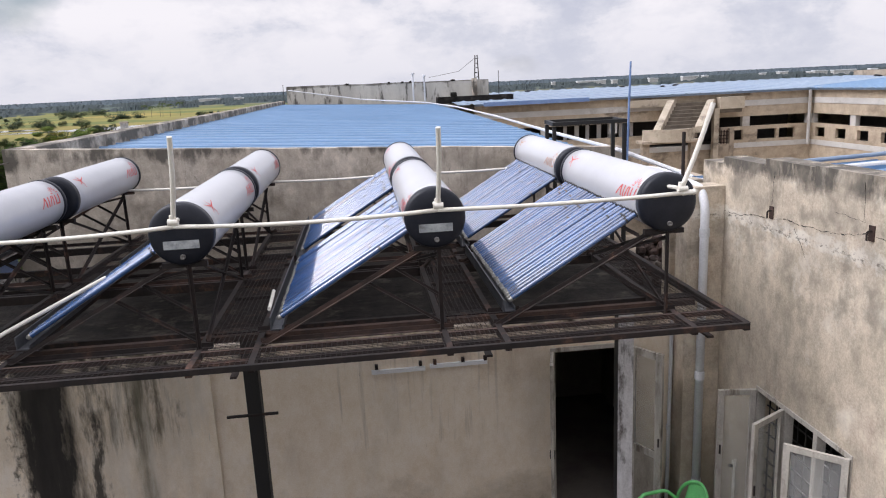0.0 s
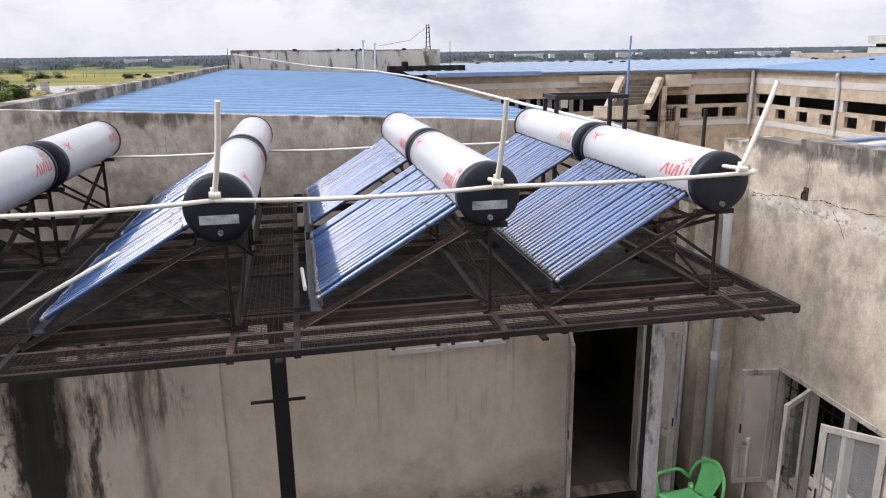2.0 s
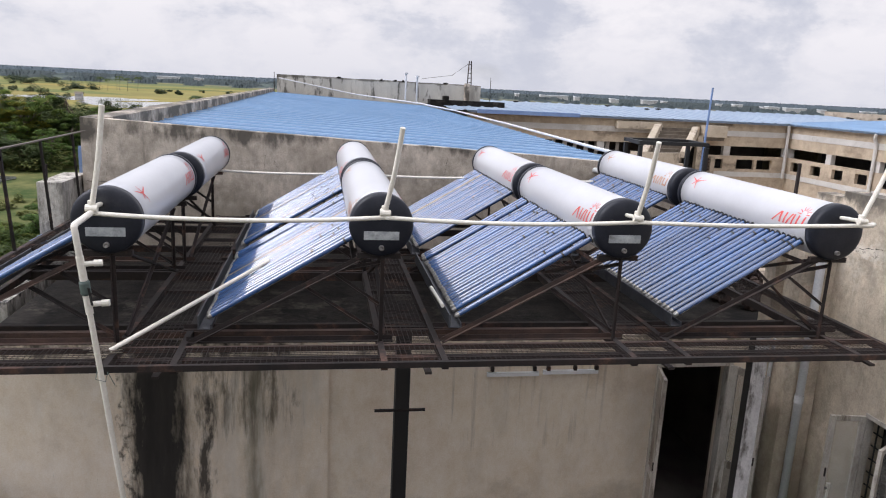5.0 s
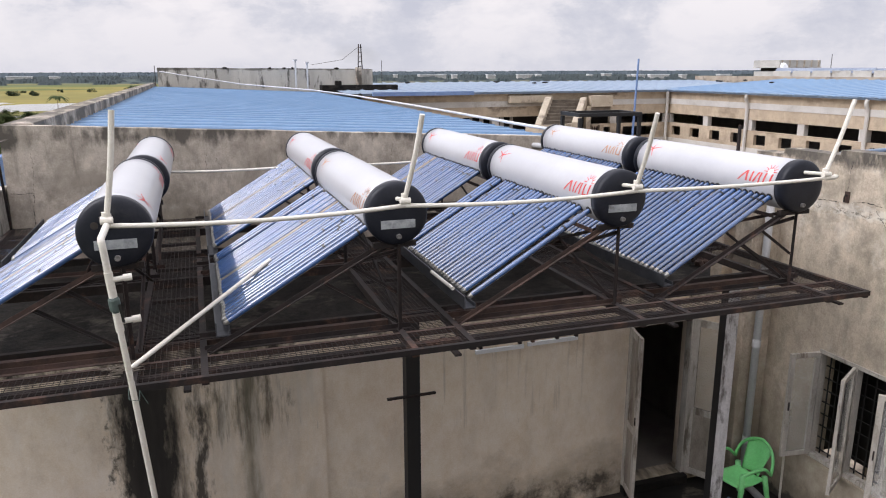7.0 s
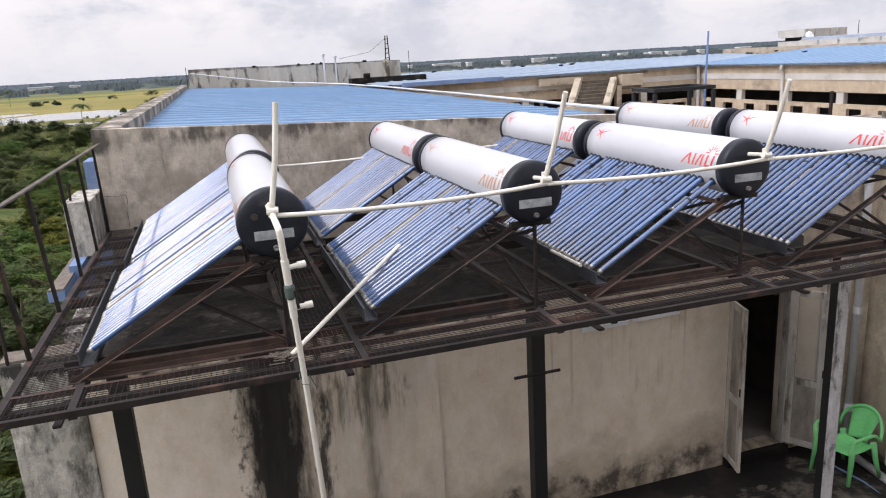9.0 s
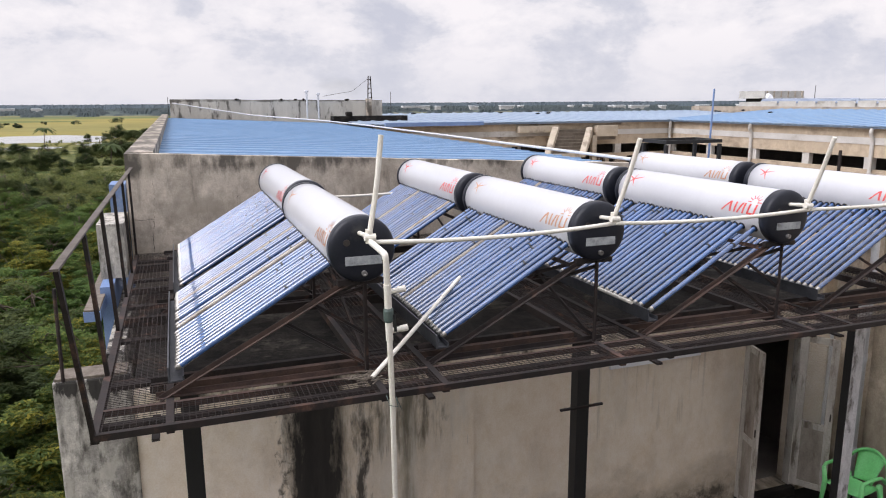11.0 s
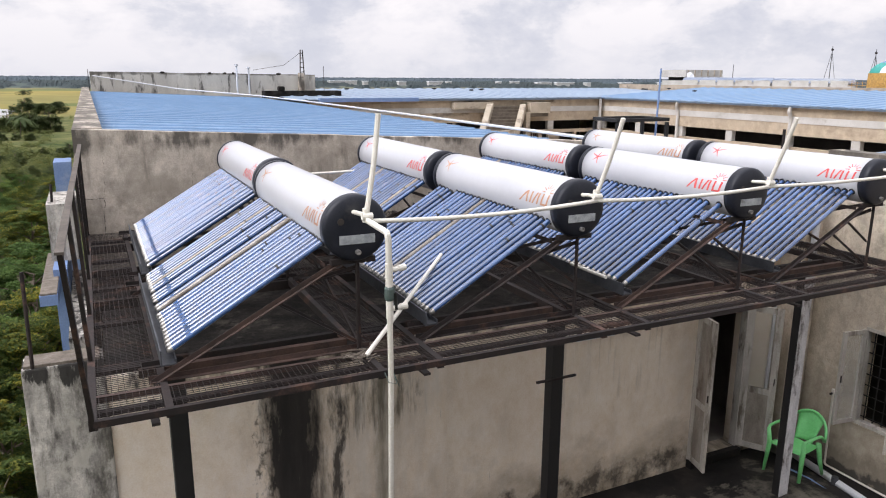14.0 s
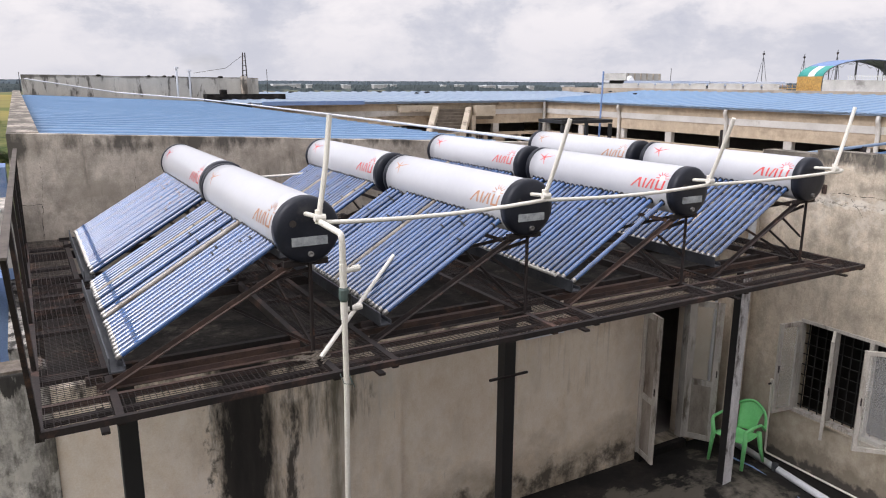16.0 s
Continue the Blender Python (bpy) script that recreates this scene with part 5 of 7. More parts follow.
# batten lamp under the platform
bl = thing("batten_lamp", (1.1, WALL_Y - 0.03, 1.60), "unlit white batten lamp on the wall", "lamp")
part("batten", box(0.46, 1.05, WALL_Y - 0.035, WALL_Y - 0.003, 1.54, 1.585), M["whitesheet"], bl)
part("batten", box(1.10, 1.74, WALL_Y - 0.035, WALL_Y - 0.003, 1.555, 1.60), M["whitesheet"], bl)
for x in (0.50, 0.98, 1.14, 1.45, 1.70):
    part("clip", box(x, x + 0.035, WALL_Y - 0.045, WALL_Y - 0.003, 1.60, 1.65), M["steel"], bl)


# ---- roofs and pipes near the platform ----
structure("roof_right", ribbed_sheet(4.62, 13.0, -1.5, 6.95, lambda x, y: 3.45 + 0.03 * (x - 4.6), 0.5, 0.04), M["bluesheet"], "sky-blue profiled roof sheeting beside the wall")
structure("roof_right_wall", box(6.1, 13.0, 6.6, 6.85, GROUND, 3.5), M["brown_concrete"], "tan wall below the sheeting")
structure("roof_low", ribbed_sheet(5.02, 9.0, 9.7, 10.9, lambda x, y: 2.9 + 0.03 * (x - 5), 0.26, 0.03), M["bluesheet"], "lower blue roof sheeting")
rp = thing("roof_pipe", (6.0, 7.0, 3.6), "white plastic pipe lying over the blue roof", "pipe")
part("pipe", pipe([(4.62, 7.0, 3.60), (7.45, 7.0, 3.69), (13.0, 6.98, 3.87)], 0.024, 10), M["palesheet"], rp)
for x in (5.1, 6.6, 8.2, 9.9, 11.6):
    zt = 3.60 + 0.0325 * (x - 4.62)
    part("clip", box(x - 0.012, x + 0.012, 6.92, 7.02, 3.44 + 0.03 * (x - 4.6), zt), M["steel"], rp)
lp = thing("roof_pipe", (5.3, 10.2, 3.0), "white plastic pipe along the lower roof", "pipe")
part("pipe", pipe([(5.2, 10.15, 2.97), (9.0, 10.2, 3.085)], 0.05, 10), M["pvc_grey"], lp)
post = thing("iron_post", (4.12, 7.55, SLAB), "dark iron post standing at the wall's end", "post")
part("post", bar((4.12, 7.6, SLAB), (4.12, 7.6, 3.95), 0.03, 0.03), M["steel"], post)
mast = thing("mast", (4.60, 10.75, SLAB), "slim blue painted steel mast", "mast")
part("pole", pipe([(4.60, 10.75, SLAB - 0.02), (4.69, 10.77, 4.80)], [0.024, 0.015], 10), M["bluepaint"], mast)
structure("mast_ledge", box(RIGHT_X + 0.01, 5.0, 7.7, FAR_Y, GROUND, SLAB - 0.004), M["brown_concrete"], "tan concrete ledge")
structure("mast_base", box(4.2, 6.2, 11.2, 13.0, GROUND, 2.9), M["brown_concrete"], "tan concrete below the frame")
fr = thing("tank_stand", (3.9, 10.55, SLAB), "empty black steel stand", "stand")
for x, y in ((3.33, 10.2), (4.39, 10.2), (3.40, 10.9), (4.46, 10.9)):
    part("leg", bar((x, y, SLAB - 0.01), (x, y, 3.90), 0.052, 0.052), M["black_steel"], fr)
for p, q in (((3.30, 10.2), (4.42, 10.2)), ((3.37, 10.9), (4.49, 10.9)), ((3.33, 10.23), (3.40, 10.87)), ((4.39, 10.23), (4.46, 10.87))):
    part("beam", bar((*p, 3.945), (*q, 3.945), 0.052, 0.055), M["black_steel"], fr)
ep = thing("edge_pipe", (4.62, 11.0, 3.4), "long white pipe that runs along the roof's edge to the block", "pipe")
part("pipe", pipe([(5.35, 9.95, 3.08), (4.98, 10.45, 3.26), (4.62, 11.02, 3.43), (4.80, 16, 3.42), (5.27, 25, 3.40), (5.44, 37, 3.42), (4.6, 44.5, 3.52), (0.6, 48.6, 3.85), (-4.1, 50.1, 4.62)], 0.036, 8), M["pvc_grey"], ep)
for x, t in ((4.15, 5.27), (4.9, 5.11)):
    vp = thing("vent_pipe", (x, 48.9, 3.6), "slim white vent pipe with a cap", "pipe")
    part("pipe", pipe([(x, 48.7, 3.5), (x, 48.7, t)], 0.06, 8), M["pvc_grey"], vp)
    part("cap", pipe([(x, 48.7, t), (x, 48.7, t + 0.10)], 0.13, 8), M["pvc_grey"], vp)
tw = thing("roof_mast", (8.5, 48.9, 4.75), "small dark lattice mast with a stay wire", "mast")
for dx in (-0.14, 0.14):
    part("leg", bar((8.5 + dx, 49.2, 4.7), (8.5 + dx * 0.5, 49.2, 6.35), 0.06, 0.06), M["steel"], tw)
for k in range(5):
    part("rung", bar((8.37, 49.2, 4.9 + 0.3 * k), (8.63, 49.2, 4.95 + 0.3 * k), 0.04, 0.04), M["steel"], tw)
part("stay_wire", pipe([(8.45, 49.2, 6.2), (7.3, 49.2, 5.35), (5.2, 48.8, 5.02)], 0.012, 5), M["steel"], tw)
for x, h in ((-4.35, 4.98), (10.0, 5.3)):
    pr = thing("lightning_rod", (x, 49.0, 3.5), "thin rod on the roof", "rod")
    part("rod", pipe([(x, 49.3, 3.3), (x, 49.3, h)], 0.018, 6), M["steel"], pr)
random.seed(31)
for k, (x, w) in enumerate(((-0.2, 0.5), (3.5, 0.4), (4.0, 0.3), (6.8, 0.5), (2.6, 0.3))):
    lump = thing("rubble_lump", (x, 49.5, 4.75), "dark lump of dried mortar on the block", "rubble", "lumps on the block")
    bm = bmesh.new()
    bmesh.ops.create_icosphere(bm, subdivisions=2, radius=0.07)
    for v in bm.verts:
        v.co *= 1 + 0.3 * noise.noise(v.co * 9 + Vector((k, 0, 0)))
        v.co.x *= w / 0.22
    bmesh.ops.translate(bm, verts=bm.verts, vec=(x, 50.2 - 0.14 * (x + 4), 4.86 - 0.007 * (x + 4)))
    part("mortar", bm, M["roofslab"], lump, smooth=True)
structure("block_pier", box(8.05, 8.35, 48.15, 48.6, 3.3, 4.86), M["concrete"], "darker pier on the block")
structure("block_ledge", box(5.6, 10.6, 47.4, 48.4, 3.3, 3.74), M["roofslab"], "low dark ledge by the block")
structure("block_hump", box(6.5, 6.9, 47.5, 48.0, 3.74, 4.02, bevel=0.08), M["roofslab"], "dark hump on the ledge")

# ---- the galleried building beyond ----
CX, CY, EAVE = 29.4, 44.2, 3.15
A0 = 7.5
B0 = 4.0


def strip(name, axis, a0, a1, at, depth, z0, z1, mat, label):
    bm = box(a0, a1, at, at + depth, z0, z1) if axis == "x" else box(at, at + depth, a0, a1, z0, z1)
    return structure(name, bm, M[mat], label)


def gallery(axis, a0, a1, at):
    s = "a" if axis == "x" else "b"
    for z0, z1, off, mat, lab in ((2.68, EAVE, 0, "beige", "peach painted fascia"), (2.33, 2.68, -0.03, "whiteband", "white painted band"),
                                  (1.68, 2.33, 0, "beige", "peach painted spandrel"), (-0.30, 0.02, -0.03, "whiteband", "white painted band"),
                                  (-4.2, -0.30, 0, "beige", "peach painted wall"), (GROUND, -4.2, 0.1, "brown_concrete", "tan lower wall")):
        strip(f"gallery_{s}_band", axis, a0, a1, at + off, 0.3, z0, z1, mat, lab)
    b0 = 23.3 if axis == "x" else a0
    n = int((a1 - b0) / 1.95)
    holes = []
    for k in range(n if axis == "y" else 0):
        c = b0 + (k + 0.5) * (a1 - b0) / n
        holes.append((c - 0.48, c + 0.48, 0.22, 0.82))
    if axis == "x":
        holes = [(23.67, 24.81, 0.20, 0.83), (25.79, 27.08, 0.20, 0.83), (27.26, 28.35, 0.20, 0.83)]
    structure(f"gallery_{s}_parapet", wall_with_holes("y" if axis == "x" else "x", at, 0.22, b0, a1, 0.02, 1.06, holes), M["beige"], "peach painted gallery parapet with square openings")
    m = max(2, round((a1 - a0) / 4.2))
    for k in range(m + 1):
        c = a0 + (a1 - a0) * k / m
        strip(f"gallery_{s}_pillar", axis, c - 0.24, c + 0.24, at + 0.04, 0.3, 1.06, 1.68, "whiteband", "white painted gallery pillar")
    # back and floor have the gallery's shade painted into their colour
    strip(f"gallery_{s}_back", axis, a0, a1, at + 2.6, 0.2, -4.0, 2.6, "gallery_shade", "gallery back wall, shade put into its colour")
    strip(f"gallery_{s}_floor", axis, a0, a1, at + 0.23, 2.4, -0.2, 0.0, "gallery_shade", "gallery floor, shade put into its colour")
    strip(f"gallery_{s}_gutter", axis, a0, a1, at - 0.28, 0.26, EAVE, EAVE + 0.14, "palesheet", "rolled sheet-metal gutter")


gallery("x", A0, CX, CY)
gallery("y", B0, CY, CX)
structure("gallery_a_low_wall", box(A0, 18.2, CY, CY + 0.25, 0.02, 0.80), M["beige"], "peach painted wall below open bays")
for k in range(7):
    wf = thing("bay_shutter", (13.2 + 0.72 * k, CY + 0.6, 0.0), "pale grey shutter standing open in a dark bay", "shutter", "shutters in the far bays")
    part("leaf", box(13.2 + 0.72 * k, 13.42 + 0.72 * k + 0.06 * (k % 2), CY + 0.6, CY + 0.64, 0.0, 1.62), M["far_grey"], wf)


def sheet_along(axis, a0, a1, lo, hi, z0, z1, pitch, rise):
    """Roof sheeting with ribs that run up the slope; a0..a1 along the eave, lo..hi up the slope."""
    bm = bmesh.new()
    cols = []
    a = a0
    while a < a1:
        for da, dz in ((0.0, 0.0), (pitch * 0.7, 0.0), (pitch * 0.8, rise), (pitch * 0.92, rise)):
            q = min(a + da, a1)
            cols.append([bm.verts.new((q, s, z + dz) if axis == "x" else (s, q, z + dz)) for s, z in ((lo, z0), (hi, z1))])
        a += pitch
    for p, q in zip(cols, cols[1:]):
        if p[0].co != q[0].co:
            bm.faces.new((p[0], p[1], q[1], q[0]))
    return bm


structure("roof_a", sheet_along("x", A0 - 1, 45.0, CY - 0.35, 56.0, EAVE + 0.12, 3.72, 0.9, 0.05), M["palesheet"], "pale blue roof sheeting of the far wing")
structure("roof_b", sheet_along("y", B0, CY + 1.0, CX - 0.35, 41.0, EAVE + 0.09, 3.95, 0.9, 0.05), M["bluesheet"], "blue roof sheeting of the side wing")
structure("roof_b_far", box(40.5, 41.5, B0, 56, GROUND, 4.10), M["brown_concrete"], "grey parapet behind the side wing")
structure("roof_a_far", box(8, 40.5, 56, 57, GROUND, 3.66), M["brown_concrete"], "grey parapet behind the far wing")
structure("roof_a_eave_blue", box(8.0, 14.5, CY - 0.62, CY - 0.33, EAVE - 0.02, EAVE + 0.22), M["bluepaint"], "deep blue rolled eave")
for y in (36.27, 27.87, 19.5, 11.1):
    dp = thing("downpipe", (CX - 0.15, y, -0.3), "cream downpipe with a swan neck on the gallery wall", "downpipe", "downpipes of the gallery")
    part("pipe", pipe(bent([(CX - 0.22, y, EAVE), (CX - 0.3, y, EAVE - 0.2), (CX - 0.12, y, EAVE - 0.55), (CX - 0.12, y, -0.3)], 0.15), 0.10, 10), M["whiteband"], dp)
dp = thing("downpipe", (CX - 0.3, CY - 0.3, -0.3), "cream downpipe in the corner of the gallery", "downpipe", "downpipes of the gallery")
part("pipe", pipe(bent([(CX - 0.35, CY - 0.3, EAVE), (CX - 0.3, CY - 0.25, EAVE - 0.4), (CX - 0.3, CY - 0.25, -0.3)], 0.15), 0.10, 10), M["whiteband"], dp)

# outside stair on the gallery
M["stair_step"] = material("dark_stained_steps", (0.10, 0.08, 0.06), (0.17, 0.14, 0.11), 0.9, 2.0, bump=0.2, c3=(0.06, 0.05, 0.04))
M["stair_parapet"] = material("worn_tan_parapet", (0.40, 0.34, 0.26), (0.50, 0.43, 0.34), 0.9, 1.5, bump=0.2, c3=(0.17, 0.14, 0.11), c3_at=0.58)
st = thing("outside_stair", (20.3, 41.6, -4.0), "unfinished tan concrete stair with stained sloping parapets", "stair")
for xa, xb, z0, z1 in ((18.15, 20.4, 1.25, 2.85), (20.7, 23.0, 1.32, 2.78)):
    bm = bmesh.new()
    prof = [(40.2, z0 - 0.25), (40.2, z0 + 0.12), (42.6, z1 + 0.08), (43.1, z1 + 0.08), (43.1, z1 - 0.35)]
    vs = [[bm.verts.new((xa + (xb - xa) * (y - 40.2) / 2.9 + dx, y, z)) for y, z in prof] for dx in (-0.22, 0.22)]
    for k in range(5):
        bm.faces.new((vs[0][k], vs[0][(k + 1) % 5], vs[1][(k + 1) % 5], vs[1][k]))
    bm.faces.new(vs[0][::-1]); bm.faces.new(vs[1])
    part("parapet", bm, M["stair_parapet"], st, "pale stained sloping parapet")
for k in range(9):
    f = k / 8
    xa, xb = 18.4 + 2.05 * f, 20.7 + 2.1 * f
    part("step", box(xa, xb, 40.3 + 2.6 * f, 40.62 + 2.6 * f, 0.80 + 1.6 * f, 1.12 + 1.6 * f), M["stair_step"], st)
bm = bmesh.new()
arc = []
for k in range(17):
    f = k / 16
    x, y = 17.05 + 3.1 * f, 39.5 - 0.75 * math.sin(math.pi * f)
    arc.append([bm.verts.new((x, y + d, z)) for d, z in ((0, 0.72), (0, 1.43), (0.16, 1.43), (0.16, 0.72))])
for a, b in zip(arc, arc[1:]):
    for k in range(4):
        bm.faces.new((a[k], b[k], b[(k + 1) % 4], a[(k + 1) % 4]))
bm.faces.new(arc[0]); bm.faces.new(arc[-1][::-1])
part("landing_parapet", bm, M["stair_parapet"], st, "curved stained parapet of the landing")
part("landing", box(16.9, 20.4, 39.2, 40.3, 0.60, 0.80, bevel=0.05), M["brown_concrete"], st, "projecting landing slab")
part("beam", box(17.4, 20.35, 42.7, 43.17, 2.58, 3.03), M["stair_parapet"], st, "rough concrete lintel")
part("beam", box(23.20, 24.8, 42.5, 43.17, 2.25, 2.98), M["stair_parapet"], st, "stained parapet of the upper landing")
part("underside", box(23.20, 24.7, 42.6, 43.17, 2.02, 2.24), M["stair_step"], st)
for x in (17.2, 20.1):
    part("pier", box(x - 0.2, x + 0.2, 39.4, 39.8, -4, 0.72), M["brown_concrete"], st)
part("pier", box(22.86, 23.2, 42.55, 42.9, -4, 2.3), M["stair_parapet"], st)
part("pier", box(24.0, 24.3, 42.7, 43.0, -4, 1.0), M["brown_concrete"], st)
part("stub_wall", box(23.2, 24.0, 42.75, 42.95, -4, 0.05), M["brown_concrete"], st)
for k in range(4):
    part("screen_bar", box(23.28 + 0.19 * k, 23.34 + 0.19 * k, 42.8, 42.86, 0.05, 0.92), M["rust"], st)
for k in range(4):
    part("screen_bar", box(23.22, 23.98, 42.81, 42.85, 0.12 + 0.22 * k, 0.17 + 0.22 * k), M["rust"], st)
st.location = (19.97, 42.6, -4.0)
structure("court_floor", box(5.0, 29.5, 8.0, 44.2, -4.4, -4.2), M["brown_concrete"], "tan courtyard ground")
random.seed(8)
for k in range(9):
    x, y = (random.uniform(10, 40), random.uniform(50, 55)) if k % 2 else (random.uniform(36, 40), random.uniform(12, 50))
    z = EAVE + 0.12 + 0.57 * (y - 42.85) / 13.2 if k % 2 else EAVE + 0.135 + 0.68 * (x - 29.05) / 11.9
    stn = thing("roof_stone", (x, y, z), "dark stone lying on the roof sheeting", "stone", "stones on the roof")
    bm = bmesh.new()
    bmesh.ops.create_icosphere(bm, subdivisions=1, radius=0.10)
    for v in bm.verts:
        v.co *= 1 + 0.35 * noise.noise(v.co * 7 + Vector((k, 1, 0)))
        v.co.x *= random.choice((1.2, 2.2, 3.0))
        v.co.z *= 0.7
    bmesh.ops.translate(bm, verts=bm.verts, vec=(x, y, z + 0.03))
    part("stone", bm, M["dark"], stn)

# ---- roofs and sheds past the side wing ----
tb = thing("tower_block", (104, 104, GROUND), "grey unfinished rooftop tower with open bays", "building")
TXA, TXB, TY = 94.5, 103.1, 104.0
part("wall", box(TXA, TXB, TY, TY + 6, GROUND, 4.3), M["far_grey"], tb)
part("slab", box(TXA - 0.3, TXB + 0.3, TY - 0.4, TY + 6, 4.9, 5.05), M["far_grey"], tb)
part("parapet", box(TXA - 0.2, TXB + 0.2, TY - 0.3, TY + 6, 5.05, 6.2), M["far_grey"], tb)
for k in range(6):
    x = TXA + 0.3 + (TXB - TXA - 0.6) * k / 5
    part("pillar", box(x - 0.25, x + 0.25, TY, TY + 0.5, 4.3, 4.9), M["far_grey"], tb)
    part("rib", box(x - 0.12, x + 0.12, TY - 0.42, TY - 0.3, 5.05, 6.2), M["concrete"], tb)
# near-black box that puts shade behind the open bays
part("core", box(TXA + 0.6, TXB - 0.6, TY + 1.5, TY + 5, 4.3, 4.9), M["dark"], tb)
P0, P1 = Vector((80.74, 90.45, 0)), Vector((96.21, 72.69, 0))
M["shedroof"] = material("grey_blue_shed_roof", (0.15, 0.19, 0.26), (0.24, 0.28, 0.35), 0.6, 0.4, bump=0.02, c3=(0.32, 0.34, 0.36))
lw = thing("rooftop_wall", (95, 76, GROUND), "long pale rooftop parapet in panels", "building")
for k in range(9):
    a, b = P0.lerp(P1, k / 9 + 0.006), P0.lerp(P1, (k + 1) / 9 - 0.006)
    part("panel", bar((a.x, a.y, 3.85), (b.x, b.y, 3.85), 0.3, 1.1), M["whiteband"], lw)
part("base", bar((P0.x - 6, P0.y + 7, -3.5), (P1.x + 14, P1.y - 17, -3.5), 2.0, 13.6), M["far_grey"], lw)
for k, (f, z) in enumerate(((0.25, 4.1), (0.75, 4.0))):
    c = P0.lerp(P1, f) + Vector((9, 7, 0))
    d = (P1 - P0).normalized() * 7
    sh = thing("long_shed", (c.x, c.y, GROUND), "long shed with a curved grey-blue roof", "shed", "sheds beyond the wing")
    bm = bmesh.new()
    side = Vector((0.78, 0.62, 0))
    rows = [[bm.verts.new(c + d * e + side * (2.8 * math.cos(math.pi * i / 10)) + Vector((0, 0, z + 0.75 * math.sin(math.pi * i / 10)))) for i in range(11)] for e in (-1, 1)]
    for i in range(10):
        bm.faces.new((rows[0][i], rows[0][i + 1], rows[1][i + 1], rows[1][i]))
    part("roof", bm, M["shedroof"], sh)
    part("wall", bar(c - d + Vector((0, 0, -2.8)), c + d + Vector((0, 0, -2.8)), 5.0, 14.5), M["far_grey"], sh)
hg = thing("arched_shelter", (108, 65, GROUND), "arched open shelter with blue, teal and white roof bands", "shelter")
RIGHTWARD, AWAY = Vector((0.50, -0.866, 0)), Vector((0.866, 0.50, 0))
HO = Vector((102.47, 74.21, 5.35))
HA, HS, HH = RIGHTWARD * 3.7 - AWAY * 4.5, RIGHTWARD * 12.0 + AWAY * 6.5, 2.7


def vault(u, f, lift=0.0):
    a = math.pi * f
    return HO + HA * u + HS * ((1 - math.cos(a)) / 2) + Vector((0, 0, HH * math.sin(a) + lift))


def vault_patch(u0, u1, f0, f1, n=8):
    bm = bmesh.new()
    rows = [[[bm.verts.new(vault(u, f0 + (f1 - f0) * i / n, lift)) for u in (u0, u1)] for i in range(n + 1)] for lift in (0.0, 0.06)]
    for k in (0, 1):
        for p, q in zip(rows[k], rows[k][1:]):
            bm.faces.new((p[0], p[1], q[1], q[0]))
    for e in (0, 1):
        for i in range(n):
            bm.faces.new((rows[0][i][e], rows[0][i + 1][e], rows[1][i + 1][e], rows[1][i][e]))
    return bm


for u0, u1, f0, f1, mat in ((0, 0.4, 0, 0.22, "teal"), (0.4, 0.66, 0, 0.22, "whitesheet"), (0.66, 1, 0, 0.22, "teal"), (0, 1, 0.22, 0.62, "bluepaint"), (0, 1, 0.62, 1.0, "shedroof")):
    part("roof_band", vault_patch(u0, u1, f0, f1), M[mat], hg)
for u in (0, 1):
    for i in range(12):
        part("truss", pipe([vault(u, i / 12, -0.05), vault(u, (i + 1) / 12, -0.05)], 0.06, 5), M["rail"], hg)
        part("truss", pipe([vault(u, i / 12, -0.05), vault(u, (i + 0.5) / 12, -0.6), vault(u, (i + 1) / 12, -0.05)], 0.03, 5), M["rail"], hg)
for u in (0.0, 1.0):
    for f in (0.0, 0.25, 0.4, 0.6, 0.8, 1.0):
        top = vault(u, f)
        part("post", bar((top.x, top.y, GROUND), tuple(top), 0.11, 0.11), M["rail"], hg)
end = vault(1, 0)
part("tin_panel", bar((HO.x, HO.y, 4.4), (end.x, end.y, 4.4), 0.2, 2.35), M["tin"], hg, "rust-orange tin panel")
part("wall", bar((end.x, end.y, -3.0), tuple(end + RIGHTWARD * 22 - Vector((0, 0, 8.6))), 0.4, 16.2), M["far_grey"], hg, "grey parapet wall")
for k in range(26):
    c = end + RIGHTWARD * (3.4 + 0.28 * k)
    part("picket", bar((c.x, c.y, 4.75), (c.x, c.y, 5.75), 0.09, 0.09), M["whitesheet"], hg)
for z in (4.85, 5.6):
    part("rail", bar(tuple(end + RIGHTWARD * 3.2 + Vector((0, 0, z - end.z))), tuple(end + RIGHTWARD * 10.6 + Vector((0, 0, z - end.z))), 0.07, 0.07), M["whitesheet"], hg)
fn = thing("rusty_fence", (103, 71, GROUND), "low fence of rusty rods on the far roof", "fence")
for k in range(12):
    c = HO - AWAY * 3 + RIGHTWARD * (-3.2 + 0.7 * k)
    part("rod", bar((c.x, c.y, GROUND), (c.x, c.y, 4.25 + 0.12 * (k % 3)), 0.06, 0.06), M["tin"], fn)
for z in (3.3, 3.7, 4.1):
    a, b = HO - AWAY * 3 - RIGHTWARD * 3.3, HO - AWAY * 3 + RIGHTWARD * 4.8
    part("rod", bar((a.x, a.y, z), (b.x, b.y, z + 0.1), 0.07, 0.07), M["tin"], fn)
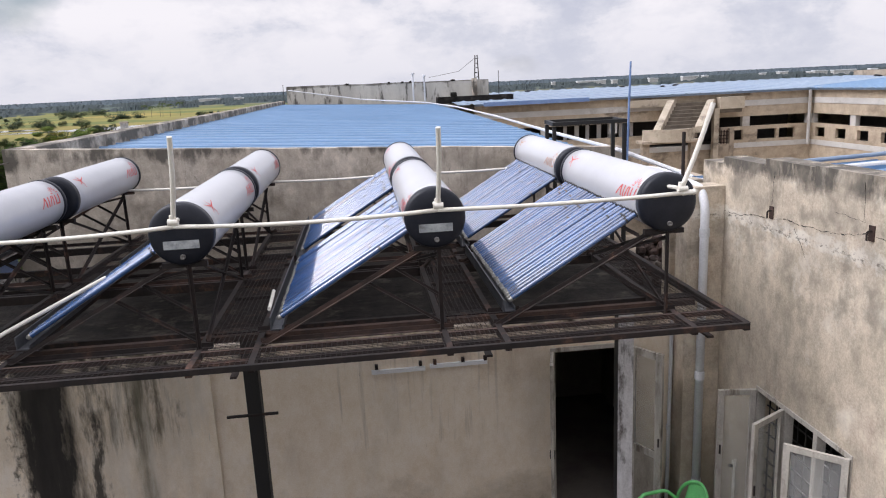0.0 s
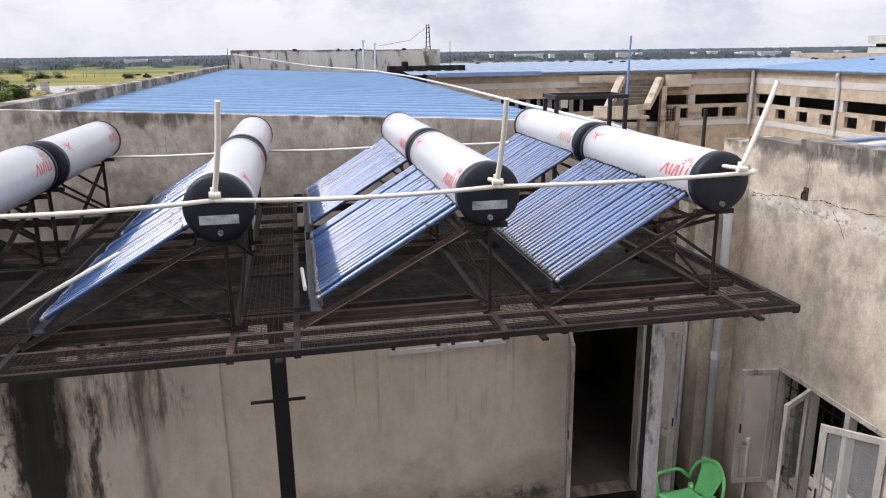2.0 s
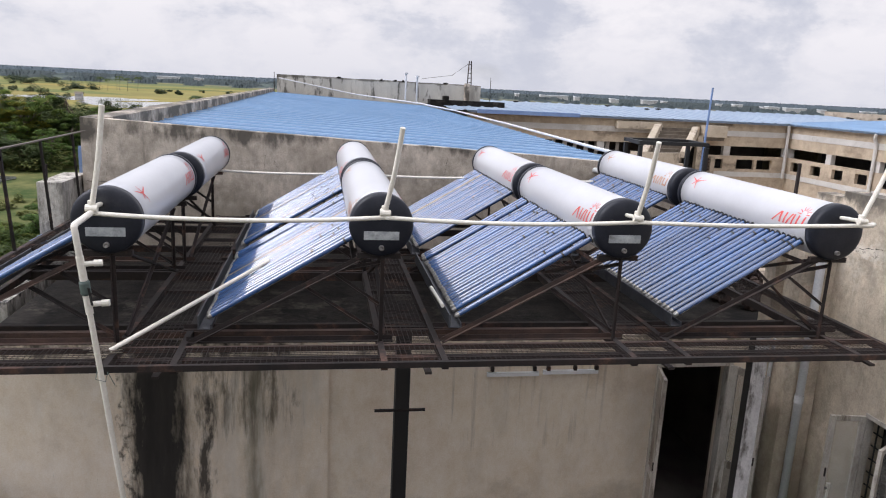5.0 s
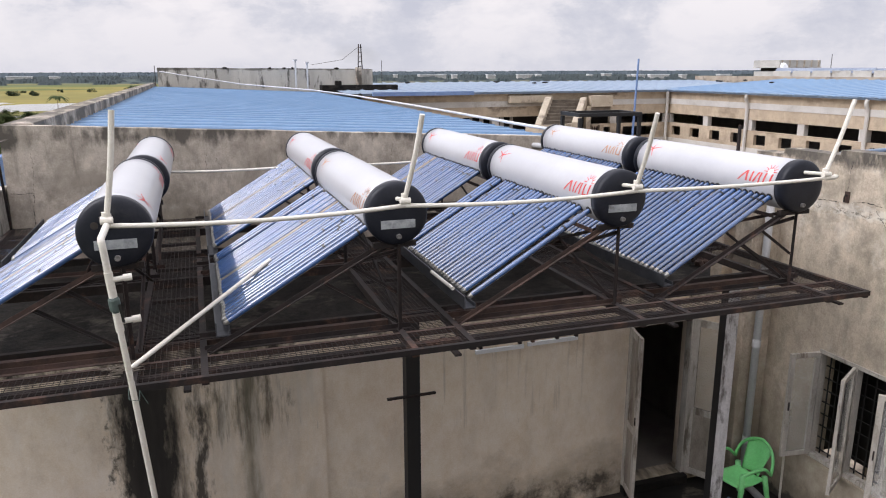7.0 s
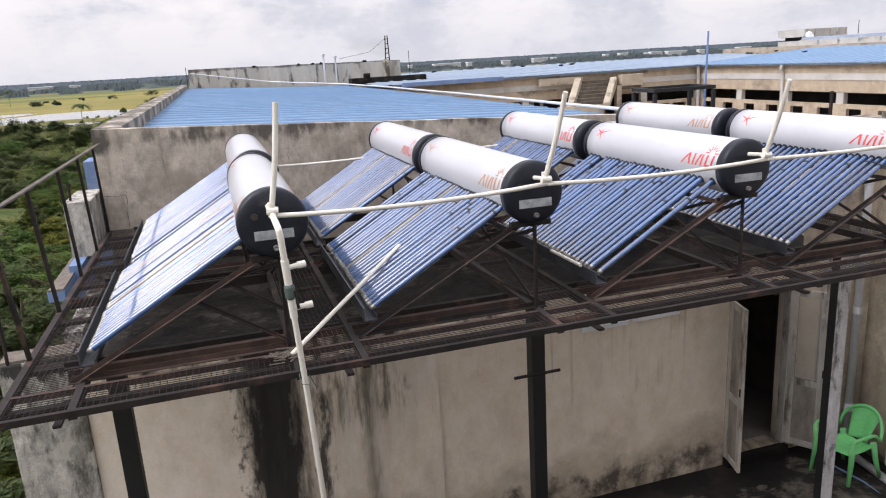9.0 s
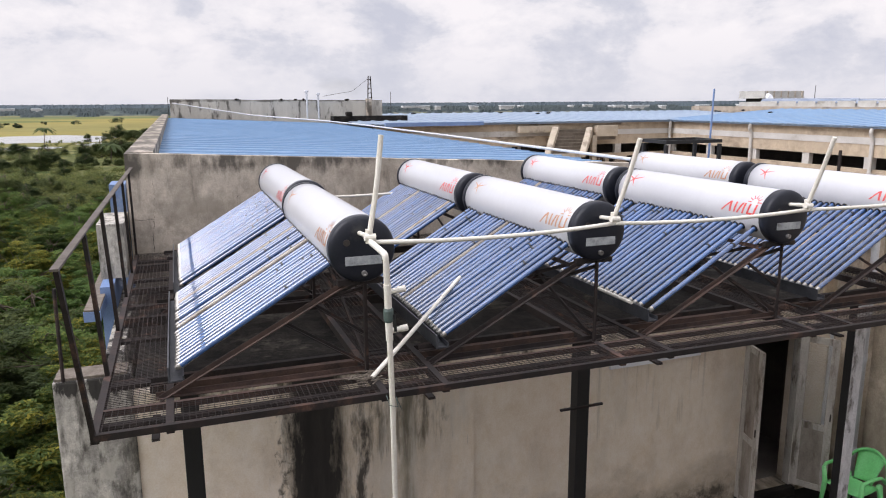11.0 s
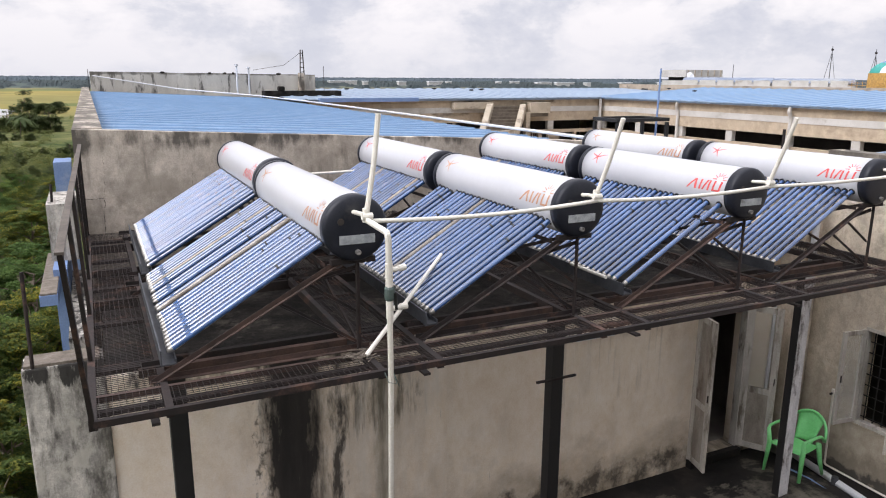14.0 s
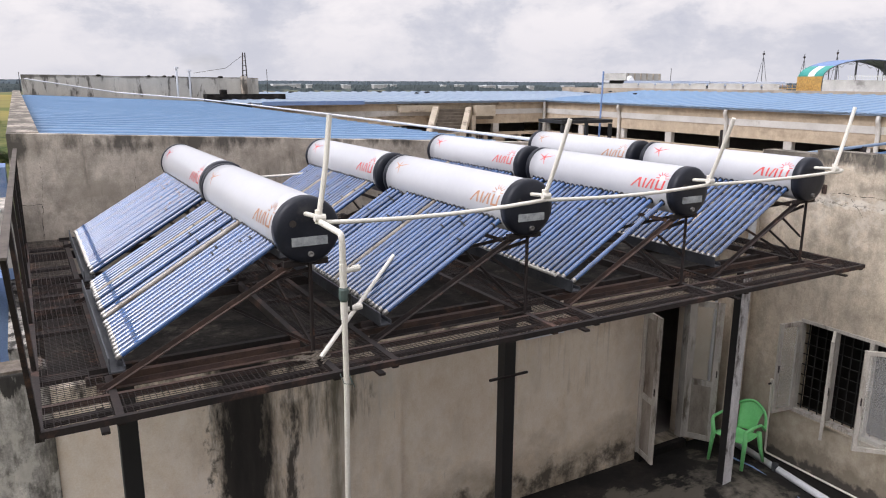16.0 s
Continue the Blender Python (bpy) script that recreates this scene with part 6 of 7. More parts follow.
for k, (x, y, h) in enumerate(((105.8, 83.3, 9.9), (109.4, 78.2, 9.3), (112.1, 74.2, 9.9), (96.3, 94.7, 7.0))):
    an = thing("antenna_mast", (x, y, GROUND), "thin grey antenna mast", "mast", "antenna masts")
    part("pole", pipe([(x, y, GROUND), (x, y, h)], [0.10, 0.05], 6), M["rail"], an)
    if k < 3:
        for q in (-1, 1):
            part("stay", pipe([(x + q * 1.5, y, 4.0), (x + q * 0.1, y, h - 1.2)], 0.035, 5), M["rail"], an)
        part("head", box(x - 0.14, x + 0.14, y - 0.12, y + 0.12, h - 0.7, h - 0.4), M["steel"], an)
dish = thing("dish_antenna", (92, 100, GROUND), "white satellite dish on the roof", "dish")
bm = bmesh.new()
bmesh.ops.create_cone(bm, cap_ends=True, segments=16, radius1=0.85, radius2=0.5, depth=0.3)
bmesh.ops.transform(bm, matrix=Matrix.Translation((92, 100.0, 5.0)) @ Matrix.Rotation(radians(70), 4, "X"), verts=bm.verts)
part("dish", bm, M["whitesheet"], dish)
part("stand", pipe([(92, 100.3, GROUND), (92, 100.3, 4.8)], 0.12, 6), M["steel"], dish)


# ---- landscape ----
def ground_material():
    m = bpy.data.materials.new("farmland")
    m.use_nodes = True
    nt = m.node_tree
    N, L = nt.nodes.new, nt.links.new
    b = nt.nodes["Principled BSDF"]
    b.inputs["Roughness"].default_value = 0.95
    b.inputs["Specular IOR Level"].default_value = 0.1
    geo = N("ShaderNodeNewGeometry")
    mp = N("ShaderNodeMapping"); mp.inputs["Scale"].default_value = (0.0045, 0.011, 1); mp.inputs["Rotation"].default_value = (0, 0, 0.12)
    L(geo.outputs["Position"], mp.inputs[0])
    vo = N("ShaderNodeTexVoronoi"); vo.inputs["Scale"].default_value = 1.0; vo.inputs["Randomness"].default_value = 0.75
    L(mp.outputs[0], vo.inputs["Vector"])
    sep = N("ShaderNodeSeparateColor"); L(vo.outputs["Color"], sep.inputs[0])
    ramp = N("ShaderNodeValToRGB")
    e = ramp.color_ramp.elements
    e[0].position, e[0].color = 0.0, (0.26, 0.205, 0.068, 1)
    e[1].position, e[1].color = 1.0, (0.17, 0.175, 0.06, 1)
    for pos, c in ((0.3, (0.19, 0.18, 0.062, 1)), (0.5, (0.13, 0.15, 0.055, 1)), (0.7, (0.27, 0.215, 0.078, 1)), (0.85, (0.115, 0.135, 0.05, 1))):
        k = e.new(pos); k.color = c
    L(sep.outputs[0], ramp.inputs[0])
    no = N("ShaderNodeTexNoise"); no.inputs["Scale"].default_value = 0.02; no.inputs["Detail"].default_value = 9; no.inputs["Roughness"].default_value = 0.7
    L(geo.outputs["Position"], no.inputs["Vector"])
    mx = N("ShaderNodeMix"); mx.data_type = "RGBA"; mx.blend_type = "OVERLAY"; mx.inputs[0].default_value = 0.45
    L(ramp.outputs[0], mx.inputs[6]); L(no.outputs[0], mx.inputs[7])
    # rough grass close to the building
    xyz = N("ShaderNodeSeparateXYZ"); L(geo.outputs["Position"], xyz.inputs[0])
    mr = N("ShaderNodeMapRange"); mr.inputs[1].default_value, mr.inputs[2].default_value = 330, 420
    wob = N("ShaderNodeMath"); wob.operation = "MULTIPLY_ADD"; wob.inputs[1].default_value = 160; L(no.outputs[0], wob.inputs[0]); L(xyz.outputs[1], wob.inputs[2])
    L(wob.outputs[0], mr.inputs[0])
    gr = N("ShaderNodeValToRGB")
    gr.color_ramp.elements[0].position, gr.color_ramp.elements[0].color = 0.38, (0.035, 0.062, 0.018, 1)
    gr.color_ramp.elements[1].position, gr.color_ramp.elements[1].color = 0.62, (0.15, 0.145, 0.058, 1)
    n2 = N("ShaderNodeTexNoise"); n2.inputs["Scale"].default_value = 0.16; n2.inputs["Detail"].default_value = 12; n2.inputs["Roughness"].default_value = 0.7
    L(geo.outputs["Position"], n2.inputs["Vector"]); L(n2.outputs[0], gr.inputs[0])
    m2 = N("ShaderNodeMix"); m2.data_type = "RGBA"
    L(mr.outputs[0], m2.inputs[0]); L(gr.outputs[0], m2.inputs[6]); L(mx.outputs[2], m2.inputs[7])
    # to the right the land is bare and brown
    mr3 = N("ShaderNodeMapRange"); mr3.inputs[1].default_value, mr3.inputs[2].default_value = 40, 260
    L(xyz.outputs[0], mr3.inputs[0])
    m3 = N("ShaderNodeMix"); m3.data_type = "RGBA"; m3.blend_type = "MIX"
    br = N("ShaderNodeValToRGB")
    br.color_ramp.elements[0].position, br.color_ramp.elements[0].color = 0.4, (0.10, 0.12, 0.055, 1)
    br.color_ramp.elements[1].position, br.color_ramp.elements[1].color = 0.6, (0.23, 0.19, 0.14, 1)
    L(no.outputs[0], br.inputs[0])
    L(mr3.outputs[0], m3.inputs[0]); L(m2.outputs[2], m3.inputs[6]); L(br.outputs[0], m3.inputs[7])
    # beyond the fields the land is wooded, with distance haze mixed into its colour
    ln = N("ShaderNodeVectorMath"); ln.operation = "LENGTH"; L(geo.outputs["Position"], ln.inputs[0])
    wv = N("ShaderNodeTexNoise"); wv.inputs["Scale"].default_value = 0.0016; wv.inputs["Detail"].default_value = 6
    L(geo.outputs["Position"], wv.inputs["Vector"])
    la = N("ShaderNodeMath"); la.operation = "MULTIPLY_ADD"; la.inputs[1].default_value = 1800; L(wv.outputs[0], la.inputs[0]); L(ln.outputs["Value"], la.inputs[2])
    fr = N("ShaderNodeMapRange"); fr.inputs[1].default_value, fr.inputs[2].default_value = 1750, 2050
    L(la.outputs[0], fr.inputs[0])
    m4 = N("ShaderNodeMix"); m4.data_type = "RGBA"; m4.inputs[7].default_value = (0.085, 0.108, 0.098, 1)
    L(fr.outputs[0], m4.inputs[0]); L(m3.outputs[2], m4.inputs[6])
    L(m4.outputs[2], b.inputs["Base Color"])
    return m


bm = bmesh.new()
bmesh.ops.create_circle(bm, cap_ends=True, radius=30000, segments=128)
bmesh.ops.translate(bm, verts=bm.verts, vec=(0, 0, GROUND))
structure("ground", bm, ground_material(), "flat farmland of yellow-green paddy fields and rough grass")

M["water"] = material("still_water", (0.10, 0.11, 0.10), (0.16, 0.16, 0.14), 0.06, 0.05, bump=0.0, spec=0.6, offset=False)


def puddle(cx, cy, rx, ry, seed, dz=0.05, n=40):
    bm = bmesh.new()
    vs = []
    for k in range(n):
        a = 2 * math.pi * k / n
        f = 1 + 0.45 * noise.noise(Vector((math.cos(a) * 1.6, math.sin(a) * 1.6, seed * 3.1))) + 0.2 * noise.noise(Vector((math.cos(a) * 5, math.sin(a) * 5, seed)))
        vs.append(bm.verts.new((cx + rx * f * math.cos(a), cy + ry * f * math.sin(a), GROUND + dz)))
    bm.faces.new(vs)
    return bm


for k, (cx, cy, rx, ry) in enumerate(((-62, 350, 42, 34), (-118, 395, 34, 24), (-28, 300, 10, 12), (-52, 280, 10, 9), (-51, 100, 11, 7), (-66, 104, 12, 6), (-150, 385, 30, 9), (-230, 420, 60, 12), (150, 420, 90, 10))):
    structure("water", puddle(cx, cy, rx, ry, k, 0.05 + 0.01 * k), M["water"], "still flood water lying in a field")


def leaf_material(name, dark, light, warm):
    m = bpy.data.materials.new(name)
    m.use_nodes = True
    nt = m.node_tree
    N, L = nt.nodes.new, nt.links.new
    b = nt.nodes["Principled BSDF"]
    b.inputs["Roughness"].default_value = 0.7
    b.inputs["Specular IOR Level"].default_value = 0.2
    geo, info = N("ShaderNodeNewGeometry"), N("ShaderNodeObjectInfo")
    r = N("ShaderNodeValToRGB")
    e = r.color_ramp.elements
    e[0].position, e[0].color = 0.08, (*dark, 1)
    e[1].position, e[1].color = 1.0, (*warm, 1)
    k = e.new(0.60); k.color = (*light, 1)
    tc = N("ShaderNodeTexCoord")
    no = N("ShaderNodeTexNoise"); no.inputs["Scale"].default_value = 0.6; no.inputs["Detail"].default_value = 3
    L(tc.outputs["Object"], no.inputs["Vector"])
    a = N("ShaderNodeMath"); a.operation = "MULTIPLY_ADD"; a.inputs[1].default_value = 0.45
    L(geo.outputs["Random Per Island"], a.inputs[0])
    s = N("ShaderNodeMath"); s.operation = "MULTIPLY_ADD"; s.inputs[1].default_value = 0.9; s.inputs[2].default_value = -0.32
    L(no.outputs[0], s.inputs[0])
    s2 = N("ShaderNodeMath"); s2.operation = "MULTIPLY_ADD"; s2.inputs[1].default_value = 0.42
    L(info.outputs["Random"], s2.inputs[0]); L(s.outputs[0], s2.inputs[2])
    L(s2.outputs[0], a.inputs[2]); L(a.outputs[0], r.inputs[0])
    L(r.outputs[0], b.inputs["Base Color"])
    # thin leaves let some light through
    tr, mx = N("ShaderNodeBsdfTranslucent"), N("ShaderNodeMixShader")
    mx.inputs[0].default_value = 0.38
    L(r.outputs[0], tr.inputs["Color"]); L(b.outputs[0], mx.inputs[1]); L(tr.outputs[0], mx.inputs[2])
    L(mx.outputs[0], nt.nodes["Material Output"].inputs["Surface"])
    return m


M["leaf"] = leaf_material("feathery_leaves", (0.022, 0.046, 0.013), (0.074, 0.112, 0.026), (0.30, 0.26, 0.034))
M["leaf_bright"] = leaf_material("fresh_green_leaves", (0.048, 0.094, 0.026), (0.105, 0.175, 0.045), (0.21, 0.24, 0.055))
M["leaf_dark"] = leaf_material("dark_leaves", (0.036, 0.058, 0.026), (0.078, 0.106, 0.042), (0.13, 0.15, 0.05))
M["leaf_mix"] = leaf_material("scrub_leaves", (0.05, 0.072, 0.025), (0.11, 0.135, 0.042), (0.20, 0.19, 0.06))
# the next three carry distance haze in their leaf colours, bluer further off
M["mid_leaf"] = leaf_material("haze_tinted_leaves", (0.048, 0.068, 0.042), (0.070, 0.094, 0.054), (0.10, 0.125, 0.066))
M["far_leaf"] = leaf_material("haze_tinted_woods", (0.050, 0.070, 0.074), (0.060, 0.082, 0.085), (0.075, 0.098, 0.096))
M["horizon_leaf"] = leaf_material("haze_tinted_horizon_woods", (0.080, 0.110, 0.132), (0.095, 0.128, 0.150), (0.11, 0.145, 0.165))


def leaves_mesh(name, clumps, per, size, flat, mat, seed):
    """Many small leaf sprays round the given clump centres (x, y, z, radius)."""
    rng = np.random.default_rng(seed)
    c = np.repeat(np.array(clumps), per, axis=0)
    n = len(c)
    d = rng.normal(size=(n, 3))
    d /= np.linalg.norm(d, axis=1)[:, None]
    r = c[:, 3:4] * rng.uniform(0.25, 1.0, (n, 1)) ** 0.5
    p = c[:, :3] + d * r * np.array([1, 1, flat])
    a = rng.uniform(0, 2 * np.pi, n)
    u = np.stack([np.cos(a), np.sin(a), rng.uniform(-0.45, 0.2, n)], 1)
    w = np.stack([-np.sin(a), np.cos(a), rng.uniform(-0.3, 0.3, n)], 1)
    s = rng.uniform(0.6, 1.3, (n, 1)) * size
    q = np.stack([p - u * s, p + w * s * 0.42, p + u * s - np.array([0, 0, 0.25]) * s, p - w * s * 0.42], 1).reshape(-1, 3)
    me = bpy.data.meshes.new(name)
    me.from_pydata(q.tolist(), [], np.arange(4 * n).reshape(-1, 4).tolist())
    me.materials.append(mat)
    return me


def make_tree(seed, height, spread, per, size, mat, low=0.35, bush=False):
    rnd = random.Random(seed)
    t = thing("tree", (0, 0, 0), "leafy green tree with fine feathery foliage", "tree", "trees below the building")
    bm = bmesh.new()
    tips = []
    trunk = [Vector((0, 0, 0)), Vector((rnd.uniform(-0.2, 0.2), rnd.uniform(-0.2, 0.2), height * 0.3)), Vector((rnd.uniform(-0.5, 0.5), rnd.uniform(-0.5, 0.5), height * 0.72))]
    pipe(trunk, [0.16, 0.11, 0.04], 7, bm)
    for k in range(9):
        a = 2 * math.pi * (k + rnd.random()) / 9
        b = trunk[0].lerp(trunk[2], rnd.uniform(0.35, 0.95))
        reach = 0.5 if bush else 1.0
        e = Vector((math.cos(a) * reach * spread * rnd.uniform(0.5, 0.95), math.sin(a) * reach * spread * rnd.uniform(0.5, 0.95), height * rnd.uniform(low + 0.1, 0.92 if not bush else 0.6)))
        m = b.lerp(e, 0.5) + Vector((0, 0, 0.3))
        pipe([b, m, e], [0.06, 0.04, 0.015], 5, bm)
        tips.append(e); tips.append(m)
    part("trunk", bm, M["bark"], t)
    clumps = []
    lobes = [(0, 0, height * 0.74, spread * 0.55)]
    for k in range(9):
        a, f = 2 * math.pi * (k + rnd.uniform(-0.3, 0.3)) / 9 * 2.0, rnd.uniform(0.35, 0.8)
        lobes.append((math.cos(a) * f * spread, math.sin(a) * f * spread, height * rnd.uniform(low + 0.12, (0.86 if low > 0.05 else 0.70) - 0.2 * f), spread * rnd.uniform(0.28, 0.46)))
    for k in range(7):
        a, f = 2 * math.pi * (k + rnd.random()) / 7, rnd.uniform(0.5, 0.85)
        lobes.append((math.cos(a) * f * spread, math.sin(a) * f * spread, height * rnd.uniform(0.14, 0.3), spread * 0.34))
    if bush:
        lobes, tips = [], []
        for k in range(64):
            a, e, f = rnd.uniform(0, 2 * math.pi), math.asin(rnd.random()), rnd.uniform(0.5, 0.92) * (0.85 + 0.3 * noise.noise(Vector((k * 0.37, seed, 0))))
            clumps.append((spread * f * math.cos(e) * math.cos(a), spread * f * math.cos(e) * math.sin(a), height * (0.08 + 0.84 * f * math.sin(e)), spread * rnd.uniform(0.16, 0.3)))
    for lx, ly, lz, lr in lobes:
        for k in range(6):
            a, e = rnd.uniform(0, 2 * math.pi), rnd.uniform(-0.4, 1.0)
            c = math.sqrt(1 - e * e)
            clumps.append((lx + lr * c * math.cos(a), ly + lr * c * math.sin(a), lz + lr * 0.8 * e, lr * rnd.uniform(0.3, 0.5)))
    for e in tips:
        clumps.append((e.x, e.y, e.z, 0.5))
    me = leaves_mesh("crown", clumps, per, size, 0.6 if bush else 0.36, mat, seed)
    ob = new("crown", me)
    ob.parent = t
    return t


kinds = [make_tree(41 + k, h, s, 260, 0.10, M["leaf"], 0.06) for k, (h, s) in enumerate(((6.2, 2.7), (5.2, 2.4), (6.8, 2.5), (4.2, 2.2)))]
kinds += [make_tree(61 + k, h, s, 150, 0.13, M["leaf_dark"], 0.04) for k, (h, s) in enumerate(((7.0, 3.9), (6.0, 3.6)))]
kinds += [make_tree(71 + k, h, s, 150, 0.17, M["leaf_dark"], 0.04, True) for k, (h, s) in enumerate(((6.0, 3.6), (5.0, 3.9), (7.0, 3.4)))]
kinds += [make_tree(81 + k, h, s, 200, 0.12, M["leaf_bright"], 0.04, k == 2) for k, (h, s) in enumerate(((6.0, 3.2), (5.0, 2.9), (5.2, 3.4)))]
placed = []
rnd = random.Random(77)


def put_tree(x, y, big=1.0, dark=False):
    k = rnd.choice((6, 7, 8)) if dark and (big < 0.95 or y > 105) else rnd.choice((4, 5)) if dark else rnd.choice((9, 10, 11)) if y > 36 and rnd.random() < 0.7 else rnd.choice((0, 1, 2, 3))
    s = big * rnd.uniform(0.75, 1.22)
    m = pose(x, y, GROUND - 0.1, 0, 0, rnd.uniform(0, 360))
    src = kinds[k]
    if k not in placed:
        placed.append(k)
        src.matrix_basis = m
        src.scale = (s, s, s)
        return
    keep = tuple(src.scale)
    src.scale = (s, s, s)
    copy_thing(src, m)
    src.scale = keep


# low feathery trees close under the building
count = 0
y = 3.0
while y < 112:
    step = 2.9 + y * 0.034
    x = -7.8 - rnd.random() * 1.5
    lim = -11 - y * 0.30
    while x > lim and count < 205:
        clearing = x < -25 and y > 52
        if not clearing:
            put_tree(x + rnd.uniform(-0.8, 0.8), y + rnd.uniform(-1.0, 1.0), 1.2 - 0.006 * y, dark=rnd.random() < 0.14)
            count += 1
        x -= step * rnd.uniform(0.85, 1.25)
    y += step
# the tall dark bank behind the pond
for k in range(46):
    f = k / 45
    put_tree(-38 - 62 * f + rnd.uniform(-3, 3), 112 + rnd.uniform(0, 9) + 18 * (k % 3), rnd.uniform(1.35, 1.9), k % 5 in (1, 3))
for k in range(16):
    put_tree(-70 - 3.0 * k + rnd.uniform(-2, 2), 84 + rnd.uniform(-4, 6) + 1.2 * k, rnd.uniform(0.9, 1.3), True)
for y0, xa, xb in ((116, -10, -34), (139, -16, -44), (152, -8, -20)):
    x = xa
    while x > xb:
        put_tree(x, y0 + rnd.uniform(-1.5, 1.5), rnd.uniform(0.35, 0.6), True)
        x -= rnd.uniform(1.6, 2.9)
for y0, xa, xb in ((126, -26, -64), (146, -36, -78), (168, -56, -96), (104, -14, -30)):
    x = xa
    while x > xb:
        put_tree(x, y0 + rnd.uniform(-4, 4), rnd.uniform(0.55, 0.9), rnd.random() < 0.8)
        x -= rnd.uniform(2.6, 4.6)
# bushes along the water
for x, y, s in ((-26, 168, 0.5), (-32, 163, 0.55), (-38, 160, 0.6), (-44, 164, 0.55), (-50, 168, 0.6), (-24, 186, 0.7), (-29, 190, 0.55), (-33, 198, 0.9), (-52, 232, 1.0), (-57, 236, 1.1), (-62, 230, 1.2),
                (-68, 238, 1.2), (-47, 240, 0.9), (-18, 240, 0.55), (-22, 238, 0.6), (-26, 241, 0.55), (-30, 243, 0.55), (-35, 240, 0.55), (-20, 324, 1.35), (-26, 330, 1.2), (-15, 330, 1.1), (-31, 334, 0.8), (-39, 345, 0.5), (-53, 189, 0.95), (-49, 186, 0.85), (-45, 189, 1.0), (-41, 187, 0.8), (-37, 187, 0.95), (-33, 185, 0.85), (-24, 226, 1.3), (-19, 223, 1.45), (-14, 222, 1.25), (-28, 228, 0.8),
                (-29, 196, 0.4), (-26, 195, 0.42), (-23, 195, 0.38), (-20, 194, 0.42), (-17, 193, 0.4), (-90, 229, 1.2), (-95, 232, 1.0), (-84, 233, 0.8), (-125, 254, 1.1), (-131, 250, 1.2), (-118, 258, 0.9), (-137, 262, 1.2), (-108, 330, 0.7)):
    put_tree(x, y, s, True)


def woods(name, rows, mat, size, per, seed, label, wide=1.0):
    """Far trees as one body of leaf sprays. rows: (x0, x1, y0, y1, number, height)."""
    r = random.Random(seed)
    clumps = []
    for x0, x1, y0, y1, n, h in rows:
        for _ in range(n):
            x, y, hh = r.uniform(x0, x1), r.uniform(y0, y1), h * r.uniform(0.55, 1.2)
            w = hh * r.uniform(0.45, 0.8) * wide
            for _ in range(5):
                clumps.append((x + r.uniform(-w, w) * 0.7, y + r.uniform(-w, w) * 0.7, GROUND + hh * r.uniform(0.08, 0.55), min(w, hh) * r.uniform(0.35, 0.55)))
    ob = new(name, leaves_mesh(name, clumps, per, size, 0.8, mat, seed))
    tagged(ob, label, "trees", "", "stuff")


woods("undergrowth", [(-34, -8, 4, 50, 420, 2.4), (-24, -8, 50, 112, 300, 2.2)], M["leaf"], 0.12, 90, 15, "dense green undergrowth below the building")
woods("scrub", [(-50, -10, 112, 160, 230, 2.2), (-74, -12, 160, 240, 190, 2.0), (-120, -8, 250, 330, 50, 1.6), (-60, -25, 56, 90, 100, 1.0), (-110, -40, 106, 125, 120, 3.2)], M["leaf_mix"], 0.22, 50, 16, "low scrub and tall grass on the meadow", 2.2)
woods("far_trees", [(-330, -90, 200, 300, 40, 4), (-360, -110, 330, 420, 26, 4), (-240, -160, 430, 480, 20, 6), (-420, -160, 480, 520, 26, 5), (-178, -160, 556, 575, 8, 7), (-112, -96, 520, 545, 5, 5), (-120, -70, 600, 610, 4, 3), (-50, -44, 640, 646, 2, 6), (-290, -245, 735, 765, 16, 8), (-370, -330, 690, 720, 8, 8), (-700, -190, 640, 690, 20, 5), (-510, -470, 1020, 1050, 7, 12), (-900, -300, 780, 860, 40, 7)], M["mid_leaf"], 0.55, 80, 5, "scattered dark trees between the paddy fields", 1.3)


def canopy(name, bands, mat, seed, label):
    """Distant woods as a closed, uneven crown. bands: (nearest, farthest, height, share of the ground that is wooded)."""
    rng = np.random.default_rng(seed)
    verts, faces = [], []
    for near, far, high, share in bands:
        n, rows = 1100, 9
        base = len(verts)
        for i in range(n):
            a = radians(-52 + 122 * i / (n - 1))
            for j in range(rows):
                d = near + (far - near) * j / (rows - 1) + rng.uniform(-0.4, 0.4) * (far - near) / rows
                x, y = d * math.sin(a), d * math.cos(a)
                w = noise.noise(Vector((a * 34, d * 0.006, seed))) + 0.5 * noise.noise(Vector((a * 90, d * 0.02, seed + 4)))
                up = min(1.0, max(0.0, (w + share) * 3.0))
                edge = 0.0 if j in (0, rows - 1) else 1.0
                h = high * up * edge * (0.75 + 0.25 * noise.noise(Vector((a * 260, d * 0.05, 2))) + rng.uniform(-0.08, 0.08))
                verts.append((x, y, GROUND - 0.4 + h))
        for i in range(n - 1):
            for j in range(rows - 1):
                k = base + i * rows + j
                faces.append((k, k + 1, k + rows + 1, k + rows))
    me = bpy.data.meshes.new(name)
    me.from_pydata(verts, [], faces)
    me.materials.append(mat)
    tagged(new(name, me), label, "trees", "", "stuff")


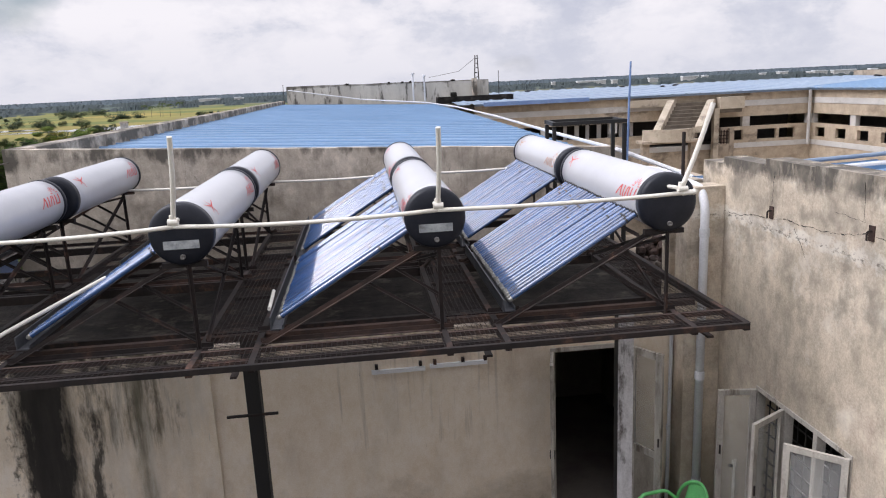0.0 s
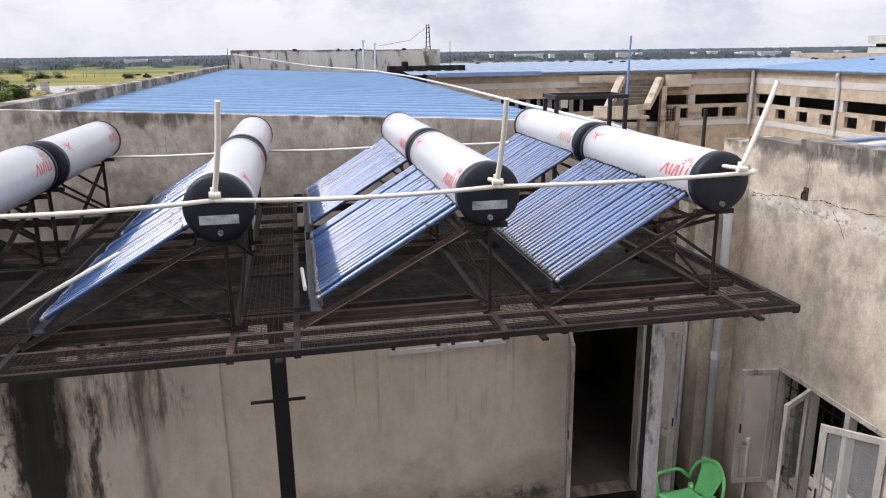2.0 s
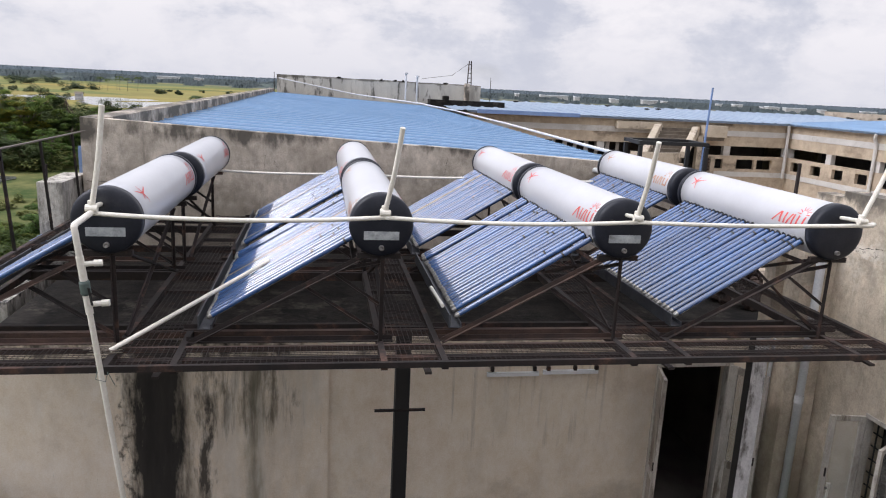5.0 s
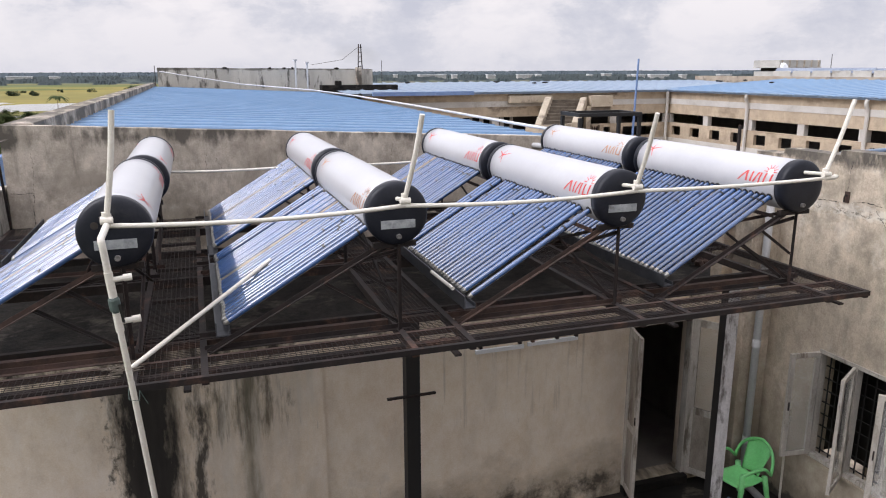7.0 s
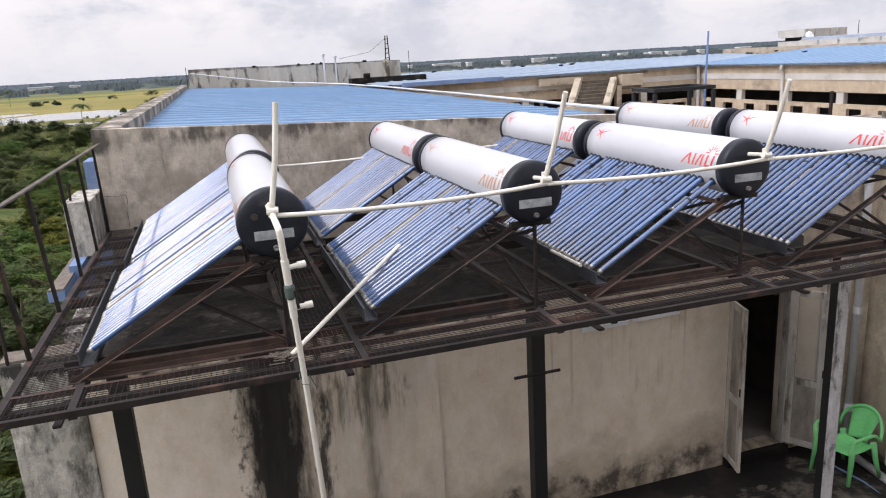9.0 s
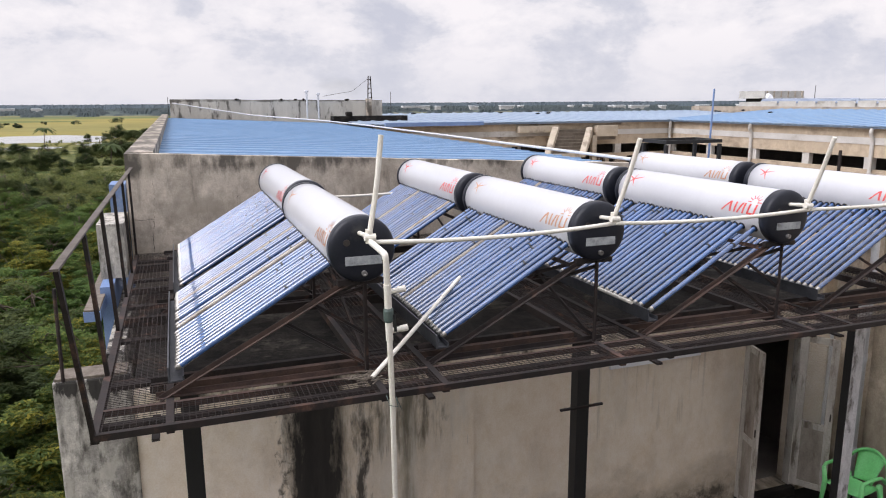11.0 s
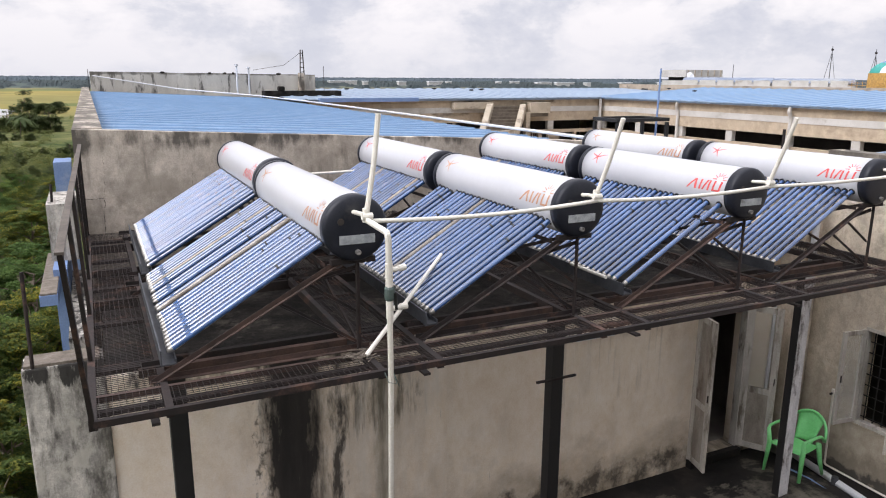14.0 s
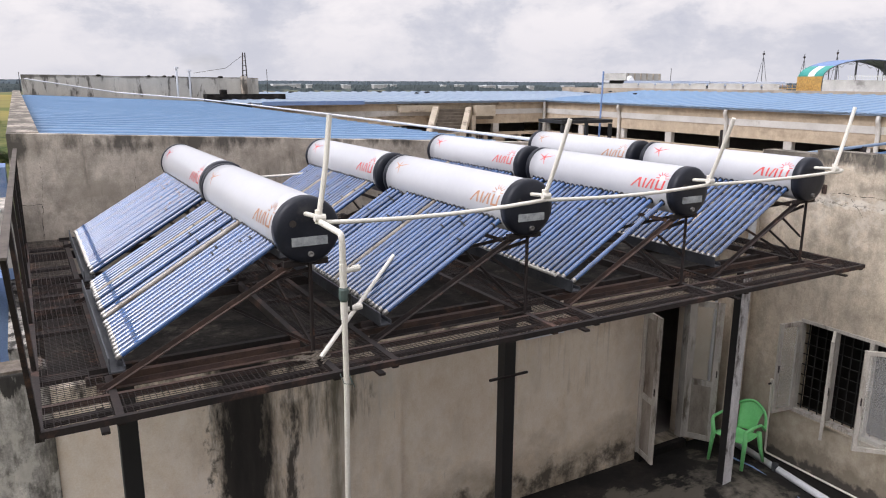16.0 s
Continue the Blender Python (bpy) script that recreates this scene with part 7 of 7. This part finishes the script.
canopy("tree_belt", [(960, 1080, 6.5, -0.05), (1120, 1320, 7, 0.15), (1450, 1800, 8, 0.3)], M["far_leaf"], 6, "belts of distant trees along the horizon, haze put into their colour")
canopy("horizon_woods", [(2100, 2700, 10, 0.35), (3200, 4200, 15, 0.6)], M["horizon_leaf"], 7, "woods on the horizon, pale blue with painted haze")
hut = thing("field_hut", (-121, 396, GROUND), "small grey hut standing among the fields", "hut")
part("wall", box(-122.6, -119.4, 395, 398, GROUND, GROUND + 2.2), M["far_grey"], hut)
bm = bmesh.new()
ra = [[bm.verts.new((x, y, GROUND + z)) for y, z in ((394.5, 2.1), (396.5, 3.1), (398.5, 2.1), (396.5, 2.9))] for x in (-123, -119)]
for k in range(4):
    bm.faces.new((ra[0][k], ra[0][(k + 1) % 4], ra[1][(k + 1) % 4], ra[1][k]))
bm.faces.new(ra[0][::-1]); bm.faces.new(ra[1])
part("roof", bm, M["debris"], hut, "thatched roof")


def palm(x, y, h, seed):
    r = random.Random(seed)
    p = thing("palm_tree", (x, y, GROUND), "tall coconut palm at the edge of the fields", "palm", "palms in the fields")
    part("trunk", pipe([(x, y, GROUND), (x + 0.3, y, GROUND + h * 0.5), (x + 0.5, y, GROUND + h)], [0.15, 0.11, 0.09], 7), M["bark"], p)
    for k in range(13):
        a = 2 * math.pi * k / 13 + r.uniform(-0.2, 0.2)
        lift = r.uniform(0.2, 1.1)
        bm = bmesh.new()
        prev = None
        for i in range(7):
            f = i / 6
            c = Vector((x + 0.5 + math.cos(a) * 3.6 * f, y + math.sin(a) * 3.6 * f, GROUND + h + lift * f * 2 - 2.6 * f * f))
            s = Vector((-math.sin(a), math.cos(a), 0)) * (0.62 * math.sin(math.pi * min(1, f * 0.9 + 0.08)))
            row = (bm.verts.new(c - s - Vector((0, 0, 0.2 * f))), bm.verts.new(c), bm.verts.new(c + s - Vector((0, 0, 0.2 * f))))
            if prev:
                bm.faces.new((prev[0], row[0], row[1], prev[1])); bm.faces.new((prev[1], row[1], row[2], prev[2]))
            prev = row
        part("frond", bm, M["leaf_dark"], p)


for k, (x, y, h) in enumerate(((-46, 280, 6.5), (-158, 566, 9), (-151, 560, 8), (-146, 572, 10), (-139, 565, 9), (-133, 570, 10), (-150, 580, 8), (-20, 205, 4.5))):
    palm(x, y, h, k)
# a low hill far to the left, and pale far houses
bm = bmesh.new()
n, vs = 24, []
for i in range(n + 1):
    f = i / n
    vs.append([bm.verts.new((-2900 + 1450 * f, 3300 + 250 * g, GROUND - 2 + (0 if g in (-1, 1) else 60 * math.sin(math.pi * f) ** 1.3 * (1 + 0.25 * noise.noise(Vector((f * 6, 0, 0))))))) for g in (-1, 0, 1)])
for a, b in zip(vs, vs[1:]):
    bm.faces.new((a[0], a[1], b[1], b[0])); bm.faces.new((a[1], a[2], b[2], b[1]))
structure("hill", bm, M["far_leaf"], "low wooded hill on the horizon, haze put into its colour")
r = random.Random(13)
for k in range(30):
    d = r.uniform(1335, 1440)
    a = radians(r.uniform(10, 64)) if k < 26 else radians(r.uniform(-16, -1))
    x, y = d * math.sin(a), d * math.cos(a)
    w, h = r.uniform(6, 20) if k % 4 else r.uniform(24, 46), r.uniform(5.4, 7.4)
    hs = thing("far_house", (x, y, GROUND), "pale low building far off among trees", "building", "far buildings")
    part("wall", box(x - w / 2, x + w / 2, y - 5, y + 5, GROUND, GROUND + h), M["far_grey"], hs)
    part("roof", box(x - w / 2 - 0.6, x + w / 2 + 0.6, y - 5.6, y + 5.6, GROUND + h, GROUND + h + 1.2), M["whitesheet"], hs)
